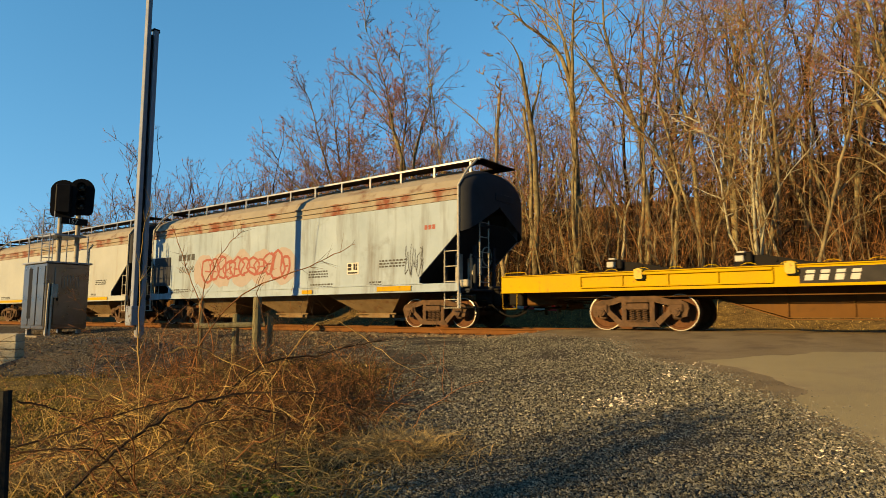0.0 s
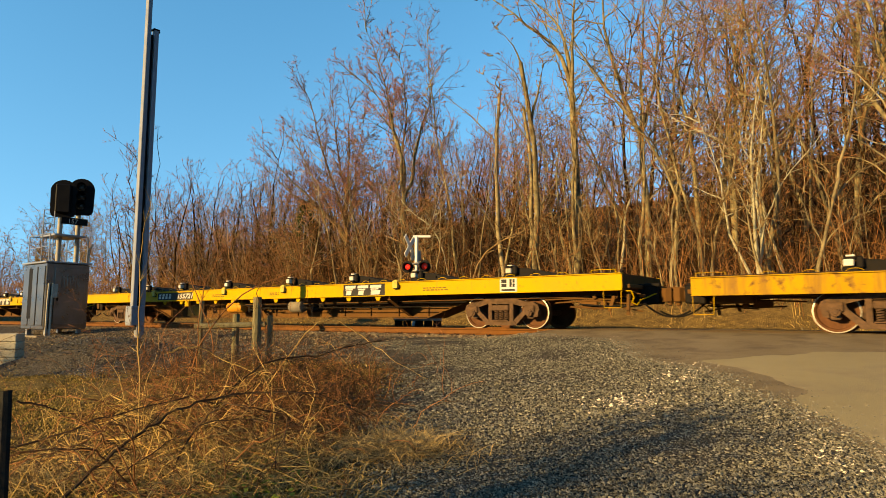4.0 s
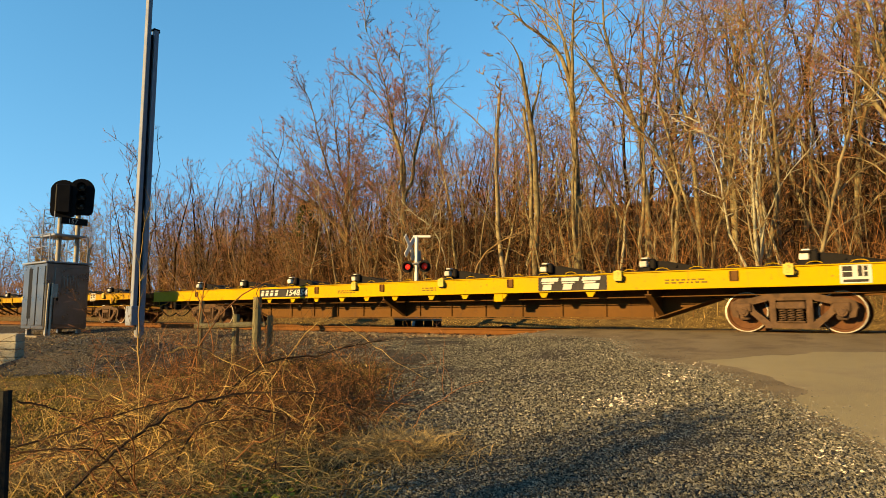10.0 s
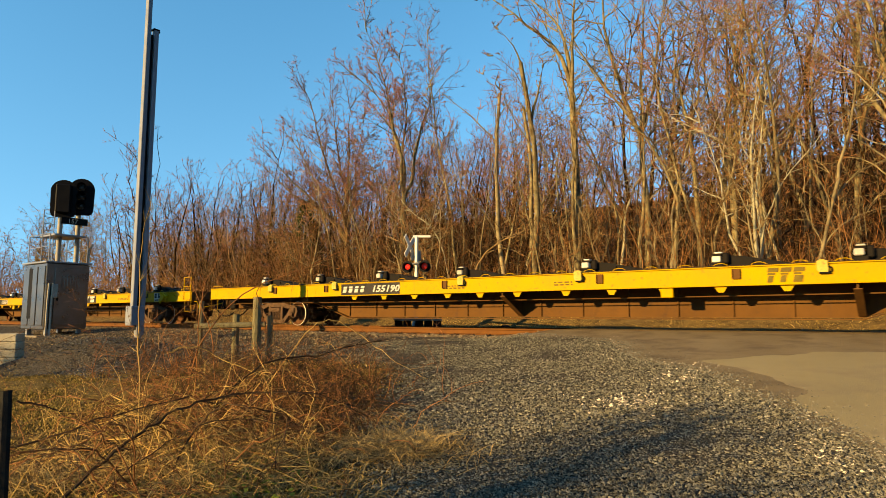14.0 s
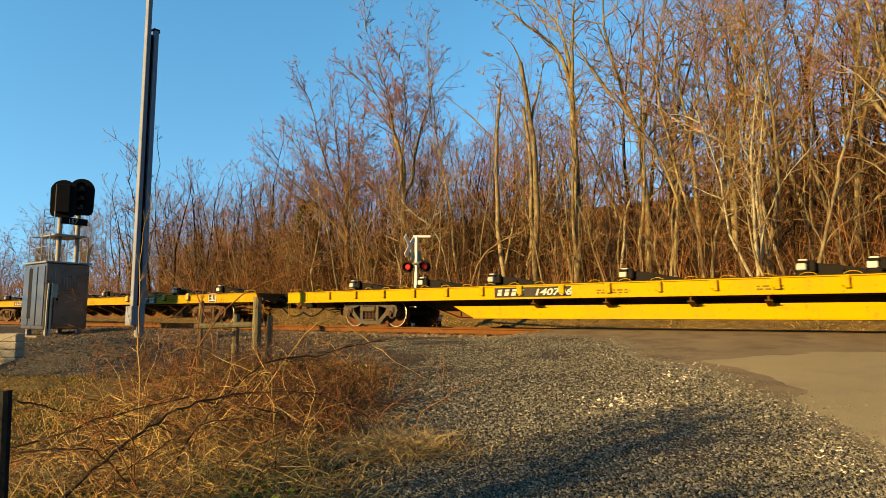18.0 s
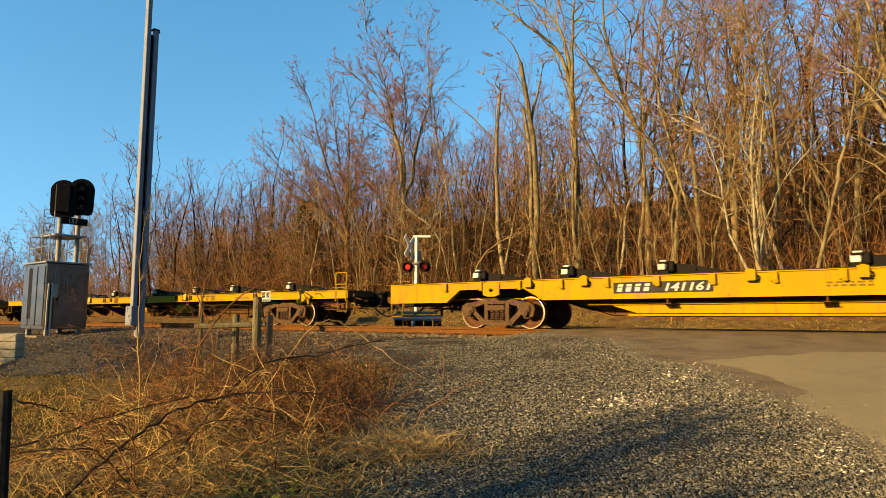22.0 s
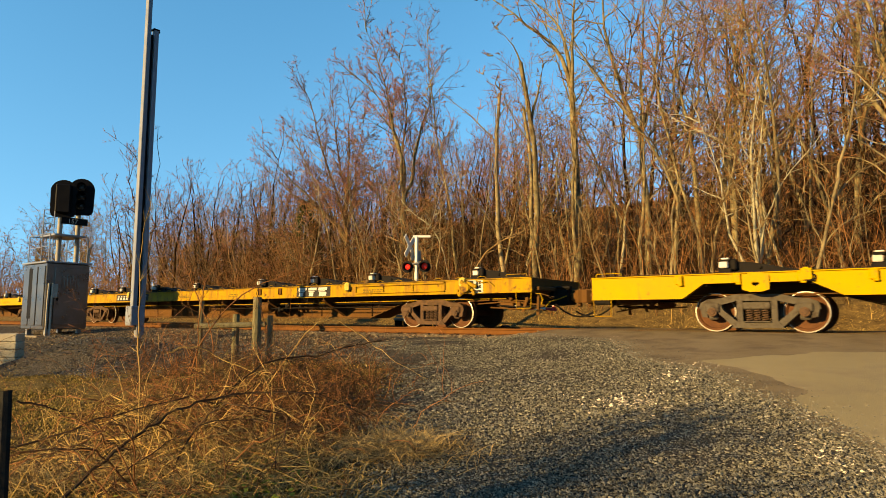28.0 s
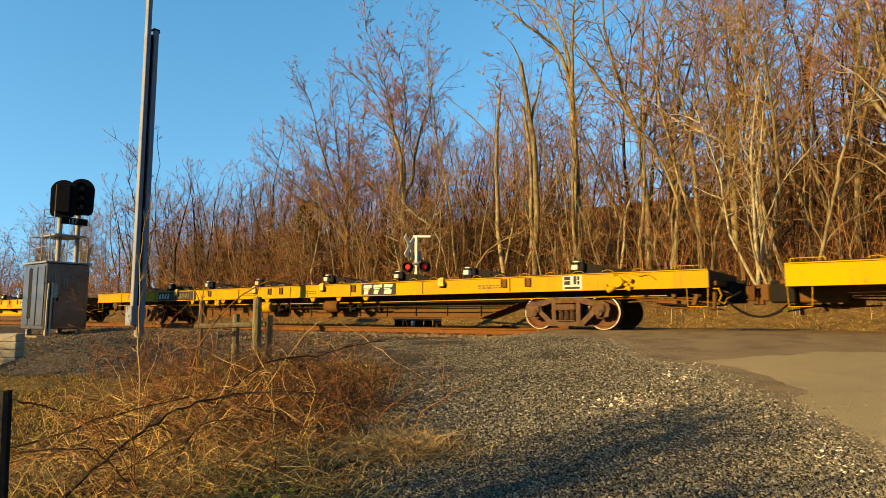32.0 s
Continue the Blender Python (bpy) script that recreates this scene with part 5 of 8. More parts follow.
def hopper_end_mesh(mat):
    """The rounded end sheet with its slope below; bulges along +x."""
    f = Form()
    sec = hopper_section()[1:-1]
    rings = [(0.0, 1.0), (0.10, 0.985), (0.22, 0.93), (0.30, 0.82), (0.33, 0.4), (0.34, 0.02)]
    zc = 3.45
    m = len(sec)
    prof = [(-HW, 2.62)] + sec + [(HW, 2.62)]
    for x, s in rings:
        f.v.extend([(x, y * s, zc + (z - zc) * s) for y, z in prof])
    k = len(prof)
    for r in range(len(rings) - 1):
        for i in range(k - 1):
            f.f.append((r * k + i, r * k + i + 1, (r + 1) * k + i + 1, (r + 1) * k + i))
            f.s.append(0)
    f.add([(0, -HW, 2.64), (0.34, -0.4, 2.9), (0.34, 0.4, 2.9), (0, HW, 2.64), (-1.9, HW, 1.05), (-1.9, -HW, 1.05)], [(0, 1, 2, 3, 4, 5)])
    for s in (-1, 1):
        f.add([(0, s * (HW - 0.02), 2.62), (-1.35, s * (HW - 0.02), 1.42), (-1.35, s * (HW - 0.02), 1.06), (-1.9, s * (HW - 0.02), 1.06)], [(0, 1, 2, 3)])
    f.box(0.34, 0.2, 3.75, 0.03, 0.9, 0.22, 0.01)
    return f.mesh("end_sheet", mat, smooth=40)


def hopper_sill_mesh(paint):
    f = Form()
    f.box(0, -HW + 0.02, 1.12, 2 * HEND, 0.14, 0.22, 0.015)
    f.box(0, -HW - 0.02, 1.235, 2 * HEND - 2.4, 0.10, 0.03, 0.006)
    f.box(0, -HW - 0.0, 1.01, 2 * HEND, 0.18, 0.025, 0.006)
    return f.mesh("side_sill", paint)


def hopper_eave_mesh():
    f = Form()
    for z, d in ((3.52, 0.035), (3.66, 0.03), (3.84, 0.05)):
        f.box(0, -HW - 0.01, z, 2 * HEND, 0.06, d, 0.008)
    return f.mesh("eave_rib", hopper_rusty)


def running_board_mesh():
    # boards use the dark deck colour to stand for their shaded side
    f = Form()
    f.box(0, -0.62, 4.74, 2 * HEND + 0.5, 0.52, 0.035, 0.006)
    f.box(0, 0.62, 4.74, 2 * HEND + 0.5, 0.52, 0.035, 0.006)
    for s in (-1, 1):
        f.box(s * (HEND + 0.12), 0, 4.74, 0.45, 1.8, 0.035, 0.006)
    f.slot = 1
    f.box(0, -0.888, 4.75, 2 * HEND + 0.5, 0.02, 0.06, 0.004)
    return f.mesh("running_board", deck_dark, galvanised)


def board_leg_mesh():
    f = Form()
    f.box(0, -0.86, 4.56, 0.07, 0.035, 0.36, 0.006)
    f.box(0, -0.6, 4.46, 0.06, 0.55, 0.03, 0.006)
    return f.mesh("board_support", galvanised)


def hatch_mesh():
    f = Form()
    f.box(0, 0, 4.58, 3.4, 0.66, 0.14, 0.04)
    for x in (-1.2, 0, 1.2):
        f.box(x, 0, 4.67, 0.06, 0.75, 0.04, 0.01)
    return f.mesh("hatch", hopper_roof)


def chute_mesh():
    """A hopper bay below the sill that narrows to its outlet gate."""
    f = Form()
    f.add([(-1.75, -1.4, 1.1), (1.75, -1.4, 1.1), (1.75, 1.4, 1.1), (-1.75, 1.4, 1.1), (-0.55, -0.55, 0.36), (0.55, -0.55, 0.36), (0.55, 0.55, 0.36), (-0.55, 0.55, 0.36)],
          [(0, 1, 5, 4), (1, 2, 6, 5), (2, 3, 7, 6), (3, 0, 4, 7), (4, 5, 6, 7), (3, 2, 1, 0)])
    f.box(0, 0, 0.32, 1.5, 1.3, 0.08, 0.015)
    f.box(0.2, -0.70, 0.33, 0.9, 0.10, 0.12, 0.02)
    f.tube([(-0.8, -0.72, 0.40), (0.9, -0.72, 0.40)], 0.025, 6)
    return f.mesh("outlet_bay", chute_tan)


def ladder_mesh():
    f = Form()
    for x in (0.0, 0.46):
        f.tube([(x, 0, 0.0), (x, 0, 1.9)], 0.02, 6)
    for i in range(5):
        f.tube([(0, 0, 0.12 + 0.42 * i), (0.46, 0, 0.12 + 0.42 * i)], 0.014, 6)
    return f.mesh("ladder", pale_box)


def hand_post_mesh():
    """The pale corner post from sill to running board."""
    f = Form()
    f.tube([(0.02, -HW - 0.02, 0.55), (0.02, -HW - 0.02, 3.9), (0.12, -1.35, 4.35), (0.18, -0.9, 4.76)], 0.035, 8)
    return f.mesh("corner_post", pale_box)


def end_platform_mesh():
    f = Form()
    f.box(-0.5, 0, 1.04, 1.5, 2.9, 0.06, 0.01)
    f.box(-0.05, 0, 0.98, 0.6, 0.6, 0.40, 0.03)
    f.box(-0.55, -1.38, 1.02, 1.5, 0.08, 0.12, 0.01)
    for x, y in ((-0.9, -0.95), (-0.9, 0.95), (-0.2, -0.5), (-0.2, 0.5)):
        f.box(x, y, 1.7, 0.10, 0.12, 1.3, 0.015)
    f.tube([(0.2, -1.3, 1.05), (0.2, -1.3, 1.95), (0.2, 0.2, 1.95)], 0.018, 6)
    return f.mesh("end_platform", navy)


def brake_gear_mesh():
    f = Form()
    f.lathe([(0.26, -0.02), (0.29, 0.0), (0.26, 0.02)], (-0.05, -0.1, 2.05), 16, axis=0)
    f.box(-0.35, -0.3, 1.75, 0.3, 0.35, 0.5, 0.03)
    f.tube([(-0.45, -0.5, 1.15), (-0.4, -0.5, 1.9), (-0.3, -0.55, 2.1)], 0.03, 6)
    f.box(-0.55, -0.8, 1.6, 0.06, 0.3, 1.0, 0.01)
    f.box(-0.3, -0.9, 1.25, 0.35, 0.2, 0.2, 0.03)
    return f.mesh("brake_gear", pale_box)


def hopper_step_mesh():
    f = Form()
    f.tube([(-0.55, -1.5, 1.0), (-0.55, -1.5, 0.55), (-0.02, -1.5, 0.55), (-0.02, -1.5, 1.0)], 0.018, 6)
    f.tube([(-0.55, -1.5, 0.78), (-0.02, -1.5, 0.78)], 0.014, 6)
    return f.mesh("stirrup_step", pale_box)


def puffy_mesh(mat, width, height, seed, n=6, fat=0.05):
    """Spray-can blocks that spell nothing: fat bent strokes and bars, flat on the side."""
    f = Form()
    rng = random.Random(seed)
    step = width / n
    for i in range(n):
        cx = step * (i + 0.5)
        w, h = step * rng.uniform(0.5, 0.95), height * rng.uniform(0.3, 0.55)
        z = height * rng.uniform(0.44, 0.56)
        pts = [(cx + w * math.cos(a) * rng.uniform(0.75, 1.25), 0, z + h * math.sin(a) * rng.uniform(0.7, 1.1)) for a in [0.9 * i + 6.6 * k / 11 for k in range(12)]]
        f.tube(pts, fat, 4)
        if rng.random() < 0.7:
            f.tube([(cx - w * 0.5, 0, z - h * 0.1), (cx + w * 0.4, 0, z + rng.uniform(-0.1, 0.1))], fat * 0.8, 4)
    for _ in range(10):
        x = rng.uniform(0, width)
        f.tube([(x, 0, rng.uniform(0, height)), (x + rng.uniform(-0.3, 0.3), 0, rng.uniform(0, height))], fat * 0.3, 4)
    me = f.mesh("sprayed_tag", mat, smooth=0)
    me.transform(Matrix.Diagonal((1, 0.05, 1, 1)))
    return me


def haze_mesh(mat, width, height, seed):
    f = Form()
    rng = random.Random(seed)
    for i in range(5):
        cx = width * (i + 0.5) / 5
        pts = [(cx + width / 9 * math.cos(a) * rng.uniform(0.9, 1.2), height * 0.5 + height * 0.45 * math.sin(a) * rng.uniform(0.9, 1.1)) for a in [2 * math.pi * k / 18 for k in range(18)]]
        f.prism(pts, -0.001 - 0.0006 * i, 0.0)
    return f.mesh("sprayed_fill", mat, smooth=0)


def hopper_car(x, paint, label, marks):
    car = thing("covered_hopper", None, (x, 0, 0), label, "hopper car", "covered hoppers of the train")
    pk = paint.name
    part("body", kept(("hbody", pk), lambda: hopper_body_mesh(paint)), car)
    for s in (-1, 1):
        t = (0, 0, 0 if s > 0 else 180)
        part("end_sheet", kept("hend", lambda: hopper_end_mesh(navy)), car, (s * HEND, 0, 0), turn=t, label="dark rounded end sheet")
        part("end_platform", kept("hplat", end_platform_mesh), car, (s * HEND, 0, 0), turn=t)
        part("brake_gear", kept("hgear", brake_gear_mesh), car, (s * HEND, 0, 0), turn=t)
        part("coupler", kept("coupler", coupler_mesh), car, (s * (HEND + 0.15), 0, 0), turn=t)
        part("brake_hose", kept("hose", hose_mesh), car, (s * (HEND + 0.15), 0, 0), turn=t)
        part("side_sill", kept(("hsill", pk), lambda: hopper_sill_mesh(paint)), car, turn=t)
        part("eave_rib", kept("heave", hopper_eave_mesh), car, turn=t)
        part("stirrup_step", kept("hstep", hopper_step_mesh), car, (s * HEND, 0, 0), turn=t if s > 0 else (0, 0, 0))
        part("corner_post", kept("hpost", hand_post_mesh), car, (s * (HEND - 0.02), 0, 0))
        part("ladder", kept("hladder", ladder_mesh), car, (HEND - 0.52 if s > 0 else -HEND + 0.04, -HW + 0.06, 1.15), label="pale steel ladder")
        add_truck(car, s * (HEND - 1.25), rust_cast, rust_cast.name)
    part("ladder", kept("hladder", ladder_mesh), car, (HEND + 0.22, -0.9, 1.15), turn=(0, 0, 90), label="pale steel ladder")
    part("running_board", kept("hboard", running_board_mesh), car, label="galvanised running board, shade put into its dark boards")
    for i in range(13):
        part("board_support", kept("hleg", board_leg_mesh), car, (-HEND + 0.1 + i * (2 * HEND - 0.2) / 12, 0, 0))
    for x0 in (-5.4, -1.8, 1.8, 5.4):
        part("hatch", kept("hatch", hatch_mesh), car, (x0, 0, 0))
    for x0 in (-4.0, 0.0, 4.0):
        part("outlet_bay", kept("chute", chute_mesh), car, (x0, 0, 0), label="tan dusty outlet bay")
    y = -HW - 0.023
    if marks == "tagged":
        part("end_panel", Form().box(-6.98, y - 0.012, 2.12, 1.2, 0.02, 1.15, 0.006).mesh("end_panel", navy), car, label="dark blue panel behind the ladder")
        part("sprayed_fill", haze_mesh(spray_pink, 5.8, 1.45, 3), car, (-4.6, y + 0.002, 1.30), "pale pink spray fill")
        part("sprayed_tag", puffy_mesh(spray_red, 5.0, 0.95, 6, 11, 0.05), car, (-4.0, y - 0.006, 1.60), "red spray-painted tag")
        part("sprayed_scrawl", scrawl_mesh(spray_dark, 0.7, 0.9, 11, 0.014, 8), car, (6.0, y - 0.004, 1.45), "dark spray scrawl")
        part("car_number", letters("850690", 0.25, spray_dark), car, (-5.75, y, 2.02), "black stencilled car number")
        part("reporting_mark", stencil_bars(4, 0.22, 0.24, spray_dark), car, (-5.7, y, 2.50), "black stencil mark")
        part("load_stencil", stencil_bars(3, 0.1, 0.13, spray_red), car, (6.75, y, 2.75), "small red stencil")
        part("warning_stripe", Form().box(0, 0, 0, 1.3, 0.005, 0.14).mesh("warning_stripe", yellow_amber), car, (5.6, y - 0.055, 1.12), "yellow stripe")
        part("warning_stripe", Form().box(0, 0, 0, 0.5, 0.005, 0.12).mesh("warning_stripe", yellow_amber), car, (1.9, y - 0.055, 1.10), "yellow stripe")
    else:
        part("sprayed_scrawl", scrawl_mesh(spray_dark, 2.6, 0.9, 21, 0.03, 6), car, (-1.0, y - 0.004, 1.35), "dark spray scrawl")
        part("warning_stripe", Form().box(0, 0, 0, 2.2, 0.005, 0.12).mesh("warning_stripe", yellow_clean), car, (5.2, y - 0.055, 1.12), "yellow stripe")
        part("warning_stripe", Form().box(0, 0, 0, 4.2, 0.005, 0.12).mesh("warning_stripe", yellow_clean), car, (-5.0, y - 0.055, 1.12), "yellow stripe")
    part("consolidated_stencil", kept("plaque", plaque_mesh), car, (3.9, y, 1.78), "white panel with black squares")
    for sx, sz, w in ((1.9, 1.75, 0.9), (5.0, 1.95, 1.0), (2.0, 1.33, 1.0), (-6.3, 1.36, 1.2), (4.6, 1.33, 0.5)):
        tagged(part("stencilling", kept(("stencil", 3, w), lambda: stencil_mesh(3, w, 0.05, spray_dark)), car, (sx, y - (0.03 if sz < 1.3 else 0), sz)), kind="stuff")
    return car


def stencil_bars(n, w, h, mat):
    f = Form()
    for i in range(n):
        f.box(i * w * 1.35, 0, h / 2, w, 0.005, h)
    return f.mesh("stencil", mat, smooth=0)


H1 = hopper_car(0, hopper_paint, "grey covered hopper with rusty eaves and red spray tag", "tagged")
H2 = hopper_car(0, hopper_cream, "pale grey covered hopper with yellow stripes and dark scrawl", "plain")
H3 = hopper_car(0, hopper_paint, "grey covered hopper car ahead in the train", "plain")


# ---- cabinet and signal ----
SX, SY, SZ = -26.2, -4.88, -0.372
hut = thing("signal_cabinet", None, (SX, SY, SZ), "brushed aluminium signal cabinet standing on short legs", "cabinet")
f = Form().box(0, 0, 1.44, 1.85, 1.37, 2.44, 0.02)
part("body", f.mesh("body", stainless), hut)
part("roof", Form().box(0, 0, 2.70, 2.0, 1.5, 0.07, 0.015).mesh("roof", galvanised), hut)
door = part("door", Form().box(0.945, 0.06, 1.45, 0.03, 0.98, 2.1, 0.01).mesh("door", stainless), hut)
part("handle", Form().box(0.975, -0.32, 1.35, 0.03, 0.05, 0.16, 0.008).mesh("handle", signal_black), door)
for i in range(7):
    part("louvre", kept("louvre", lambda: Form().box(0.966, 0, 2.0, 0.02, 0.035, 0.5, 0.006).mesh("louvre", stainless)), door, (0, -0.2 + 0.09 * i, 0))
for i in range(3):
    part("door", kept("sidedoor", lambda: Form().box(0, -0.70, 1.45, 0.50, 0.03, 2.2, 0.01).mesh("door", stainless)), hut, (-0.6 + 0.6 * i, 0, 0))
# no opening is cut: the slot's dark inside is a black bar
part("recess", Form().box(-0.25, -0.69, 1.55, 0.3, 0.06, 1.9, 0.01).mesh("recess", signal_black), hut, label="black bar standing for a dark open slot")
for x in (-0.75, 0.75):
    for y in (-0.5, 0.5):
        part("leg", kept("hutleg", lambda: Form().box(0, 0, 0.11, 0.14, 0.14, 0.24, 0.01).mesh("leg", galvanised)), hut, (x, y, 0))
for x, y in ((0.98, -0.62), (1.02, -0.52)):
    part("conduit", kept("conduit", lambda: Form().tube([(0, 0, -0.05), (0, 0, 1.2), (0.0, 0.02, 1.9)], 0.035, 8).mesh("conduit", pale_box)), hut, (x, y, 0))
part("meter_box", Form().box(1.0, -0.42, 1.62, 0.12, 0.16, 0.5, 0.02).mesh("meter_box", pale_box), hut)
# grey tank colour in place of pale concrete puts the pad in shade
pad = thing("cabinet_pad", Form().box(0, 0, 0, 2.2, 1.8, 0.16, 0.02).mesh("cabinet_pad", tank_grey), (SX - 0.2, SY, SZ - 0.10), "concrete pad under the cabinet, coloured dark for its shade", "pad")

sig = thing("railway_signal", None, (SX, SY, SZ + 2.722), "two black hooded signal heads on twin pale masts", "signal")
f = Form()
for y in (-0.66, 0.66):
    for x in (-0.9, 0.9):
        f.tube([(x, y, 0.0), (x, y, 1.02)], 0.022, 6)
    f.tube([(-0.9, y, 1.02), (0.9, y, 1.02)], 0.02, 6)
    f.tube([(-0.9, y, 0.55), (0.9, y, 0.55)], 0.016, 6)
f.tube([(-0.9, -0.66, 1.02), (-0.9, 0.66, 1.02)], 0.02, 6)
part("railing", f.mesh("railing", galvanised), sig)
part("platform", Form().box(0.1, 0.1, 1.02, 1.3, 1.1, 0.07, 0.01).mesh("platform", galvanised), sig)
for i, y in enumerate((-0.08, 0.56)):
    m = part("mast", kept("mast", lambda: Form().tube([(0, 0, 0.0), (0, 0, 1.95)], 0.085, 14).lathe([(0.0, 0.03), (0.16, 0.03), (0.16, 0.0)], (0, 0, 0), 14, axis=2).mesh("mast", pale_box)), sig, (0.2, y, 0), label="pale round mast")
    hood = Form()
    arch = [(0.44 * math.cos(k * math.pi / 14), 2.70 + 0.44 * math.sin(k * math.pi / 14)) for k in range(15)]
    foot = [(-0.42, 1.86), (-0.36, 1.74), (-0.26, 1.70), (0.26, 1.70), (0.36, 1.74), (0.42, 1.86)]
    hood.prism(arch + foot, -0.03, 0.03, axis=0)
    for k in range(3):
        z = 2.05 + 0.36 * k
        hood.tube([(0.03, 0, z), (0.12, 0, z)], 0.14, 16)
        for w in range(11):
            a = radians(-30 + w * 22)
            b = radians(-30 + (w + 1) * 22)
            hood.add([(0.05, 0.16 * math.cos(a), z + 0.16 * math.sin(a)), (0.42, 0.16 * math.cos(a), z + 0.16 * math.sin(a)), (0.42, 0.16 * math.cos(b), z + 0.16 * math.sin(b)), (0.05, 0.16 * math.cos(b), z + 0.16 * math.sin(b))], [(0, 1, 2, 3)])
    hood.box(-0.12, 0, 2.4, 0.22, 0.5, 1.1, 0.04)
    hd = part("signal_head", hood.mesh("signal_head", signal_black), sig, (0.3, y + 0.03, 0.04 + 0.16 * i), label="black hooded signal head", turn=(0, 0, -28 if i else 150))
    for k in range(3):
        part("lens", kept("lens", lambda: Form().lathe([(0.0, 0.03), (0.09, 0.02), (0.135, 0.0)], (0, 0, 0), 16, axis=0).mesh("lens", lens_dark)), hd, (0.122, 0, 2.05 + 0.36 * k))
plate = part("number_plate", Form().box(0.38, 0.35, 1.62, 0.03, 0.95, 0.26, 0.006).mesh("number_plate", signal_black), sig, label="black plate with white digits")
num = letters("157", 0.17, white_mark)
num.transform(Matrix.Rotation(radians(90), 4, "Z"))
part("digits", num, plate, (0.402, 0.10, 1.535))
lad = Form()
for y in (-0.78, -0.42):
    lad.tube([(0.55, y, 0.0), (0.55, y, 1.9)], 0.02, 6)
for i in range(7):
    lad.tube([(0.55, -0.78, 0.15 + 0.25 * i), (0.55, -0.42, 0.15 + 0.25 * i)], 0.014, 6)
part("ladder", lad.mesh("ladder", galvanised), sig)
part("conduit", Form().tube([(0.9, 0.72, 0.0), (0.9, 0.72, 0.55), (0.92, 0.82, 0.68), (0.92, 0.82, 0.74)], 0.03, 8).mesh("conduit", pale_box), sig)

hut.scale, sig.scale = (1.09, 1.09, 0.994), (1.015, 1.015, 1.015)

block = thing("concrete_block", None, (-19.45, -9.1, -1.0), "pale stacked concrete retaining blocks", "block")
block.rotation_mode, block.rotation_euler = "XYZ", (0, 0, radians(45))
for i in range(4):
    for k in range(3):
        part("course", kept("course", lambda: Form().box(0, 0, 0.11, 0.50, 0.45, 0.205, 0.02).mesh("course", concrete)), block, (-0.53 + 0.53 * k + random.uniform(-0.01, 0.01), random.uniform(-0.012, 0.012), 0.21 * i + 0.03))

# tall twin-box mast
mast = thing("gate_mast", None, (-17.85, -5.98, -0.82), "tall galvanised twin box-section mast", "mast")
part("post", Form().box(0, 0.02, 0.55, 0.17, 0.15, 1.1, 0.01).mesh("post", mast_steel), mast)
part("bracket", Form().box(-0.02, -0.08, 1.16, 0.34, 0.40, 0.56, 0.02).mesh("bracket", mast_steel), mast)
part("tall_tube", Form().box(0.0, -0.145, 6.9, 0.17, 0.13, 12.0, 0.012).mesh("tall_tube", mast_steel), mast)
# black bar fills the gap between the tubes, in place of its shade
part("channel", Form().box(-0.03, -0.032, 5.2, 0.10, 0.10, 8.9, 0.01).mesh("channel", signal_black), mast)
short = part("short_tube", Form().box(0.02, 0.085, 5.20, 0.17, 0.13, 9.2, 0.012).mesh("short_tube", mast_steel), mast)
part("cap", Form().box(0.0, 0.08, 9.82, 0.22, 0.19, 0.05, 0.01).box(0, 0.19, 9.81, 0.06, 0.08, 0.06, 0.01).mesh("cap", signal_black), short)
part("base_plate", Form().box(0.0, 0.0, 0.02, 0.5, 0.45, 0.04, 0.008).mesh("base_plate", galvanised), mast)
for x, y in ((-0.2, -0.17), (0.2, -0.17), (0.2, 0.17), (-0.2, 0.17)):
    part("bolt", kept("bolt", lambda: Form().tube([(0, 0, 0), (0, 0, 0.14)], 0.02, 6).mesh("bolt", galvanised)), mast, (x, y, 0))
wire = thing("loose_wire", Form().tube([(-16.81, -6.22, 5.66), (-16.86, -6.2, 5.21), (-16.83, -6.1, 4.66), (-16.96, -6.13, 4.13), (-17.02, -6.09, 3.54), (-17.06, -5.99, 2.57)], 0.008, 5).mesh("loose_wire", signal_black), (0, 0, 0), "thin black loose wire beside the mast", "wire")

# crossing flasher behind the track
CX, CYY, CZ = -15.55, 4.0, -0.3
fl = thing("crossing_flasher", None, (CX, CYY, CZ), "crossing signal with red flashing lights and crossbuck", "crossing signal")
part("mast", Form().tube([(0, 0, 0.2), (0, 0, 3.80)], 0.075, 12).mesh("mast", white_post), fl)
part("base", Form().lathe([(0.0, 0.45), (0.14, 0.45), (0.2, 0.1), (0.3, 0.05), (0.3, 0.0)], (0, 0, 0), 14, axis=2).mesh("base", galvanised), fl)
part("cross_arm", Form().tube([(-0.55, 0.18, 2.7), (0.45, -0.4, 2.7)], 0.04, 8).mesh("cross_arm", galvanised), fl)
part("top_arm", Form().box(0.17, 0.125, 3.80, 0.72, 0.09, 0.09, 0.02, turn=(0, 0, 36.4)).mesh("top_arm", white_post), fl)
for s in (-1, 1):
    part("crossbuck_blade", kept("blade", lambda: Form().box(0, 0, 0, 0.03, 1.15, 0.22, 0.006).mesh("crossbuck_blade", white_post)), fl, (-0.30, -0.05, 3.42), turn=(45 * s, 0, 12), label="grey crossbuck blade")
part("sign", Form().box(-0.12, 0.1, 3.05, 0.03, 0.62, 0.42, 0.006).mesh("sign", pale_box), fl)
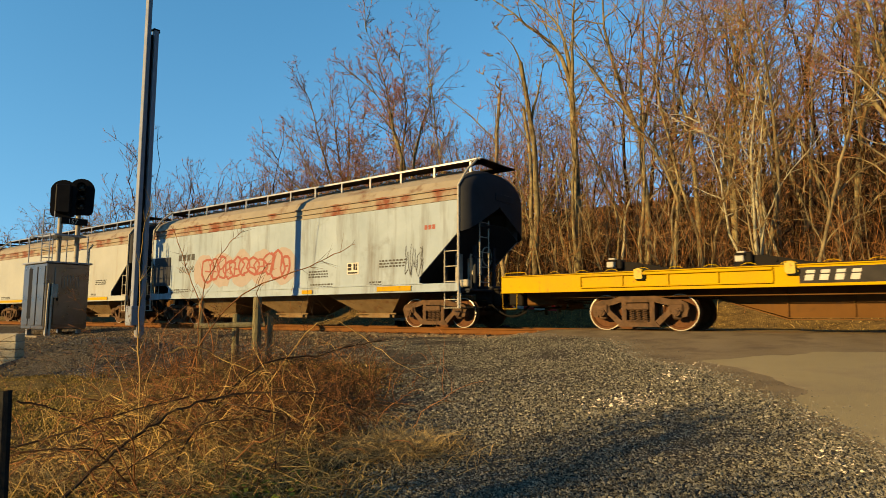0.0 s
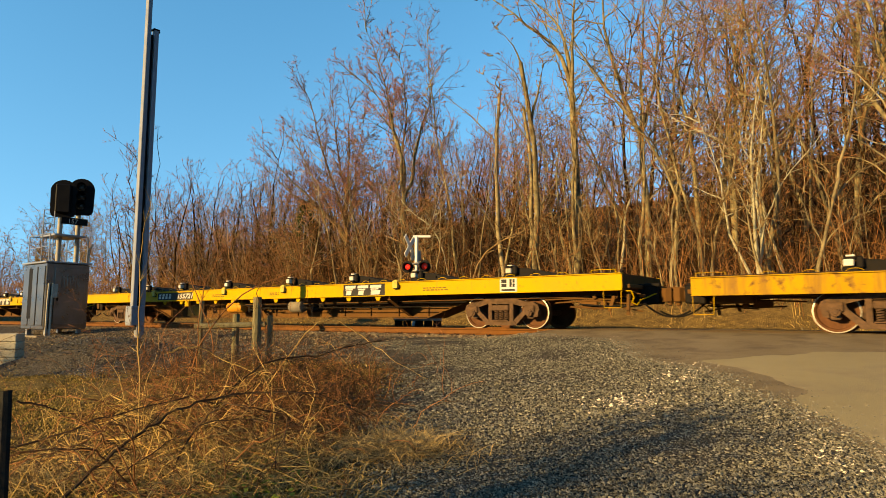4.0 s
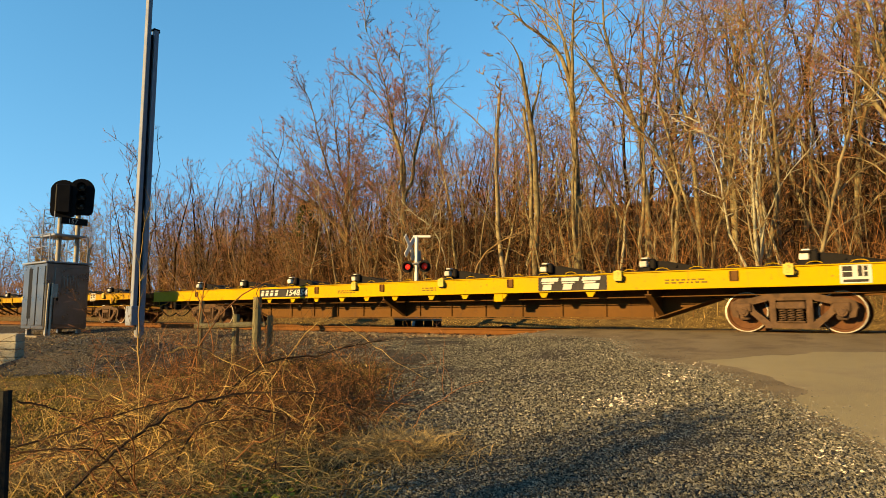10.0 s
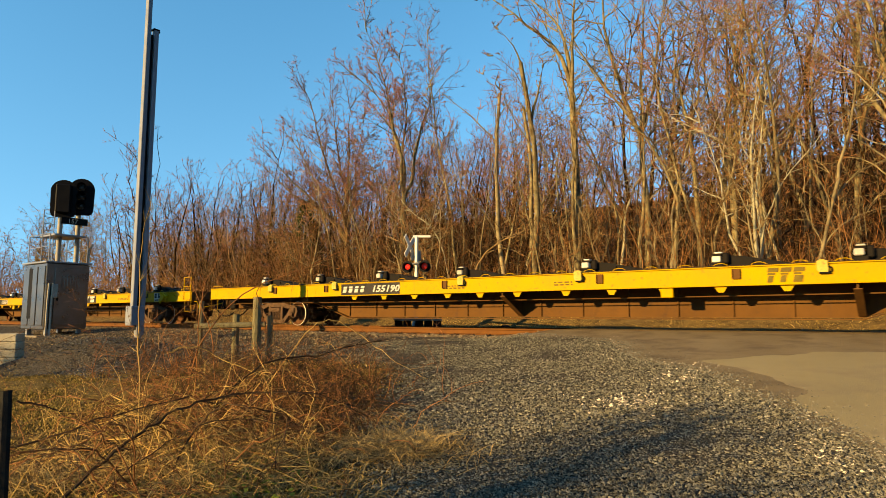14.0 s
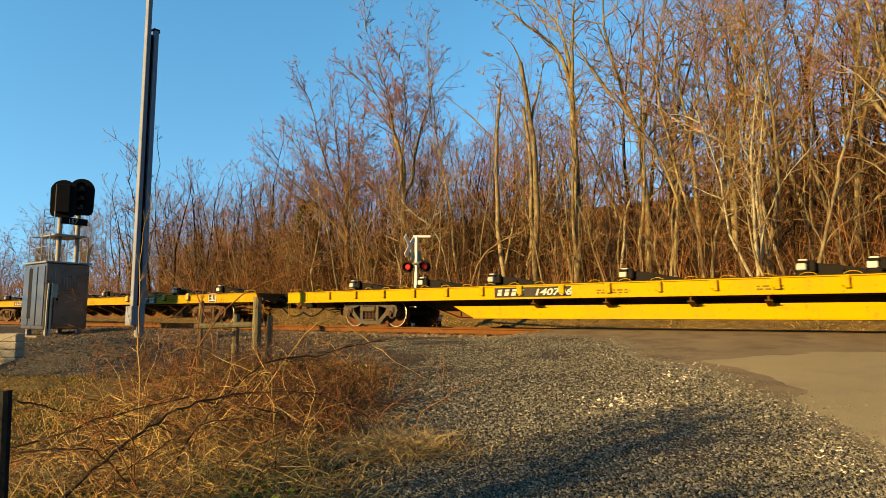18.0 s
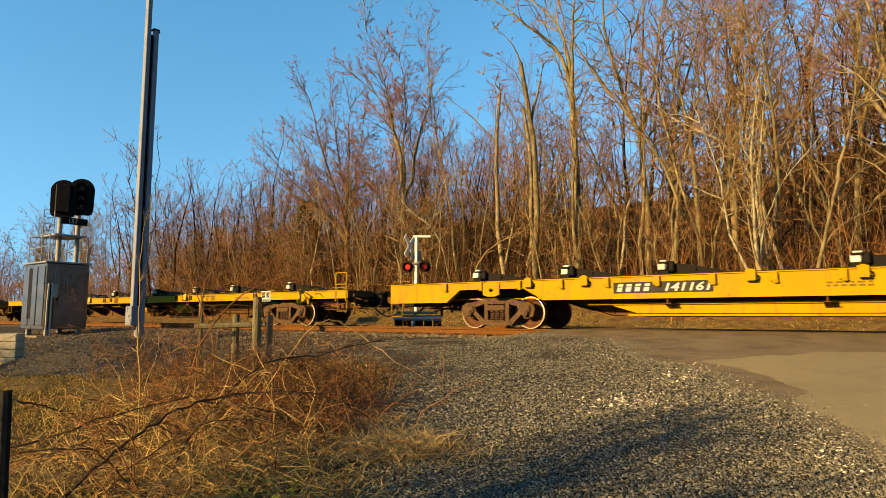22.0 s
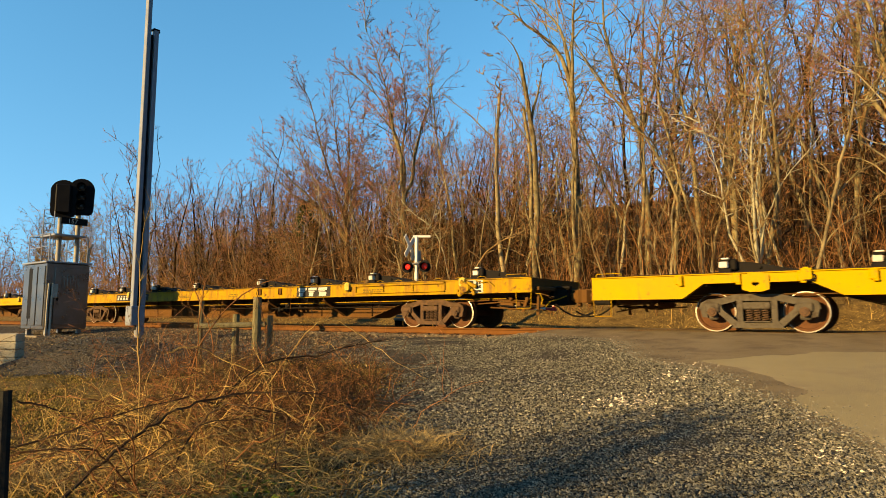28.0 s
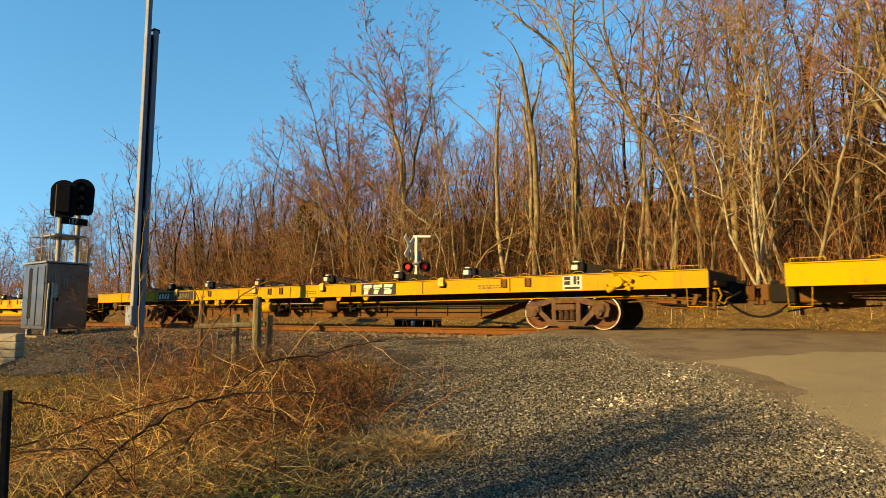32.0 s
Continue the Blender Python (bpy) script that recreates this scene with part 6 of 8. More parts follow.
for i, (x, y) in enumerate(((-0.32, -0.16), (0.42, 0.0))):
    h = part("flasher_head", kept("fhead", lambda: Form().lathe([(0.0, 0.06), (0.2, 0.06), (0.24, 0.0), (0.24, -0.02), (0.155, -0.02), (0.15, 0.02)], (0, 0, 0), 20).lathe([(0.165, -0.02), (0.165, -0.20), (0.155, -0.20), (0.155, -0.02)], (0, 0, 0), 20).mesh("flasher_head", signal_black)), fl, (x, y, 2.58), turn=(0, 0, 24), label="black flasher head with round backing")
    part("lens", kept(("flens", i), lambda: Form().lathe([(0.0, -0.05), (0.06, -0.045), (0.105 if i == 0 else 0.13, 0.0)], (0, 0, 0), 18).mesh("lens", red_lamp if i == 0 else red_dim)), h, label="glowing red lens")
stand = thing("plank_stack", None, (-14.6, 2.9, -0.24), "stack of pale weathered planks on dark blocks beside the track", "plank stack")
for i, (z, x, w) in enumerate(((0.44, 0.0, 1.95), (0.565, 0.05, 1.85), (0.69, -0.1, 1.6))):
    part("plank", Form().box(0, 0, 0, w, 0.5, 0.10, 0.02).mesh("plank", pale_box), stand, (x, 0.03 * i, z), turn=(0, 0, 1.5 * i))
for x in (-0.92, -0.5, 0.08, 0.5, 0.92):
    part("block", kept("standleg", lambda: Form().box(0, 0, 0.19, 0.12, 0.34, 0.40, 0.01).mesh("block", signal_black)), stand, (x, 0, 0), label="dark support block")

# lowered gate arm, striped red and white
gate = thing("crossing_gate", None, (-15.30, 3.88, 0.93), "lowered crossing gate arm striped red and white", "gate arm")
gate.matrix_basis = pose(-15.30, 3.88, 0.93, 0, 3.8, 1.0)
arm_white = kept("armw", lambda: Form().box(0, 0, 0, 0.42, 0.03, 0.10, 0.006).mesh("stripe", white_post))
arm_red = kept("armr", lambda: Form().box(0, 0, 0, 0.42, 0.03, 0.10, 0.006).mesh("stripe", gate_red))
for i in range(14):
    part("stripe", arm_red if i % 2 else arm_white, gate, (0.21 + 0.42 * i, 0, 0), label="red reflective stripe" if i % 2 else "white reflective stripe")
part("counterweight", Form().box(-0.30, 0.0, -0.02, 0.55, 0.10, 0.22, 0.02).mesh("counterweight", signal_black), gate)
part("gate_mechanism", Form().box(-0.22, 0.14, 0.02, 0.42, 0.26, 0.46, 0.03).mesh("gate_mechanism", pale_box), gate, label="pale steel mechanism box")
for i, x in enumerate((2.0, 4.2, 5.75)):
    part("arm_lamp", kept("armlamp", lambda: Form().lathe([(0.0, -0.04), (0.05, -0.035), (0.06, 0.0), (0.06, 0.03), (0.0, 0.04)], (0, 0, 0.1), 10).mesh("arm_lamp", red_dim)), gate, (x, 0, 0), label="small red arm lamp")
thing("dark_box", Form().prism([(-0.28, -0.1), (-0.22, 0.14), (-0.05, 0.20), (0.18, 0.28), (0.26, 0.24), (0.28, -0.1)], -0.18, 0.18).mesh("dark_box", signal_black), (-11.05, 3.0, ground_z(-11.05, 3.0)), "low black track-side box", "box")


# ---- trees ----
ACROSS = Vector((0.805, 0.593, 0.0))     # along the wood's edge as one faces it
INTO = Vector((-0.593, 0.805, 0.0))      # into the wood


def spin(rng, d, angle):
    """A direction turned away from d by an angle, on a random side."""
    side = d.orthogonal().normalized()
    side.rotate(Matrix.Rotation(rng.uniform(0, 2 * math.pi), 3, d))
    return (d * math.cos(angle) + side * math.sin(angle)).normalized()


def cone(f, p, d, length, r):
    """A thin twig: three base corners and a tip."""
    a = d.orthogonal().normalized() * r
    b = d.cross(a)
    o = len(f.v)
    f.v.extend([tuple(p + a), tuple(p - a * 0.5 + b * 0.87), tuple(p - a * 0.5 - b * 0.87), tuple(p + d * length)])
    f.f.extend([(o, o + 1, o + 3), (o + 1, o + 2, o + 3), (o + 2, o, o + 3)])
    f.s.extend([0, 0, 0])


def crooked(rng, p, d, length, segs, kink, up):
    """A kinked line that bends back towards the light."""
    pts, dirs = [p.copy()], [d.copy()]
    for _ in range(segs):
        d = (d + Vector((rng.gauss(0, kink), rng.gauss(0, kink), rng.gauss(0, kink * 0.7) + up))).normalized()
        p = p + d * (length / segs)
        pts.append(p.copy())
        dirs.append(d.copy())
    return pts, dirs


def clothe(wood, fine, rng, pts, dirs, length, r, level, o):
    """A limb's tube and all that grows on it; levels: 0 stem, 1 limb, 2 branch, 3 twig."""
    segs = len(pts) - 1
    ends = (0.13, 0.20, 0.30, 0.4)[level]
    if level == 3:
        # a twig and its side shoots
        fine.tube(pts[:2], o["tip"] * 1.3, 3, o["tip"], caps=False)
        cone(fine, pts[1], dirs[-1], length * 0.5, o["tip"])
        for _ in range(o["tips"]):
            cone(fine, pts[0].lerp(pts[1], rng.uniform(0.3, 1.0)), spin(rng, dirs[1], rng.uniform(0.5, 1.1)), length * rng.uniform(0.35, 0.6), o["tip"])
        return
    sides = o.get("sides", (9, 6, 4, 3))[level]
    (wood if level < 2 else fine).tube(pts, r, sides, r * ends, caps=False)
    n = max(2, int(length / o["gap"][level] * rng.uniform(0.8, 1.2)))
    lo = (o.get("bare", 0.34), 0.18, 0.15)[level]
    for k in range(n):
        t = lo + (1 - lo) * (k + rng.random()) / n
        i = min(segs - 1, int(t * segs))
        at = pts[i].lerp(pts[i + 1], t * segs - i)
        rr = r * (1 - (1 - ends) * t)
        if level == 0:
            ln = o["reach"] * length * (1.2 - 0.55 * t) * rng.uniform(0.45, 1.2)
            ang = rng.uniform(0.5, 1.1)
        else:
            ln = length * rng.uniform(0.30, 0.62) * (1.15 - 0.4 * t)
            ang = rng.uniform(0.5, 1.05)
        d = spin(rng, dirs[i], ang)
        if d.z < -0.1:
            d.z *= -0.4
            d.normalize()
        sprout(wood, fine, rng, at, d, ln, min(rr * 0.8, max(rr * rng.uniform(0.30, 0.5), o["thin"][level])), level + 1, o)
    # the end of a limb splits once more
    for s in (0.25, 0.5):
        sprout(wood, fine, rng, pts[-1], spin(rng, dirs[-1], s), length * (0.4 if level else 0.8 * o["reach"]), max(r * ends, o["thin"][level]), level + 1, o)


def sprout(wood, fine, rng, p, d, length, r, level, o):
    if level == 3 and o.get("plain"):
        cone(fine, p, d, length, o["tip"])
        return
    segs = o.get("segs", (9, 6, 4, 2))[level]
    kink = (0.10, 0.20, 0.22, 0.30)[level] * o.get("wild", 1.0)
    pts, dirs = crooked(rng, p, d, length, segs, kink, o.get("rise", (0.04, 0.055, 0.015, -0.01))[level])
    clothe(wood, fine, rng, pts, dirs, length, r, level, o)


def steered(rng, p, d, legs, wobble):
    """A limb that follows a few legs of (length, lean in degrees, negative to the west end of the wood)."""
    pts, dirs = [p.copy()], [d.copy()]
    drift = rng.uniform(-0.25, 0.25)
    total = 0.0
    for ln, lean in legs:
        n = max(2, round(ln / 0.7))
        a = radians(lean)
        want = (ACROSS * math.sin(a) + Vector((0, 0, math.cos(a))) + INTO * drift).normalized()
        for _ in range(n):
            d = (d.lerp(want, 0.6) + Vector((rng.gauss(0, wobble), rng.gauss(0, wobble), rng.gauss(0, wobble)))).normalized()
            p = p + d * (ln / n)
            pts.append(p.copy())
            dirs.append(d.copy())
        total += ln
    return pts, dirs, total


def shaped_tree(seed, r, stem, limbs, o, wobble=0.07):
    """A tree whose stem and main limbs are steered; limbs: (share of the stem, thickness, legs, share kept bare)."""
    rng = random.Random(seed)
    wood, fine = Form(), Form()
    pts, dirs, total = steered(rng, Vector((0, 0, -0.3)), Vector((0, 0, 1)), stem, 0.045)
    wood.tube(pts, r, 10, r * 0.62, caps=False)
    root_flare(wood, r)
    for share, thick, legs, bare in limbs:
        i = min(len(pts) - 1, int(share * (len(pts) - 1) + 0.5))
        lp, ld, ll = steered(rng, pts[i], dirs[i], legs, wobble)
        clothe(wood, fine, rng, lp, ld, ll, r * thick, 0, dict(o, bare=bare))
    return wood, fine


def root_flare(wood, r):
    for k in range(5):
        a = 2 * math.pi * k / 5
        wood.tube([(0.2 * r * math.cos(a), 0.2 * r * math.sin(a), 0.7), (1.1 * r * math.cos(a), 1.1 * r * math.sin(a), 0.05), (1.7 * r * math.cos(a), 1.7 * r * math.sin(a), -0.2)], r * 0.5, 5, r * 0.2, caps=False)


def wild_tree(seed, height, r, o, stems=1, fan=0.05):
    """A tree left to itself: one stem, or several that fan out."""
    rng = random.Random(seed)
    wood, fine = Form(), Form()
    for k in range(stems):
        a = rng.uniform(0, 6.28) if stems == 1 else 2 * math.pi * k / stems + rng.uniform(-0.4, 0.4)
        tilt = rng.uniform(0.3, 1.0) * fan
        d = Vector((math.cos(a) * math.sin(tilt), math.sin(a) * math.sin(tilt), math.cos(tilt)))
        base = Vector((0.2 * math.cos(a), 0.2 * math.sin(a), -0.3)) if stems > 1 else Vector((0, 0, -0.3))
        share = o.get("fork")
        if share:
            pts, dirs = crooked(rng, base, d, height * share, 4, 0.06, 0.02)
            wood.tube(pts, r, 8, r * 0.75, caps=False)
            for q in range(o["leaders"]):
                sprout(wood, fine, rng, pts[-1], spin(rng, dirs[-1], rng.uniform(0.14, 0.48)), height * (1 - share) * rng.uniform(0.8, 1.08), r * rng.uniform(0.5, 0.7), 0, dict(o, bare=0.1))
        else:
            sprout(wood, fine, rng, base, d, height * (1 if k == 0 else rng.uniform(0.7, 0.98)), r * (1 if k == 0 else 0.8), 0, o)
    if stems == 1 and not o.get("plain"):
        root_flare(wood, r)
    return wood, fine


def fast_mesh(form, name, mat):
    """Tubes of quads and cones of triangles without the cleaning that small parts get."""
    me = bpy.data.meshes.new(name)
    me.from_pydata(form.v, [], form.f)
    me.materials.append(mat)
    me.polygons.foreach_set("use_smooth", [True] * len(me.polygons))
    me.update()
    return me


FULL = dict(gap=(0.42, 0.28, 0.21), tips=2, tip=0.009, thin=(0.036, 0.020, 0.012), reach=0.24, wild=0.75)
AIRY = dict(gap=(0.9, 0.6, 0.44), tips=1, tip=0.0075, thin=(0.040, 0.022, 0.013), reach=0.18, wild=1.4)
NARROW = dict(gap=(0.6, 0.5, 0.45), tips=1, tip=0.0075, thin=(0.032, 0.019, 0.011), reach=0.16, bare=0.42)
TALL = dict(gap=(0.85, 0.6, 0.48), tips=1, tip=0.0075, thin=(0.040, 0.022, 0.013), reach=0.24, bare=0.36, wild=1.2)
FORKED = dict(TALL, fork=0.42, leaders=3, reach=0.32)
SPARSE = dict(TALL, gap=(1.2, 0.8, 0.6), tips=0)
CLUMP = dict(gap=(0.65, 0.5, 0.42), tips=1, tip=0.0075, thin=(0.034, 0.020, 0.012), reach=0.28, bare=0.30, wild=1.2)
GNARLED = dict(gap=(0.75, 0.5, 0.45), tips=0, tip=0.0075, thin=(0.030, 0.018, 0.011), reach=0.34, bare=0.25, wild=1.7)
BUSHY = dict(gap=(0.55, 0.46, 0.42), tips=1, tip=0.011, thin=(0.036, 0.023, 0.016), reach=0.30, bare=0.12, wild=1.3, rise=(0.05, 0.05, 0.02, 0.0))

SHAPES = {
    # two leaders over a crooked fork, and a low limb leaning out to the west
    "oak": shaped_tree(501, 0.20, [(3.4, 0), (3.2, 1)], [
        (1.0, 0.62, [(1.0, 31), (1.4, -7), (2.6, 4), (2.0, 13), (2.2, -7)], 0.16), (1.0, 0.62, [(2.4, -8), (1.7, -21), (1.8, -17), (1.6, -40), (1.6, -58)], 0.20),
        (1.0, 0.48, [(2.4, -8), (1.7, -18), (2.4, -4), (2.0, -20), (1.4, -28)], 0.30), (1.0, 0.42, [(2.4, -7), (2.4, 6), (2.2, -4), (1.8, -14)], 0.30), (0.9, 0.3, [(1.6, 36), (2.2, 18), (1.8, 26)], 0.2),
        (0.40, 0.36, [(2.4, -22), (2.0, -26), (1.4, -30), (2.6, -15)], 0.40), (0.8, 0.22, [(1.6, -44), (2.4, -30), (2.0, -40)], 0.2)], dict(FULL, reach=0.22)),
    # many stems that fan out from one stool
    "fan": shaped_tree(502, 0.29, [(2.6, 0), (2.6, 1)], [
        (1.0, 0.42, [(3.0, -52), (3.2, -62), (2.2, -48)], 0.15), (1.0, 0.42, [(3.0, -40), (3.4, -46), (2.6, -34)], 0.15), (0.9, 0.42, [(3.6, -26), (3.4, -32), (2.8, -26)], 0.15),
        (1.0, 0.46, [(4.0, -16), (4.0, -20), (3.2, -15)], 0.15), (0.9, 0.46, [(4.4, -6), (4.2, -12), (2.8, -6)], 0.15), (1.0, 0.48, [(4.8, 1), (3.4, -3), (2.4, 2)], 0.15),
        (1.0, 0.38, [(4.2, 12), (2.8, 8), (2.4, 4)], 0.15), (0.7, 0.3, [(2.6, 28), (2.6, 18)], 0.15)], dict(FULL, gap=(0.46, 0.32, 0.24), reach=0.22)),
    # storm-broken: one arm reaches far out, the other leader forks at its top
    "broken": shaped_tree(503, 0.20, [(5.0, 1), (4.5, -1)], [
        (1.0, 0.52, [(1.7, -21), (1.1, -36), (1.25, -52), (0.9, -44), (2.4, -46)], 0.25), (1.0, 0.62, [(1.9, 4), (0.9, -12), (1.2, -13), (2.4, -30)], 0.30), (0.97, 0.45, [(2.0, 6), (1.3, 2), (1.3, 12), (1.8, 16)], 0.35),
        (0.86, 0.2, [(1.6, 30), (1.2, 44), (1.4, 20)], 0.3), (0.55, 0.2, [(1.4, 36), (2.0, 20)], 0.3), (0.5, 0.22, [(2.0, -46), (2.4, -20)], 0.2), (0.04, 0.62, [(3.4, -7), (3.4, 0), (1.6, -4)], 0.6), (0.1, 0.55, [(3.4, -3), (3.0, 3), (2.2, 10)], 0.5)], dict(AIRY, reach=0.15)),
    # a stout stem that opens into a vase of pale limbs
    "vase": shaped_tree(506, 0.18, [(4.2, 1), (4.2, -1)], [
        (1.0, 0.62, [(2.0, -22), (3.0, -7), (2.6, -10), (2.4, -4)], 0.15), (1.0, 0.58, [(2.6, 14), (3.2, 9), (2.8, 14)], 0.18), (0.97, 0.34, [(2.6, -44), (2.4, -38), (2.4, -26)], 0.2),
        (0.9, 0.30, [(1.8, 44), (2.6, 40), (2.4, 24)], 0.2), (1.0, 0.44, [(3.4, 2), (3.0, -2), (2.0, 4)], 0.2), (0.6, 0.2, [(1.8, 60), (2.6, 78)], 0.2)], dict(TALL, gap=(0.7, 0.5, 0.38), reach=0.24)),
    # snags: the top is gone, short shoots are left
    "snag": shaped_tree(507, 0.15, [(4.0, 4), (3.4, -2), (3.4, -9)], [(0.78, 0.5, [(1.4, 16), (1.2, 6)], 0.3), (0.6, 0.25, [(1.6, -50), (1.6, -30)], 0.2), (0.9, 0.2, [(1.0, -40), (1.2, -60)], 0.2), (1.0, 0.3, [(0.8, -30), (1.0, -50)], 0.2), (0.35, 0.2, [(1.6, 46), (1.8, 30)], 0.2)], dict(AIRY, reach=0.22)),
    "snag_two": shaped_tree(508, 0.12, [(3.2, -6), (3.4, -1), (4.0, 1)], [(0.72, 0.34, [(1.2, -60), (1.6, -50), (1.4, -64)], 0.2), (0.85, 0.25, [(1.2, 40), (1.4, 24)], 0.2), (0.5, 0.3, [(1.2, 50), (1.8, 34)], 0.2), (0.95, 0.2, [(0.8, -20), (1.0, -40)], 0.2)], dict(AIRY, reach=0.24)),
    # pale stems that lean apart from the root
    "pale": shaped_tree(504, 0.10, [(0.7, 0)], [
        (1.0, 0.80, [(2.6, -22), (2.4, -4), (3.0, -20)], 0.40), (1.0, 0.95, [(3.0, -3), (3.0, -1), (2.8, 3)], 0.42), (0.8, 0.80, [(3.4, 2), (1.6, 10), (2.0, -6)], 0.45),
        (1.0, 1.0, [(1.8, 18), (2.2, -6), (1.5, 8), (1.6, 18), (2.2, 12)], 0.38), (1.0, 0.45, [(3.0, 16), (1.8, 34), (2.8, 42), (2.0, 60)], 0.45)], dict(CLUMP, reach=0.24, wild=1.3)),
    # a bent stem with long arms to the east
    "bent": shaped_tree(505, 0.088, [(2.2, 6), (2.0, 14)], [
        (1.0, 0.85, [(2.0, 14), (2.2, 4), (2.4, 10)], 0.3), (0.8, 0.45, [(1.4, 40), (2.6, 66), (1.6, 50)], 0.25), (0.5, 0.40, [(1.2, 50), (2.8, 76)], 0.3), (0.9, 0.40, [(1.8, -34), (2.0, -20)], 0.3)], dict(CLUMP, reach=0.24, wild=1.3)),
    "tall": wild_tree(513, 19, 0.13, TALL), "tall_two": wild_tree(514, 18, 0.12, TALL), "tall_three": wild_tree(515, 19, 0.145, FORKED), "forked": wild_tree(511, 16, 0.135, FORKED),
    "slim": wild_tree(516, 16, 0.10, NARROW), "slim_two": wild_tree(517, 15, 0.09, dict(NARROW, wild=1.5)),
    "stem": wild_tree(518, 16, 0.13, SPARSE), "stem_two": wild_tree(519, 16, 0.11, dict(SPARSE, wild=1.6), 2, 0.08),
    "crooked": wild_tree(523, 8, 0.085, GNARLED, fan=0.12), "crooked_two": wild_tree(527, 7, 0.075, GNARLED, fan=0.2), "crooked_three": wild_tree(529, 7.5, 0.06, GNARLED, 3, 0.35),
    "bushy": wild_tree(531, 11, 0.09, BUSHY, 5, 0.50), "bushy_two": wild_tree(532, 10, 0.09, BUSHY, 4, 0.36),
}
LOOKS = {
    "oak": (bark_grey, twig_pink, "broad bare tree with two leaders and reddish twigs"), "fan": (bark_brown, twig_pink, "bare many-stemmed tree fanning out wide"),
    "broken": (bark_grey, twig_brown, "large storm-broken tree with one long crooked arm"), "pale": (bark_pale, twig_gold, "pale-barked multi-stemmed bare tree"),
    "vase": (bark_grey, twig_gold, "stout bare tree opening into a vase of limbs"), "snag": (bark_grey, twig_brown, "grey broken-topped trunk with short shoots"), "snag_two": (bark_tan, twig_brown, "thin broken-topped trunk with crooked shoots"),
    "bent": (bark_tan, twig_gold, "bent tan-barked tree with long side limbs"), "tall": (bark_grey, twig_gold, "tall bare tree with golden sunlit branches"),
    "tall_two": (bark_grey, twig_brown, "tall bare tree with reddish twigs"), "tall_three": (bark_grey, twig_gold, "tall bare tree forking into three golden leaders"), "forked": (bark_grey, twig_pink, "bare spreading tree with grey bark"),
    "slim": (bark_grey, twig_pink, "slender bare tree with reddish twigs"), "slim_two": (bark_pale, twig_gold, "slender pale-barked bare tree"),
    "stem": (bark_grey, twig_brown, "straight bare tree with few branches"), "stem_two": (bark_tan, twig_brown, "twin-stemmed bare tree with few branches"),
    "crooked": (bark_tan, twig_tan, "thin crooked young tree with tan bark"), "crooked_two": (bark_brown, twig_tan, "thin crooked young tree with brown bark"), "crooked_three": (bark_tan, twig_brown, "crooked young tree of three thin stems"),
    "bushy": (bark_brown, twig_pink, "low bushy bare tree with many stems"), "bushy_two": (bark_brown, twig_tan, "low bushy bare tree with golden-brown twigs"),
}
HEIGHTS = dict(vase=16.0, snag=10.8, snag_two=10.6, oak=16.5, fan=16.0, broken=17.0, pale=10.5, bent=10.5, tall=19, tall_two=18, tall_three=19, forked=16, slim=16, slim_two=15, stem=16, stem_two=16, crooked=8, crooked_two=7, crooked_three=7.5, bushy=11, bushy_two=10)
KINDS = {key: (fast_mesh(wood, "trunk", LOOKS[key][0]), fast_mesh(fine, "crown", LOOKS[key][1])) for key, (wood, fine) in SHAPES.items()}


def plant(kind, x, y, height, rz, name="tree"):
    trunk, crown = KINDS[kind]
    s = height / HEIGHTS[kind]
    t = thing(name, None, (0, 0, 0), LOOKS[kind][2], "tree", "bare trees at the wood's edge")
    t.matrix_basis = Matrix.LocRotScale((x, y, ground_z(x, y)), Euler((0, 0, radians(rz))), (s * 0.97, s * 1.03, s))
    part("trunk", trunk, t)
    part("crown", crown, t, label="bare twiggy crown")
    return t


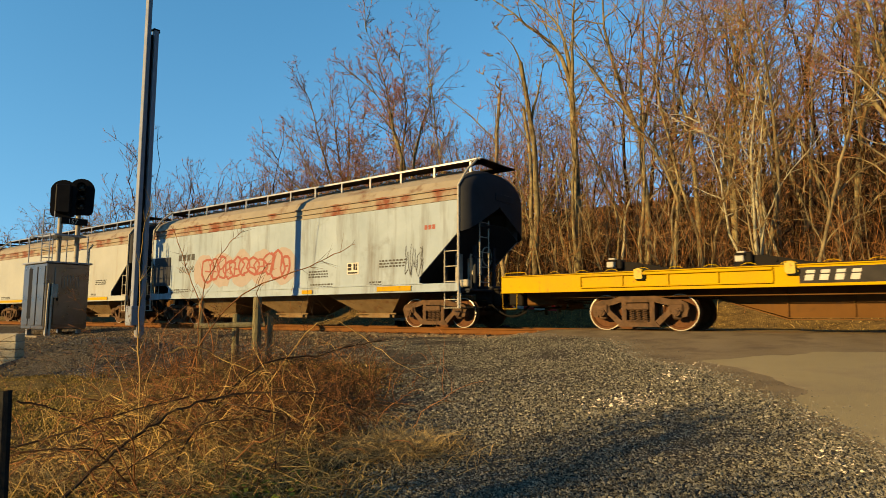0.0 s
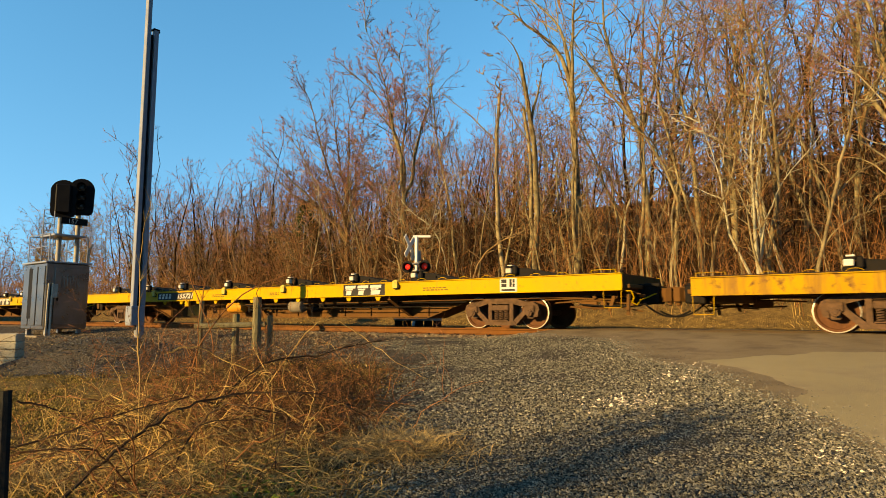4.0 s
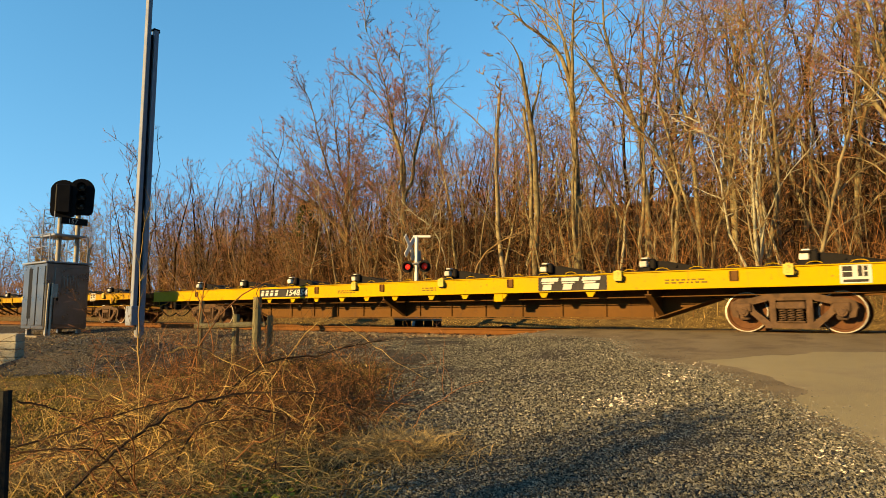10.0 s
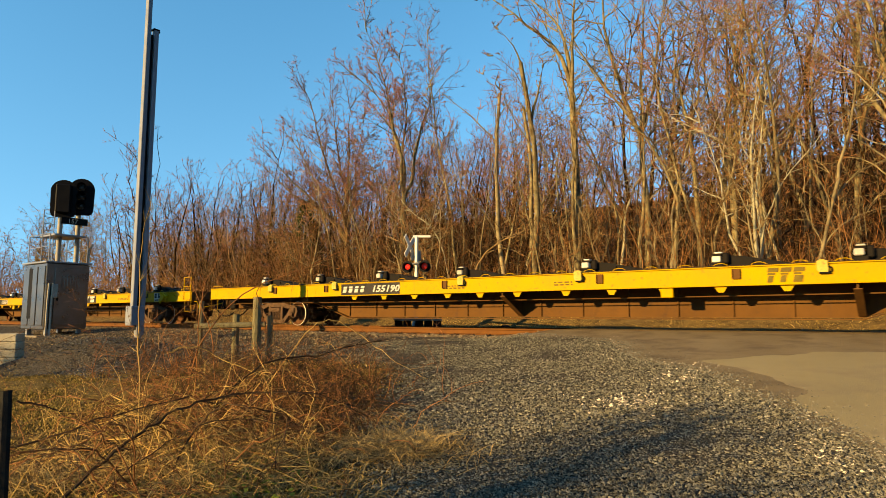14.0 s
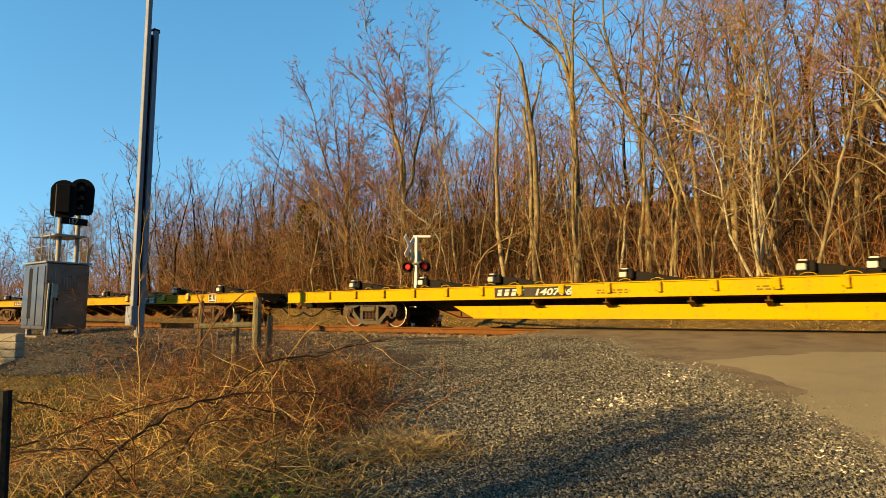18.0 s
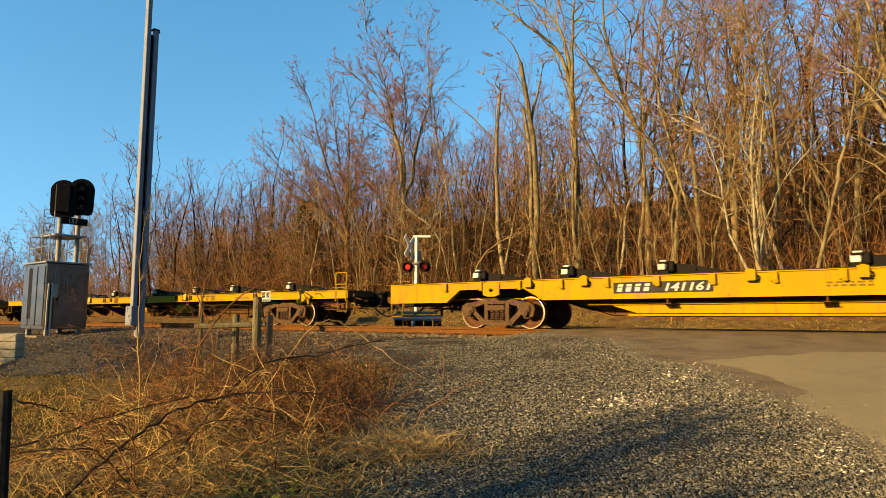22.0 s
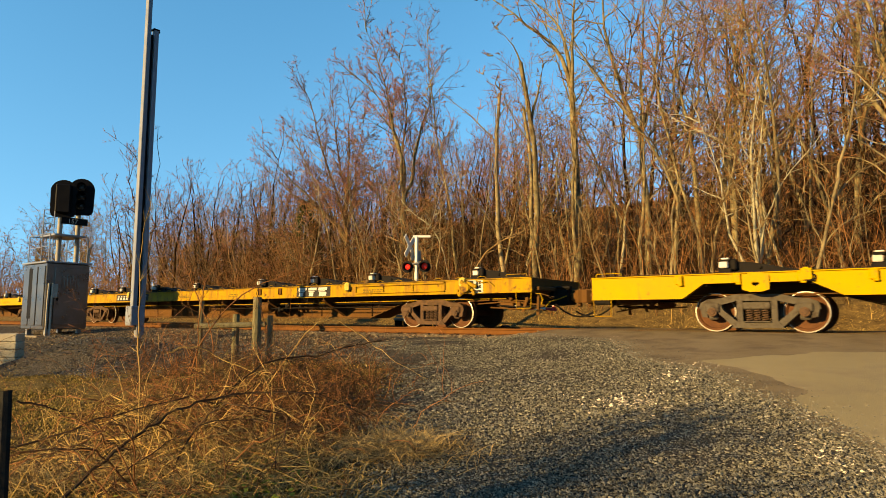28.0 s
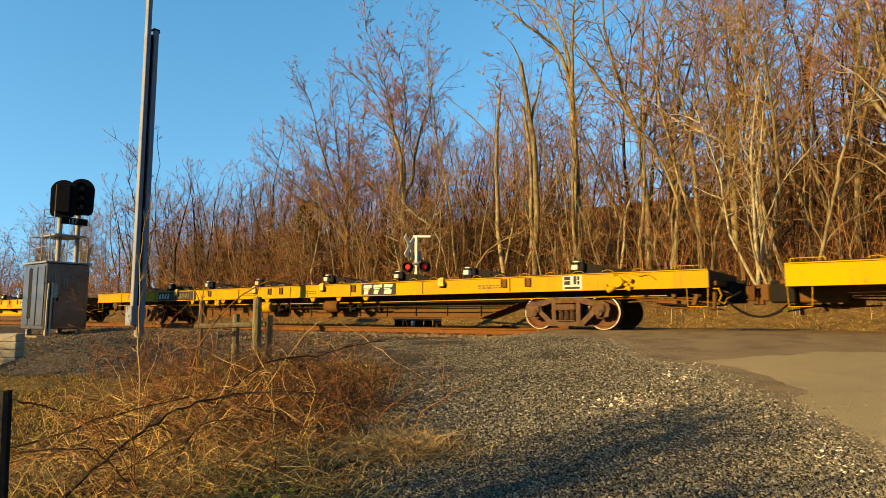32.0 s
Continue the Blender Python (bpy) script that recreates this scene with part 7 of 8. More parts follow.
for kind, x, y, h, rz in (
    ("oak", -23.9, 13.0, 17.1, 0), ("fan", -30.6, 15.0, 14.6, 0), ("slim", -20.2, 14.0, 17.2, 0), ("broken", -12.2, 11.5, 17.6, 0), ("vase", -9.4, 13.9, 16.4, 0), ("snag", -13.8, 10.9, 12.0, 0), ("snag_two", -15.4, 10.8, 11.0, 0), ("snag_two", -15.0, 12.2, 10.2, 140), ("pale", -4.15, 9.6, 8.8, 0), ("bent", -2.4, 9.3, 9.2, 0),
    ("tall_two", -15.2, 13.6, 12.6, 20), ("slim_two", -11.2, 14.0, 14.5, 60), ("tall_three", -7.2, 14.4, 18.0, 200),
    ("tall_two", -0.2, 13.0, 18.5, 300), ("slim_two", -3.6, 13.0, 14.0, 190), ("tall_three", -7.5, 20.0, 19.0, 10), ("slim", -18.6, 18.0, 12.0, 100), ("tall", -11.5, 18.0, 15.5, 20),
    ("tall_two", -2.7, 16.0, 18.5, 70), ("forked", -1.6, 18.5, 19.0, 220), ("slim_two", -22.5, 12.0, 8.0, 0), ("slim", -27.0, 15.0, 9.0, 300),
    ("tall_three", 4.5, 12.0, 18.0, 20), ("tall", 8.5, 15.0, 19.0, 90), ("tall_three", -5.8, 15.0, 17.5, 140), ("tall_two", -10.4, 16.5, 14.5, 260), ("slim", -17.2, 16.5, 10.5, 330), ("tall_two", -14.2, 20.0, 11.0, 30),
    ("slim", -6.6, 12.0, 13.0, 75), ("slim_two", -19.0, 11.5, 8.6, 210), ("slim", -13.2, 10.6, 9.5, 15), ("tall_two", -26.2, 18.5, 9.5, 110), ("tall", 1.8, 19.0, 18.0, 185), ("tall", -4.4, 18.0, 18.5, 40), ("forked", 1.0, 14.5, 17.0, 110),
    ("forked", -9.6, 22.0, 15.0, 70), ("bushy", -35.0, 14.5, 8.4, 20), ("bushy_two", -38.5, 17.0, 9.0, 120), ("bushy", -42.0, 20.5, 9.2, 280), ("bushy_two", -46.5, 21.0, 9.0, 10), ("crooked_three", -33.0, 12.5, 7.5, 40),
    ("bushy", -50.0, 22.5, 10.0, 75), ("bushy_two", -56.0, 25.0, 9.2, 90), ("bushy", -61.0, 25.5, 9.2, 150), ("forked", -66.0, 29.0, 10.0, 230), ("bushy", -70.0, 31.0, 10.0, 190), ("bushy_two", -77.0, 31.0, 10.6, 310),
    ("bushy", -85.0, 34.0, 13.5, 0), ("forked", -91.0, 33.0, 15.0, 65), ("forked", -100.0, 36.0, 17.0, 50), ("bushy_two", -107.0, 34.0, 15.5, 250), ("forked", -118.0, 37.0, 18.5, 100), ("bushy", -128.0, 36.0, 17.5, 10), ("forked", -112.0, 32.0, 16.0, 300), ("bushy_two", -122.0, 30.0, 16.0, 60), ("forked", -133.0, 33.0, 18.0, 20), ("forked", -140.0, 38.0, 18.0, 130), ("bushy", -150.0, 34.0, 17.0, 200),
):
    plant(kind, x, y, h, rz)

# straight stems of middling size all along the edge
rng = random.Random(87)
for i in range(24):
    x = -27.0 + 1.22 * i + rng.uniform(-0.4, 0.4)
    plant(("stem", "stem_two", "slim")[i % 3], x, rng.uniform(10.0, 15.0), rng.uniform(8.0, 10.5) if x < -10 else rng.uniform(11.0, 15.0), rng.uniform(0, 360))

# thin crooked young trees in front of the dark wood
rng = random.Random(88)
for i in range(15):
    plant(("crooked", "crooked_three", "crooked_two")[i % 3], -27.5 + 2.0 * i + rng.uniform(-0.4, 0.4), rng.uniform(8.8, 12.4), rng.uniform(3.8, 7.0), rng.uniform(0, 360), "young_tree")

# a dark evergreen among them
fir = thing("evergreen_tree", None, (-36.6, 16.5, 0.8), "small dark green evergreen among bare trees", "tree")
part("trunk", Form().tube([(0, 0, -0.2), (0, 0, 8.2)], 0.15, 8, 0.02).mesh("trunk", bark_shaded), fir)
f = Form()
rng = random.Random(31)
for k in range(2600):
    z = 1.0 + 7.4 * rng.random() ** 1.3
    reach = 2.3 * (1 - z / 8.8) + 0.2
    a, q = rng.uniform(0, 6.283), reach * rng.uniform(0.25, 1.0)
    cone(f, Vector((q * math.cos(a), q * math.sin(a), z - 0.15 * q)), Vector((math.cos(a), math.sin(a), -0.25 + rng.uniform(-0.2, 0.4))).normalized(), rng.uniform(0.3, 0.6), 0.05)
part("crown", fast_mesh(f, "crown", needle), fir, label="dark green needled crown")


# the wood behind: many plainer trees in one object
def far_wood(name, spots, seeds, mat_w, mat_f, label):
    bases = []
    for s in seeds:
        w, fi = wild_tree(s, 15, 0.20, dict(gap=(1.5, 1.0, 0.85), tip=0.027, thin=(0.05, 0.036, 0.03), reach=0.26, bare=0.22, wild=1.4, plain=True, sides=(4, 3, 3, 3), segs=(6, 3, 2, 2), rise=(0.04, 0.08, 0.04, 0.0)))
        bases.append((np.array(w.v), w.f, np.array(fi.v), fi.f))
    rng = random.Random(77)
    for which, mat in ((0, mat_w), (2, mat_f)):
        rng.seed(77)
        vs, f3, o = [], [], 0
        tri = [np.array([q for q in b[which + 1] if len(q) == 3], dtype=np.int64).reshape(-1, 3) for b in bases]
        quad = [np.array([q for q in b[which + 1] if len(q) == 4], dtype=np.int64).reshape(-1, 4) for b in bases]
        for x, y, h in spots:
            i, a, s = rng.randrange(len(bases)), rng.uniform(0, 6.28), h / 15
            v = bases[i][which]
            c, sn = math.cos(a) * s, math.sin(a) * s
            vs.append(np.stack([v[:, 0] * c - v[:, 1] * sn + x, v[:, 0] * sn + v[:, 1] * c + y, v[:, 2] * s + ground_z(x, y)], 1))
            f3.append(tri[i] + o)
            q = quad[i] + o
            f3 += [q[:, [0, 1, 2]], q[:, [0, 2, 3]]]
            o += len(v)
        me = raw_mesh(name, np.concatenate(vs), np.concatenate(f3), mat, smooth=True)
        tagged(new(name if which == 0 else name + "_twigs", me), label, "woods", kind="stuff")


spots = []
rng = random.Random(5)
for i in range(120):
    x = rng.uniform(-62, 16)
    y = 14 + 44 * rng.random() ** 1.3
    spots.append((x, y, rng.uniform(9, 14.5) if x > -9.5 else rng.uniform(8, 11) if x > -34 else rng.uniform(8, 12.5)))
for i in range(55):
    t = i / 54
    x = -50 - 190 * t
    spots.append((x + rng.uniform(-5, 5), 26 + 16 * min(1.0, t * 2) + rng.uniform(0, 26), rng.uniform(10, 15)))
for i in range(60):
    spots.append((rng.uniform(-60, 34), rng.uniform(30, 66), rng.uniform(8, 12)))
for i in range(80):
    spots.append((rng.uniform(-14, 34), rng.uniform(18, 60), rng.uniform(12, 18)))
for i in range(150):
    d, a = rng.uniform(46, 92), rng.uniform(-0.50, 0.20)
    spots.append((d * (-0.593 + 0.805 * a), -15.3 + d * (0.805 + 0.593 * a), rng.uniform(8.5, 11.5)))
for i in range(110):
    spots.append((rng.uniform(-34, 42), rng.uniform(52, 84), rng.uniform(9, 13)))
# unseen trees added to the right, to darken what the cabinet reflects
for i in range(70):
    spots.append((rng.uniform(36, 130), rng.uniform(11, 44), rng.uniform(12, 17)))
far_wood("background_wood", spots, (41, 42, 43, 44, 45, 46), bark_shaded, twig_far, "dense bare brown winter woods behind the track")


def whips(name, count, area, tall, r, mat, label, seed, lean=0.12, twigs=6):
    """Thin upright shoots with side twigs, in one object."""
    rng = random.Random(seed)
    f = Form()
    for _ in range(count):
        x, y = area(rng)
        z = ground_z(x, y)
        h = tall * rng.uniform(0.4, 1.15)
        d = Vector((rng.gauss(0, lean), rng.gauss(0, lean), 1)).normalized()
        pts = [Vector((x, y, z - 0.05))]
        dd = d.copy()
        for k in range(4):
            dd = (dd + Vector((rng.gauss(0, 0.17), rng.gauss(0, 0.17), 0.02))).normalized()
            pts.append(pts[-1] + dd * h / 4)
        f.tube(pts, r * rng.uniform(0.6, 1.3), 3, r * 0.25, caps=False)
        for k in range(twigs):
            t = rng.uniform(0.25, 0.98) * 4
            i = min(3, int(t))
            cone(f, pts[i].lerp(pts[i + 1], t - i), spin(rng, dd, rng.uniform(0.6, 1.35)), h * rng.uniform(0.10, 0.28), r * 0.45)
    return tagged(new(name, fast_mesh(f, name, mat)), label, "undergrowth", kind="stuff")


whips("woodland_saplings", 380, lambda g: (g.uniform(-60, 12), g.uniform(9.5, 26)), 7.0, 0.035, bark_grey, "thin bare saplings crowding the wood's edge", 51, twigs=10)
whips("woodland_saplings_shaded", 1500, lambda g: (g.uniform(-75, 30), g.uniform(16, 66)), 7.0, 0.045, twig_brown, "thin brown saplings deeper in the wood", 52, 0.2, twigs=12)
whips("thicket", 1500, lambda g: (g.uniform(-62, 12), 7.5 + abs(g.gauss(0, 3.0))), 2.6, 0.013, twig_brown, "tangled brown thicket below the trees", 53, 0.35, 6)
whips("thicket_along_track", 900, lambda g: (g.uniform(-150, -45), 9 + abs(g.gauss(0, 9.0))), 5.0, 0.03, twig_brown, "brown brush along the far track side", 54, 0.25, 8)


def scrub(name, count, area, tall, r, mat, label, seed):
    """Crooked young growth: kinked stems with kinked side limbs, in one object."""
    rng = random.Random(seed)
    f = Form()

    def limb(p, d, ln, r0, n, bend):
        pts = [p]
        for k in range(n):
            d = (d + Vector((rng.gauss(0, bend), rng.gauss(0, bend), rng.gauss(0.05, bend * 0.7)))).normalized()
            p = p + d * ln / n
            pts.append(p)
        f.tube(pts, r0, 3, r0 * 0.3, caps=False)
        return pts, d

    for _ in range(count):
        x, y = area(rng)
        h = tall * rng.uniform(0.35, 1.2)
        rr = r * rng.uniform(0.6, 1.5) * (0.6 + 0.4 * h / tall)
        pts, d = limb(Vector((x, y, ground_z(x, y) - 0.1)), Vector((rng.gauss(0, 0.2), rng.gauss(0, 0.2), 1)).normalized(), h, rr, 6, 0.20)
        for k in range(6):
            i = rng.randrange(1, 6)
            side, sd = limb(pts[i], spin(rng, d, rng.uniform(0.5, 1.3)), h * rng.uniform(0.18, 0.45), rr * 0.5, 4, 0.34)
            for q in range(2):
                cone(f, side[rng.randrange(1, 4)], spin(rng, sd, rng.uniform(0.4, 1.1)), h * rng.uniform(0.08, 0.2), rr * 0.3)
    return tagged(new(name, fast_mesh(f, name, mat)), label, "undergrowth", kind="stuff")


scrub("crooked_scrub", 330, lambda g: (g.uniform(-48, 9), 8.6 + abs(g.gauss(0, 3.2))), 4.6, 0.022, twig_brown, "crooked sunlit young growth at the wood's edge", 57)
scrub("crooked_scrub_deep", 1000, lambda g: (g.uniform(-50, 12), g.uniform(12, 24)), 5.5, 0.034, bark_shaded, "crooked brown young growth under the trees", 58)

scrub("crooked_scrub_far", 220, lambda g: (g.uniform(-62, -20), g.uniform(9, 17)), 6.0, 0.03, twig_tan, "crooked tan young trees along the wood's edge", 59)

rng = random.Random(12)
for i in range(11):
    c, q = rng.uniform(1.8, 2.6), rng.uniform(-19.4, -17.6)
    plant(("forked", "slim", "crooked_three", "bushy_two", "pale")[i % 5], 0.93 * c + 0.37 * q, 0.93 * q - 0.37 * c, rng.uniform(2.6, 3.3), rng.uniform(0, 360), "roadside_sapling")
# three bushes added out of view, only to throw shade on the stone mound
for kind, x, y, h, rz in (("bushy", -19.0, -16.3, 3.0, 200), ("bushy_two", -17.2, -17.0, 3.0, 300), ("bushy", -18.2, -17.0, 3.1, 260)):
    plant(kind, x, y, h, rz, "roadside_sapling")


# ---- loose stone, grass and brush near the camera ----
def stones(name, spots, mat, label):
    """Crushed stone: each a squashed, skewed octahedron; spots are rows of x, y, size."""
    rs = np.random.RandomState(9)
    n = len(spots)
    spots = np.asarray(spots)
    base = np.array([(1, 0, 0), (-1, 0, 0), (0, 1, 0), (0, -1, 0), (0, 0, 1), (0, 0, -1)], dtype=float)
    faces = np.array([(0, 2, 4), (2, 1, 4), (1, 3, 4), (3, 0, 4), (0, 3, 5)])
    v = base[None] * rs.uniform(0.65, 1.25, (n, 6, 1)) + rs.normal(0, 0.22, (n, 6, 3))
    a = rs.uniform(0, 6.28, n)
    c, s = np.cos(a)[:, None], np.sin(a)[:, None]
    x, y, z = v[..., 0] * 1.2, v[..., 1] * 0.85, v[..., 2] * 0.7
    tilt = rs.normal(0, 0.5, n)[:, None]
    y, z = y * np.cos(tilt) - z * np.sin(tilt), y * np.sin(tilt) + z * np.cos(tilt)
    r = (spots[:, 2] / 1.8)[:, None]
    gz = np.array([ground_z(p[0], p[1]) for p in spots])[:, None]
    out = np.stack([(x * c - y * s) * r + spots[:, :1], (x * s + y * c) * r + spots[:, 1:2], z * r + gz + r * rs.uniform(-0.1, 0.8, (n, 1))], 2)
    f = (faces[None] + (np.arange(n) * 6)[:, None, None]).reshape(-1, 3)
    return tagged(new(name, raw_mesh(name, out.reshape(-1, 3), f, mat)), label, "gravel", kind="stuff")


def road_side(x, y):
    """Positive on the gravel, negative out on the asphalt."""
    edge = [(-7.1, -1.7), (-6.3, -2.4), (-5.45, -2.7), (-4.67, -3.14), (-3.95, -4.5), (-3.27, -5.37), (-2.6, -5.75), (-1.95, -6.4), (-1.7, -7.2), (-1.1, -7.8), (-0.75, -8.45), (-0.4, -8.95), (-0.1, -9.6), (1.5, -11.5)]
    for (ax, ay), (bx, by) in zip(edge, edge[1:]):
        if by <= y <= ay:
            return ax + (bx - ax) * (ay - y) / (ay - by) - x
    return 9.0 if y < -11.5 else -7.1 - x


rng = random.Random(14)
rows, pale, mixed = [], [], []
while len(rows) < 120000:
    d = 2.6 + 12.5 * rng.random() ** 1.35
    a = rng.uniform(-0.45, 0.80)
    fx, fy = -0.5934 + 0.8049 * a, 0.8049 + 0.5934 * a
    x, y = d * fx, -15.3 + d * fy
    side = road_side(x, y)
    if y > -2.0 or side < -0.1 + rng.gauss(0, 0.12) or (x + 0.77 * y < -12.5 + rng.gauss(0, 0.22) and y < -7.0 + rng.gauss(0, 0.3)):
        continue
    rows.append((x, y, (0.0115 + 0.017 * rng.random() ** 1.6) * (1 if d < 6 else 1.3)))
    if side < 1.1 and rng.random() < 0.03 * (1.2 - side):
        pale.append((x + rng.gauss(0, 0.1), y + rng.gauss(0, 0.1), rng.uniform(0.012, 0.034)))
for _ in range(230):
    pale.append((rng.gauss(-2.5, 0.26), rng.gauss(-8.3, 0.26), rng.uniform(0.012, 0.045)))
for _ in range(90):
    pale.append((rng.gauss(-2.45, 0.16), rng.gauss(-6.5, 0.5), rng.uniform(0.014, 0.05)))
for _ in range(70):
    pale.append((rng.gauss(-0.55, 0.16), rng.gauss(-9.6, 0.2), rng.uniform(0.012, 0.035)))
grit = 0
while grit < 3600:
    x, y = rng.uniform(-6.5, 1.2), rng.uniform(-11.4, -2.2)
    side = road_side(x, y)
    if -1.3 < side < 0 and rng.random() < (1 + side / 1.3) ** 2.2:
        rows.append((x, y, rng.uniform(0.01, 0.024)))
        grit += 1
for _ in range(9000):
    mixed.append((rng.uniform(-34, -7.3), -2.7 + abs(rng.gauss(0, 0.55)), rng.uniform(0.035, 0.075)))
for _ in range(9000):
    mixed.append((rng.uniform(-30, -10), rng.uniform(-7.2, -2.4), rng.uniform(0.03, 0.07)))
mound = [(rng.uniform(-28, -10.5), rng.uniform(-10.0, -5.2), rng.uniform(0.025, 0.06)) for _ in range(14000)]
stones("crushed_stone", rows, stone_grey, "loose grey crushed stone beside the road")
stones("mound_stone", mound, stone_dark, "dark grey stone heaped beside the signal cabinet")
stones("pale_chips", pale, stone_pale, "pale limestone chips strewn along the road edge")
stones("track_ballast", mixed, stone_tan, "tan ballast shoulder of the track")


def blades(name, count, area, height, mat, label, seed, width=0.006, flat=0.35):
    """Grass blades: each a bent strip of three triangles."""
    rs = random.Random(seed)
    v, f = [], []
    for _ in range(count):
        x, y = area(rs)
        z = ground_z(x, y) - 0.01
        h = height * rs.uniform(0.45, 1.2)
        a = rs.uniform(0, 6.283)
        lx, ly = rs.gauss(0, flat) * h, rs.gauss(0, flat) * h
        wx, wy = math.cos(a) * width, math.sin(a) * width
        o = len(v)
        v += [(x - wx, y - wy, z), (x + wx, y + wy, z), (x - wx * 0.8 + lx * 0.4, y - wy * 0.8 + ly * 0.4, z + h * 0.62), (x + wx * 0.8 + lx * 0.4, y + wy * 0.8 + ly * 0.4, z + h * 0.62), (x + lx, y + ly, z + h * 0.9)]
        f += [(o, o + 1, o + 3), (o, o + 3, o + 2), (o + 2, o + 3, o + 4)]
    return tagged(new(name, raw_mesh(name, v, f, mat)), label, "grass", kind="stuff")


def lawn(g):
    while True:
        d = 2.5 + 17 * g.random() ** 1.2
        a = g.uniform(-0.85, 0.12)
        x, y = d * (-0.5934 + 0.8049 * a), -15.3 + d * (0.8049 + 0.5934 * a)
        if math.hypot(x + 5.7, y + 11.0) < 2.1 and g.random() < 0.8:
            continue
        if x + 0.77 * y < -12.55 + g.gauss(0, 0.25) and y < (-7.0 if x > -11 else -9.7) + g.gauss(0, 0.25):
            return x, y


blades("winter_grass", 38000, lawn, 0.040, dry_grass, "short dry straw-coloured winter grass", 61, 0.007, 0.5)
blades("winter_grass_olive", 38000, lawn, 0.038, green_grass, "short olive winter grass", 62, 0.007, 0.5)
blades("far_bank_grass", 30000, lambda g: (g.uniform(-45, 12), 6.0 + abs(g.gauss(0, 2.4))), 0.055, dry_grass, "dry tan grass bank beyond the track", 63, 0.012, 1.6)
blades("far_bank_litter", 9000, lambda g: (g.uniform(-30, 8), g.uniform(2.6, 7.0)), 0.14, cane_tan, "tangled dead stalks and leaves on the bank", 90, 0.010, 2.0)
blades("far_bank_stalks", 260, lambda g: (g.uniform(-40, 12), 7.0 + abs(g.gauss(0, 1.5))), 0.7, dry_grass, "tall dry weed stalks beyond the track", 64, 0.008, 0.12)


def tuft(x, y, r, count, height, seed, mat, label):
    return blades("grass_tuft", count, lambda g: (x + g.gauss(0, r), y + g.gauss(0, r * 0.6)), height, mat, label, seed, 0.0045, 2.4)


tuft(-3.72, -10.95, 0.32, 1500, 0.13, 65, straw, "flattened tuft of straw-coloured grass on gravel")
tuft(-5.9, -13.0, 0.30, 700, 0.10, 67, straw, "golden dry grass beside the dark post")
tuft(-3.95, -11.35, 0.22, 350, 0.09, 68, straw, "flattened dry grass along the brambles")
tuft(-4.6, -10.2, 0.22, 260, 0.08, 69, straw, "flattened dry grass along the brambles")
tuft(-4.5, -12.35, 0.40, 700, 0.12, 91, straw, "flattened dry grass under the brambles")
tuft(-5.2, -12.3, 0.40, 600, 0.12, 92, straw, "flattened dry grass under the brambles")
tuft(-4.4, -11.7, 0.30, 450, 0.11, 93, straw, "flattened dry grass under the brambles")
tuft(-3.35, -12.05, 0.30, 260, 0.09, 66, straw, "thin dry grass at the gravel's edge")


def bramble(name, x, y, spread, canes, length, mat, label, seed, up=0.9, r=0.0044, twigs=7):
    """A bramble clump: arching canes with short side shoots; canes and shoots are parts."""
    rs = random.Random(seed)
    b = thing(name, None, (x, y, ground_z(x, y)), label, "bush", "bramble tangle at the verge")
    cane, shoot = Form(), Form()
    for _ in range(canes):
        px, py = rs.gauss(0, spread), rs.gauss(0, spread)
        p = Vector((px, py, ground_z(x + px, y + py) - ground_z(x, y) - 0.03))
        a = rs.uniform(0, 6.283)
        out = rs.uniform(0.1, 0.9)
        d = Vector((math.cos(a) * out, math.sin(a) * out, up * rs.uniform(0.5, 1.3))).normalized()
        ln = length * rs.uniform(0.45, 1.25)
        n = 8
        pts, dirs = [p], [d]
        drop = rs.uniform(0.06, 0.22)
        for k in range(n):
            d = (d + Vector((rs.gauss(0, 0.32), rs.gauss(0, 0.32), rs.gauss(-drop, 0.26)))).normalized()
            p = p + d * ln / n
            floor = ground_z(x + p.x, y + p.y) - ground_z(x, y) + 0.02
            if p.z < floor:
                p.z = floor
            pts.append(p.copy())
            dirs.append(d.copy())
        cr = r * rs.uniform(0.6, 1.4)
        cane.tube(pts, cr, 4, cr * 0.35, caps=False)
        for k in range(twigs):
            i = rs.randrange(1, n)
            cone(shoot, pts[i], spin(rs, dirs[i], rs.uniform(0.5, 1.2)), rs.uniform(0.08, 0.32), cr * 0.5)
    tagged(part("cane_tangle", fast_mesh(cane, "cane_tangle", mat), b), kind="stuff")
    tagged(part("twig_tangle", fast_mesh(shoot, "twig_tangle", mat), b), kind="stuff")
    return b


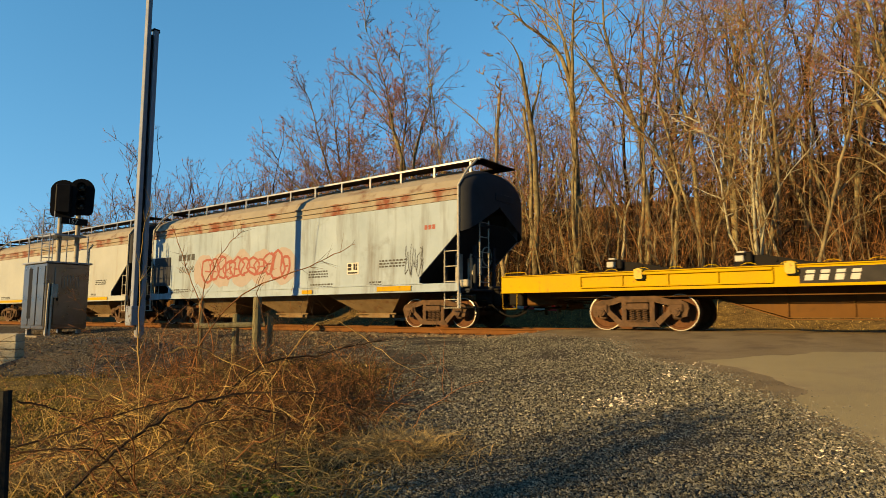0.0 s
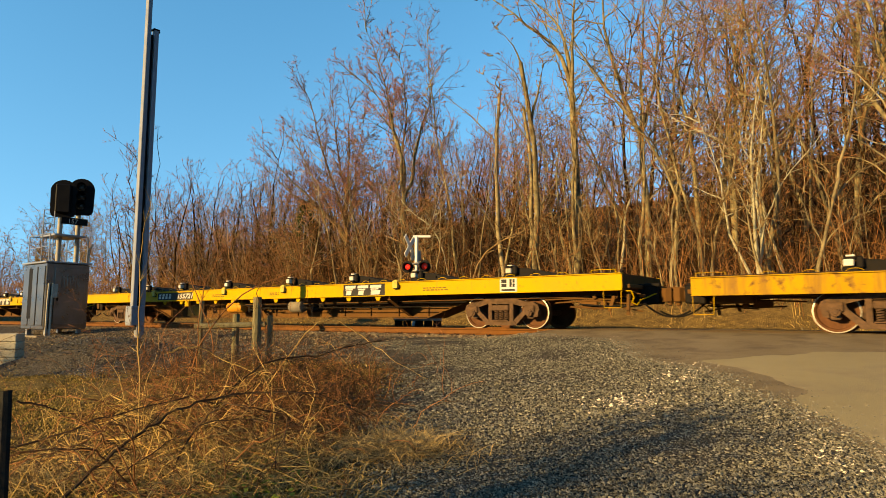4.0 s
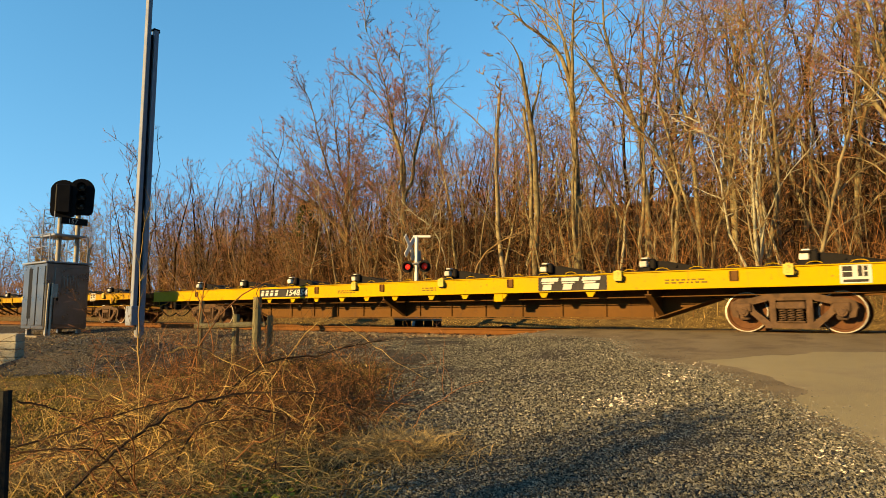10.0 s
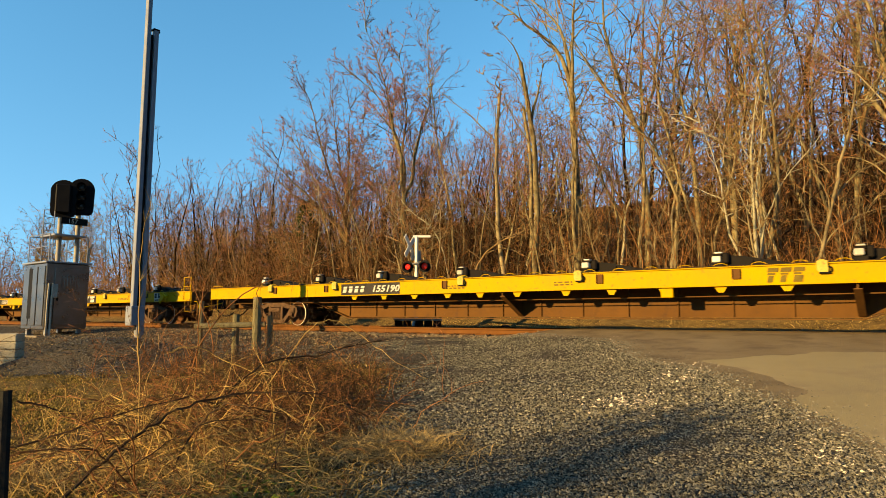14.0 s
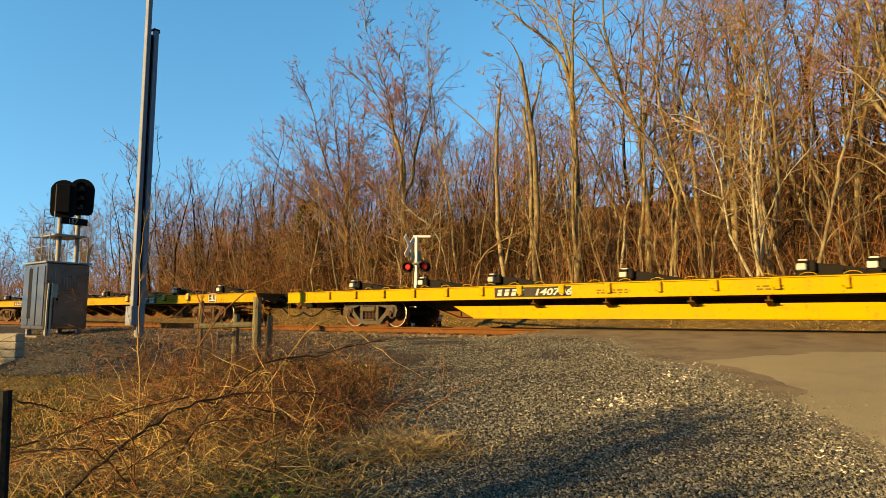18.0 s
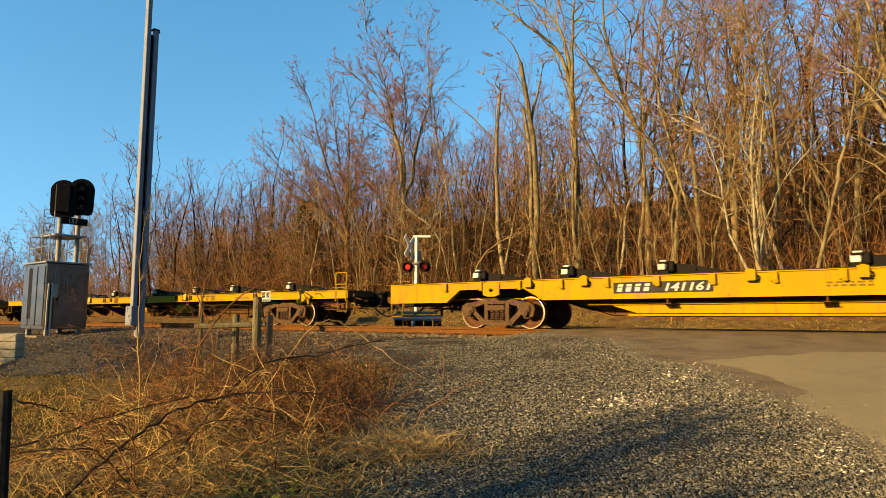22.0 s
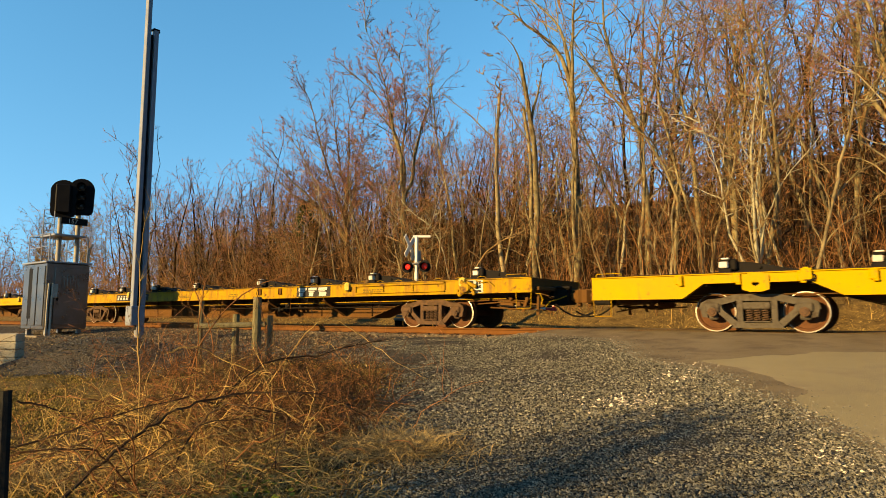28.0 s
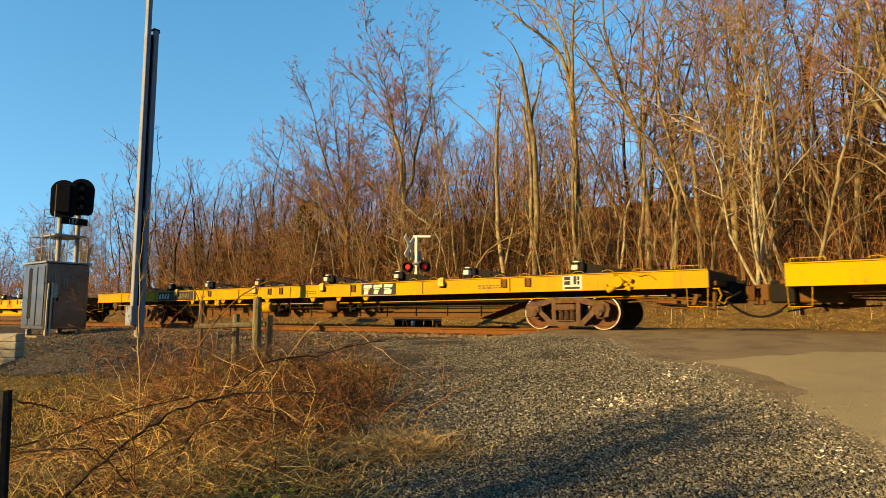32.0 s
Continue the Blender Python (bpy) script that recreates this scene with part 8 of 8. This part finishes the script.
for i, (x, y, spread, canes, ln, mat, up) in enumerate((
    (-6.3, -10.9, 0.75, 26, 1.25, cane_red, 0.8), (-7.3, -10.2, 0.80, 24, 1.35, cane_red, 1.0), (-5.6, -11.6, 0.60, 65, 1.07, cane_red, 0.7), (-6.4, -12.2, 0.65, 61, 1.07, cane_tan, 0.7),
    (-8.2, -9.2, 0.9, 24, 1.48, cane_red, 1.0), (-5.3, -12.6, 0.50, 66, 0.7, cane_tan, 0.3), (-4.6, -12.9, 0.45, 60, 0.9, cane_red, 0.3), (-7.6, -11.6, 0.8, 36, 1.0, cane_red, 0.8),
    (-6.9, -9.4, 0.7, 20, 1.2, cane_dark, 0.9), (-9.4, -8.6, 0.8, 24, 1.31, cane_tan, 1.1), (-5.9, -10.2, 0.5, 34, 0.9, cane_red, 0.6), (-6.0, -13.0, 0.6, 60, 0.9, cane_tan, 0.5),
    (-5.0, -11.3, 0.35, 38, 0.8, cane_red, 0.3), (-6.6, -8.9, 0.5, 24, 0.7, cane_red, 0.6), (-7.6, -8.0, 0.6, 18, 1.1, cane_red, 0.9), (-8.8, -10.8, 0.8, 38, 1.1, cane_red, 0.9), 
    (-4.7, -12.3, 0.40, 70, 0.8, cane_tan, 0.3), (-4.3, -12.7, 0.35, 80, 0.7, cane_tan, 0.3), (-5.2, -11.4, 0.40, 80, 0.8, cane_red, 0.3), (-5.7, -10.7, 0.40, 50, 0.7, cane_dark, 0.5), (-4.9, -11.9, 0.35, 50, 0.6, cane_tan, 0.3),
    (-6.6, -11.4, 0.6, 52, 0.9, cane_red, 0.6), (-5.7, -12.3, 0.5, 90, 0.9, cane_tan, 0.6), (-6.9, -9.0, 0.5, 36, 0.9, cane_red, 0.7), (-6.2, -9.8, 0.45, 44, 0.8, cane_dark, 0.6),
    (-6.2, -11.2, 0.5, 60, 0.8, cane_red, 0.35), (-7.0, -10.5, 0.55, 60, 0.9, cane_red, 0.4), (-6.7, -9.8, 0.5, 55, 0.8, cane_dark, 0.4), (-5.9, -11.0, 0.4, 60, 0.75, cane_dark, 0.3), (-7.7, -10.6, 0.6, 50, 1.0, cane_dark, 0.5), (-5.7, -10.3, 0.4, 40, 0.7, cane_red, 0.3),
    # three dense clumps added out of view to shade the ground by the cabinet
    (-22.0, -11.8, 0.6, 420, 2.2, cane_tan, 1.2), (-20.5, -11.7, 0.6, 420, 2.2, cane_red, 1.2), (-19.3, -11.3, 0.6, 420, 2.2, cane_red, 1.2),
)):
    bramble("bramble_bush", min(x + 0.45, -13.55 - 0.77 * (y + 0.3)), y + 0.3, spread, canes, ln, mat, "tangled leafless bramble with dry arching canes", 70 + i, up)


for i, (x, y, canes, ln, mat) in enumerate(((-10.0, -9.3, 20, 1.5, cane_red), (-9.2, -9.0, 24, 1.7, cane_dark), (-8.5, -8.8, 26, 1.8, cane_red), (-7.9, -8.3, 22, 1.6, cane_dark), (-8.0, -9.4, 24, 1.8, cane_dark), (-10.8, -8.7, 30, 1.7, cane_red), (-11.6, -8.3, 26, 1.6, cane_dark), (-9.2, -10.0, 18, 1.8, cane_red))):
    bramble("bramble_bush", x, y, 0.5, canes, ln, mat, "tall thin dark bramble with fine side shoots", 130 + i, 1.3, 0.0038, 24)


def long_cane(name, pts, r, mat, label, seed):
    """One long bowed cane with side shoots."""
    rs = random.Random(seed)
    b = thing(name, None, (pts[0][0], pts[0][1], pts[0][2]), label, "branch")
    o = Vector(pts[0])
    P = [Vector(p) - o for p in pts]
    fine = []
    for i in range(len(P) - 1):
        for k in range(5):
            a, c, e, g = P[max(i - 1, 0)], P[i], P[i + 1], P[min(i + 2, len(P) - 1)]
            t = k / 5
            fine.append(0.5 * ((2 * c) + (e - a) * t + (2 * a - 5 * c + 4 * e - g) * t * t + (3 * c - a - 3 * e + g) * t ** 3) + Vector((rs.gauss(0, 0.008), rs.gauss(0, 0.008), rs.gauss(0, 0.008))))
    fine.append(P[-1])
    part("stem", Form().tube(fine, r, 6, r * 0.35).mesh("stem", mat), b)
    f = Form()
    for _ in range(len(fine)):
        i = rs.randrange(2, len(fine) - 1)
        cone(f, fine[i], spin(rs, (fine[i + 1] - fine[i]).normalized(), rs.uniform(0.4, 1.0)), rs.uniform(0.08, 0.35), r * 0.4)
    tagged(part("twig_tangle", fast_mesh(f, "twig_tangle", mat), b), kind="stuff")
    return b


long_cane("dark_cane", [(-4.67, -13.33, -0.89), (-4.78, -12.94, -0.66), (-4.8, -12.72, -0.55), (-4.77, -12.47, -0.41), (-4.73, -12.19, -0.36), (-4.67, -11.9, -0.33), (-4.35, -11.41, -0.35), (-4.22, -11.18, -0.45), (-4.13, -10.98, -0.58)], 0.013, cane_dark, "dark bramble stem arching low across the grass", 200)
long_cane("dark_cane", [(-5.95, -11.31, -0.61), (-5.78, -11.1, -0.33), (-5.6, -10.87, -0.15), (-5.35, -10.44, -0.1), (-5.14, -10.3, -0.02), (-5.01, -10.08, 0.02), (-4.78, -9.8, 0.09)], 0.013, cane_dark, "dark bramble stem reaching over the gravel", 201)
long_cane("pale_cane", [(-6.3, -11.65, -0.03), (-6.15, -11.42, 0.01), (-6.0, -11.16, -0.15), (-5.76, -10.97, -0.27), (-5.63, -10.72, -0.47)], 0.0082, cane_tan, "pale bent dry cane", 202)
long_cane("upright_cane", [(-5.64, -12.26, -1.18), (-5.61, -12.31, -0.57), (-5.56, -12.38, 0.14), (-5.53, -12.42, 0.65), (-5.49, -12.43, 1.0), (-5.39, -12.42, 1.41)], 0.0082, cane_tan, "tall straight dry cane", 203)
long_cane("pale_cane", [(-6.01, -10.62, -0.51), (-5.67, -10.33, 0.14), (-5.47, -10.08, 0.3), (-5.28, -9.79, 0.1), (-4.97, -9.52, -0.2), (-4.74, -9.19, -0.42)], 0.0068, cane_tan, "long thin pale cane bowing over the gravel", 204)
long_cane("slanting_branch", [(-7.5, -10.7, -0.6), (-7.28, -10.63, 0.05), (-7.0, -10.25, 0.64), (-6.52, -9.81, 0.92), (-6.22, -9.49, 1.13), (-5.98, -9.22, 1.32)], 0.011, cane_red, "long slanting reddish branch before the train", 205)
long_cane("slanting_branch", [(-7.6, -10.52, -0.7), (-7.5, -10.56, 0.19), (-7.38, -10.56, 0.78), (-7.14, -10.44, 1.23), (-6.94, -10.32, 1.47)], 0.009, cane_red, "thin upright reddish branch", 206)
long_cane("slanting_branch", [(-7.2, -10.49, -0.6), (-7.2, -10.58, 0.12), (-7.35, -10.78, 0.77), (-7.45, -10.91, 1.21), (-7.5, -10.99, 1.5)], 0.008, cane_red, "thin upright reddish branch", 207)
long_cane("slanting_branch", [(-6.85, -10.23, -0.53), (-6.63, -10.16, 0.12), (-6.68, -10.27, 0.63), (-6.57, -10.24, 0.99)], 0.008, cane_red, "thin upright reddish branch", 208)
long_cane("dark_cane", [(-6.37, -13.02, -0.41), (-6.24, -12.79, -0.48), (-6.15, -12.59, -0.58), (-6.03, -12.49, -0.66), (-5.96, -12.41, -0.85)], 0.01, cane_dark, "dark low bramble stem over the grass", 209)
long_cane("dark_cane", [(-5.25, -13.54, -0.6), (-5.13, -13.34, -0.57), (-4.93, -13.08, -0.46), (-4.75, -12.71, -0.35), (-4.65, -12.4, -0.29)], 0.009, cane_dark, "dark thin bramble stem over the grass", 210)
long_cane("pale_cane", [(-4.87, -12.96, -0.99), (-4.71, -12.76, -0.74), (-4.52, -12.51, -0.55), (-4.35, -12.28, -0.46), (-4.08, -11.94, -0.53), (-3.86, -11.78, -0.56)], 0.006, cane_dark, "thin dark low cane", 211)

# stout arching canes all through the near tangle
rng = random.Random(321)
for i in range(34):
    y0 = rng.uniform(-13.0, -9.8)
    x0 = -13.7 - 0.77 * y0 - rng.uniform(0.1, 2.4)
    a, ln, top = rng.uniform(0, 6.283), rng.uniform(0.8, 1.7), rng.uniform(0.25, 0.62)
    pts = []
    for k in range(6):
        t = k / 5
        bend = a + rng.gauss(0, 0.18)
        px, py = x0 + ln * t * math.cos(bend), y0 + ln * t * math.sin(bend)
        px = min(px, -13.2 - 0.77 * py)
        pts.append((px, py, ground_z(px, py) + top * 4 * t * (1.08 - t) * 0.9 + (0.04 if k else -0.04) + abs(rng.gauss(0, 0.03))))
    mat, word = ((cane_red, "reddish"), (cane_dark, "dark"), (cane_tan, "straw-coloured"), (cane_red, "reddish"))[i % 4]
    long_cane("bramble_cane", pts, rng.uniform(0.0055, 0.0085), mat, word + " arching bramble cane in the tangle", 500 + i)
long_cane("pale_cane", [(-5.25, -12.99, -1.0), (-4.95, -12.67, -0.85), (-4.71, -12.39, -0.67), (-4.46, -12.09, -0.6), (-4.33, -11.85, -0.74)], 0.0075, cane_tan, "pale low dry cane", 212)


# fence and posts
def fence_post(x, y, h, r, mat, label):
    p = thing("fence_post", None, (x, y, ground_z(x, y) - 0.15), label, "post", "old fence posts in the brush")
    part("shaft", Form().tube([(0, 0, 0), (0.01, 0, h * 0.5), (0, 0.01, h + 0.15)], r, 10, r * 0.94).mesh("shaft", mat), p)
    return p


fence_post(-11.01, -8.31, 1.25, 0.05, post_wood, "weathered grey-green wooden fence post")
fence_post(-9.97, -7.79, 1.27, 0.085, post_wood, "weathered grey-green wooden fence post")
fence_post(-10.64, -7.78, 0.95, 0.07, post_wood, "weathered grey-green wooden fence post")
fence_post(-9.93, -7.51, 0.9, 0.06, post_wood, "weathered grey-green wooden fence post")
board = thing("fence_rail", Form().tube([(-10.94, -8.47, 0.14), (-9.85, -7.67, 0.18)], 0.055, 8).mesh("fence_rail", post_wood), (0, 0, 0), "grey weathered fence rail between posts", "fence rail")
thing("leaning_post", Form().tube([(-4.57, -13.7, -1.31), (-4.68, -13.69, -0.13)], 0.036, 8).mesh("leaning_post", dark_post), (0, 0, 0), "dark leaning post at the verge", "post")


# low ivy under the brambles
def leaf_patch(x, y, r, count, seed):
    rs = random.Random(seed)
    v, f = [], []
    for _ in range(count):
        px, py = x + rs.gauss(0, r), y + rs.gauss(0, r)
        z = ground_z(px, py) + rs.uniform(0.02, 0.12)
        a, w, t = rs.uniform(0, 6.283), rs.uniform(0.012, 0.026), rs.gauss(0, 0.4)
        c, n = math.cos(a), math.sin(a)
        o = len(v)
        v += [(px, py, z), (px + w * c - 0.7 * w * n, py + w * n + 0.7 * w * c, z + w * t), (px + 2.2 * w * c, py + 2.2 * w * n, z + 0.4 * w), (px + w * c + 0.7 * w * n, py + w * n - 0.7 * w * c, z - w * t)]
        f += [(o, o + 1, o + 2), (o, o + 2, o + 3)]
    return tagged(new("ground_ivy", raw_mesh("ground_ivy", v, f, leaf_green)), "small green leaves low under the brambles", "plant", kind="stuff")


for i, (x, y, r, n) in enumerate(((-4.1, -12.35, 0.22, 160), (-4.5, -12.1, 0.25, 120), (-3.75, -12.5, 0.2, 80), (-5.6, -11.0, 0.3, 40))):
    leaf_patch(x, y, r, n, 300 + i)

# fallen limbs on the far bank
for i, (x, y, ln, a) in enumerate(((-3.1, 4.6, 2.4, 0.25), (-1.7, 5.0, 1.8, 2.7), (-5.4, 5.4, 1.6, 0.1), (0.4, 5.6, 2.2, 0.5), (-8.5, 5.8, 2.0, 2.9), (2.4, 6.2, 2.6, 0.15))):
    rs = random.Random(400 + i)
    pts = []
    for k in range(5):
        px, py = x + ln * (k / 4 - 0.5) * math.cos(a) + rs.gauss(0, 0.06), y + ln * (k / 4 - 0.5) * math.sin(a) + rs.gauss(0, 0.06)
        pts.append((px, py, ground_z(px, py) + 0.03 + 0.12 * rs.random()))
    long_cane("fallen_branch", pts, 0.03, bark_pale, "dry fallen branch lying on the grass bank", 420 + i)


# ---- movement ----
def motions():
    """The train rolls by at a nearly steady speed; every wheelset turns with it while it is in the stretch that can be seen."""
    starts = {}
    for key, car in CARS.items():
        starts[car] = START[key]
    lead = START["A"] - HL
    starts[H1] = lead - 0.86 - 8.22
    starts[H2] = starts[H1] - 17.75
    starts[H3] = starts[H2] - 17.75
    for car, x in starts.items():
        walk(car, [(t, pose(x - rolled(t), 0, 0)) for t in range(0, 33, 2)])
    for ws, car, off in WHEELSETS:
        at = ws.matrix_basis.translation.copy()
        x0 = starts[car] + off
        t0, t1 = max(0.0, (x0 - 3.0) / 13.2), min(32.0, (x0 + 48.0) / 13.0)
        f0, f1 = math.ceil(t0 * FPS), math.floor(t1 * FPS)
        ticks = sorted({0, 32 * FPS, *range(f0, f1 + 1)})
        rows = []
        for k in ticks:
            turn = (rolled(f0 / FPS) - rolled(min(max(k, f0), max(f0, f1)) / FPS)) / 0.42
            rows.append((k / FPS, pose(*at, 0, math.degrees(turn), 0)))
        walk(ws, rows)


motions()
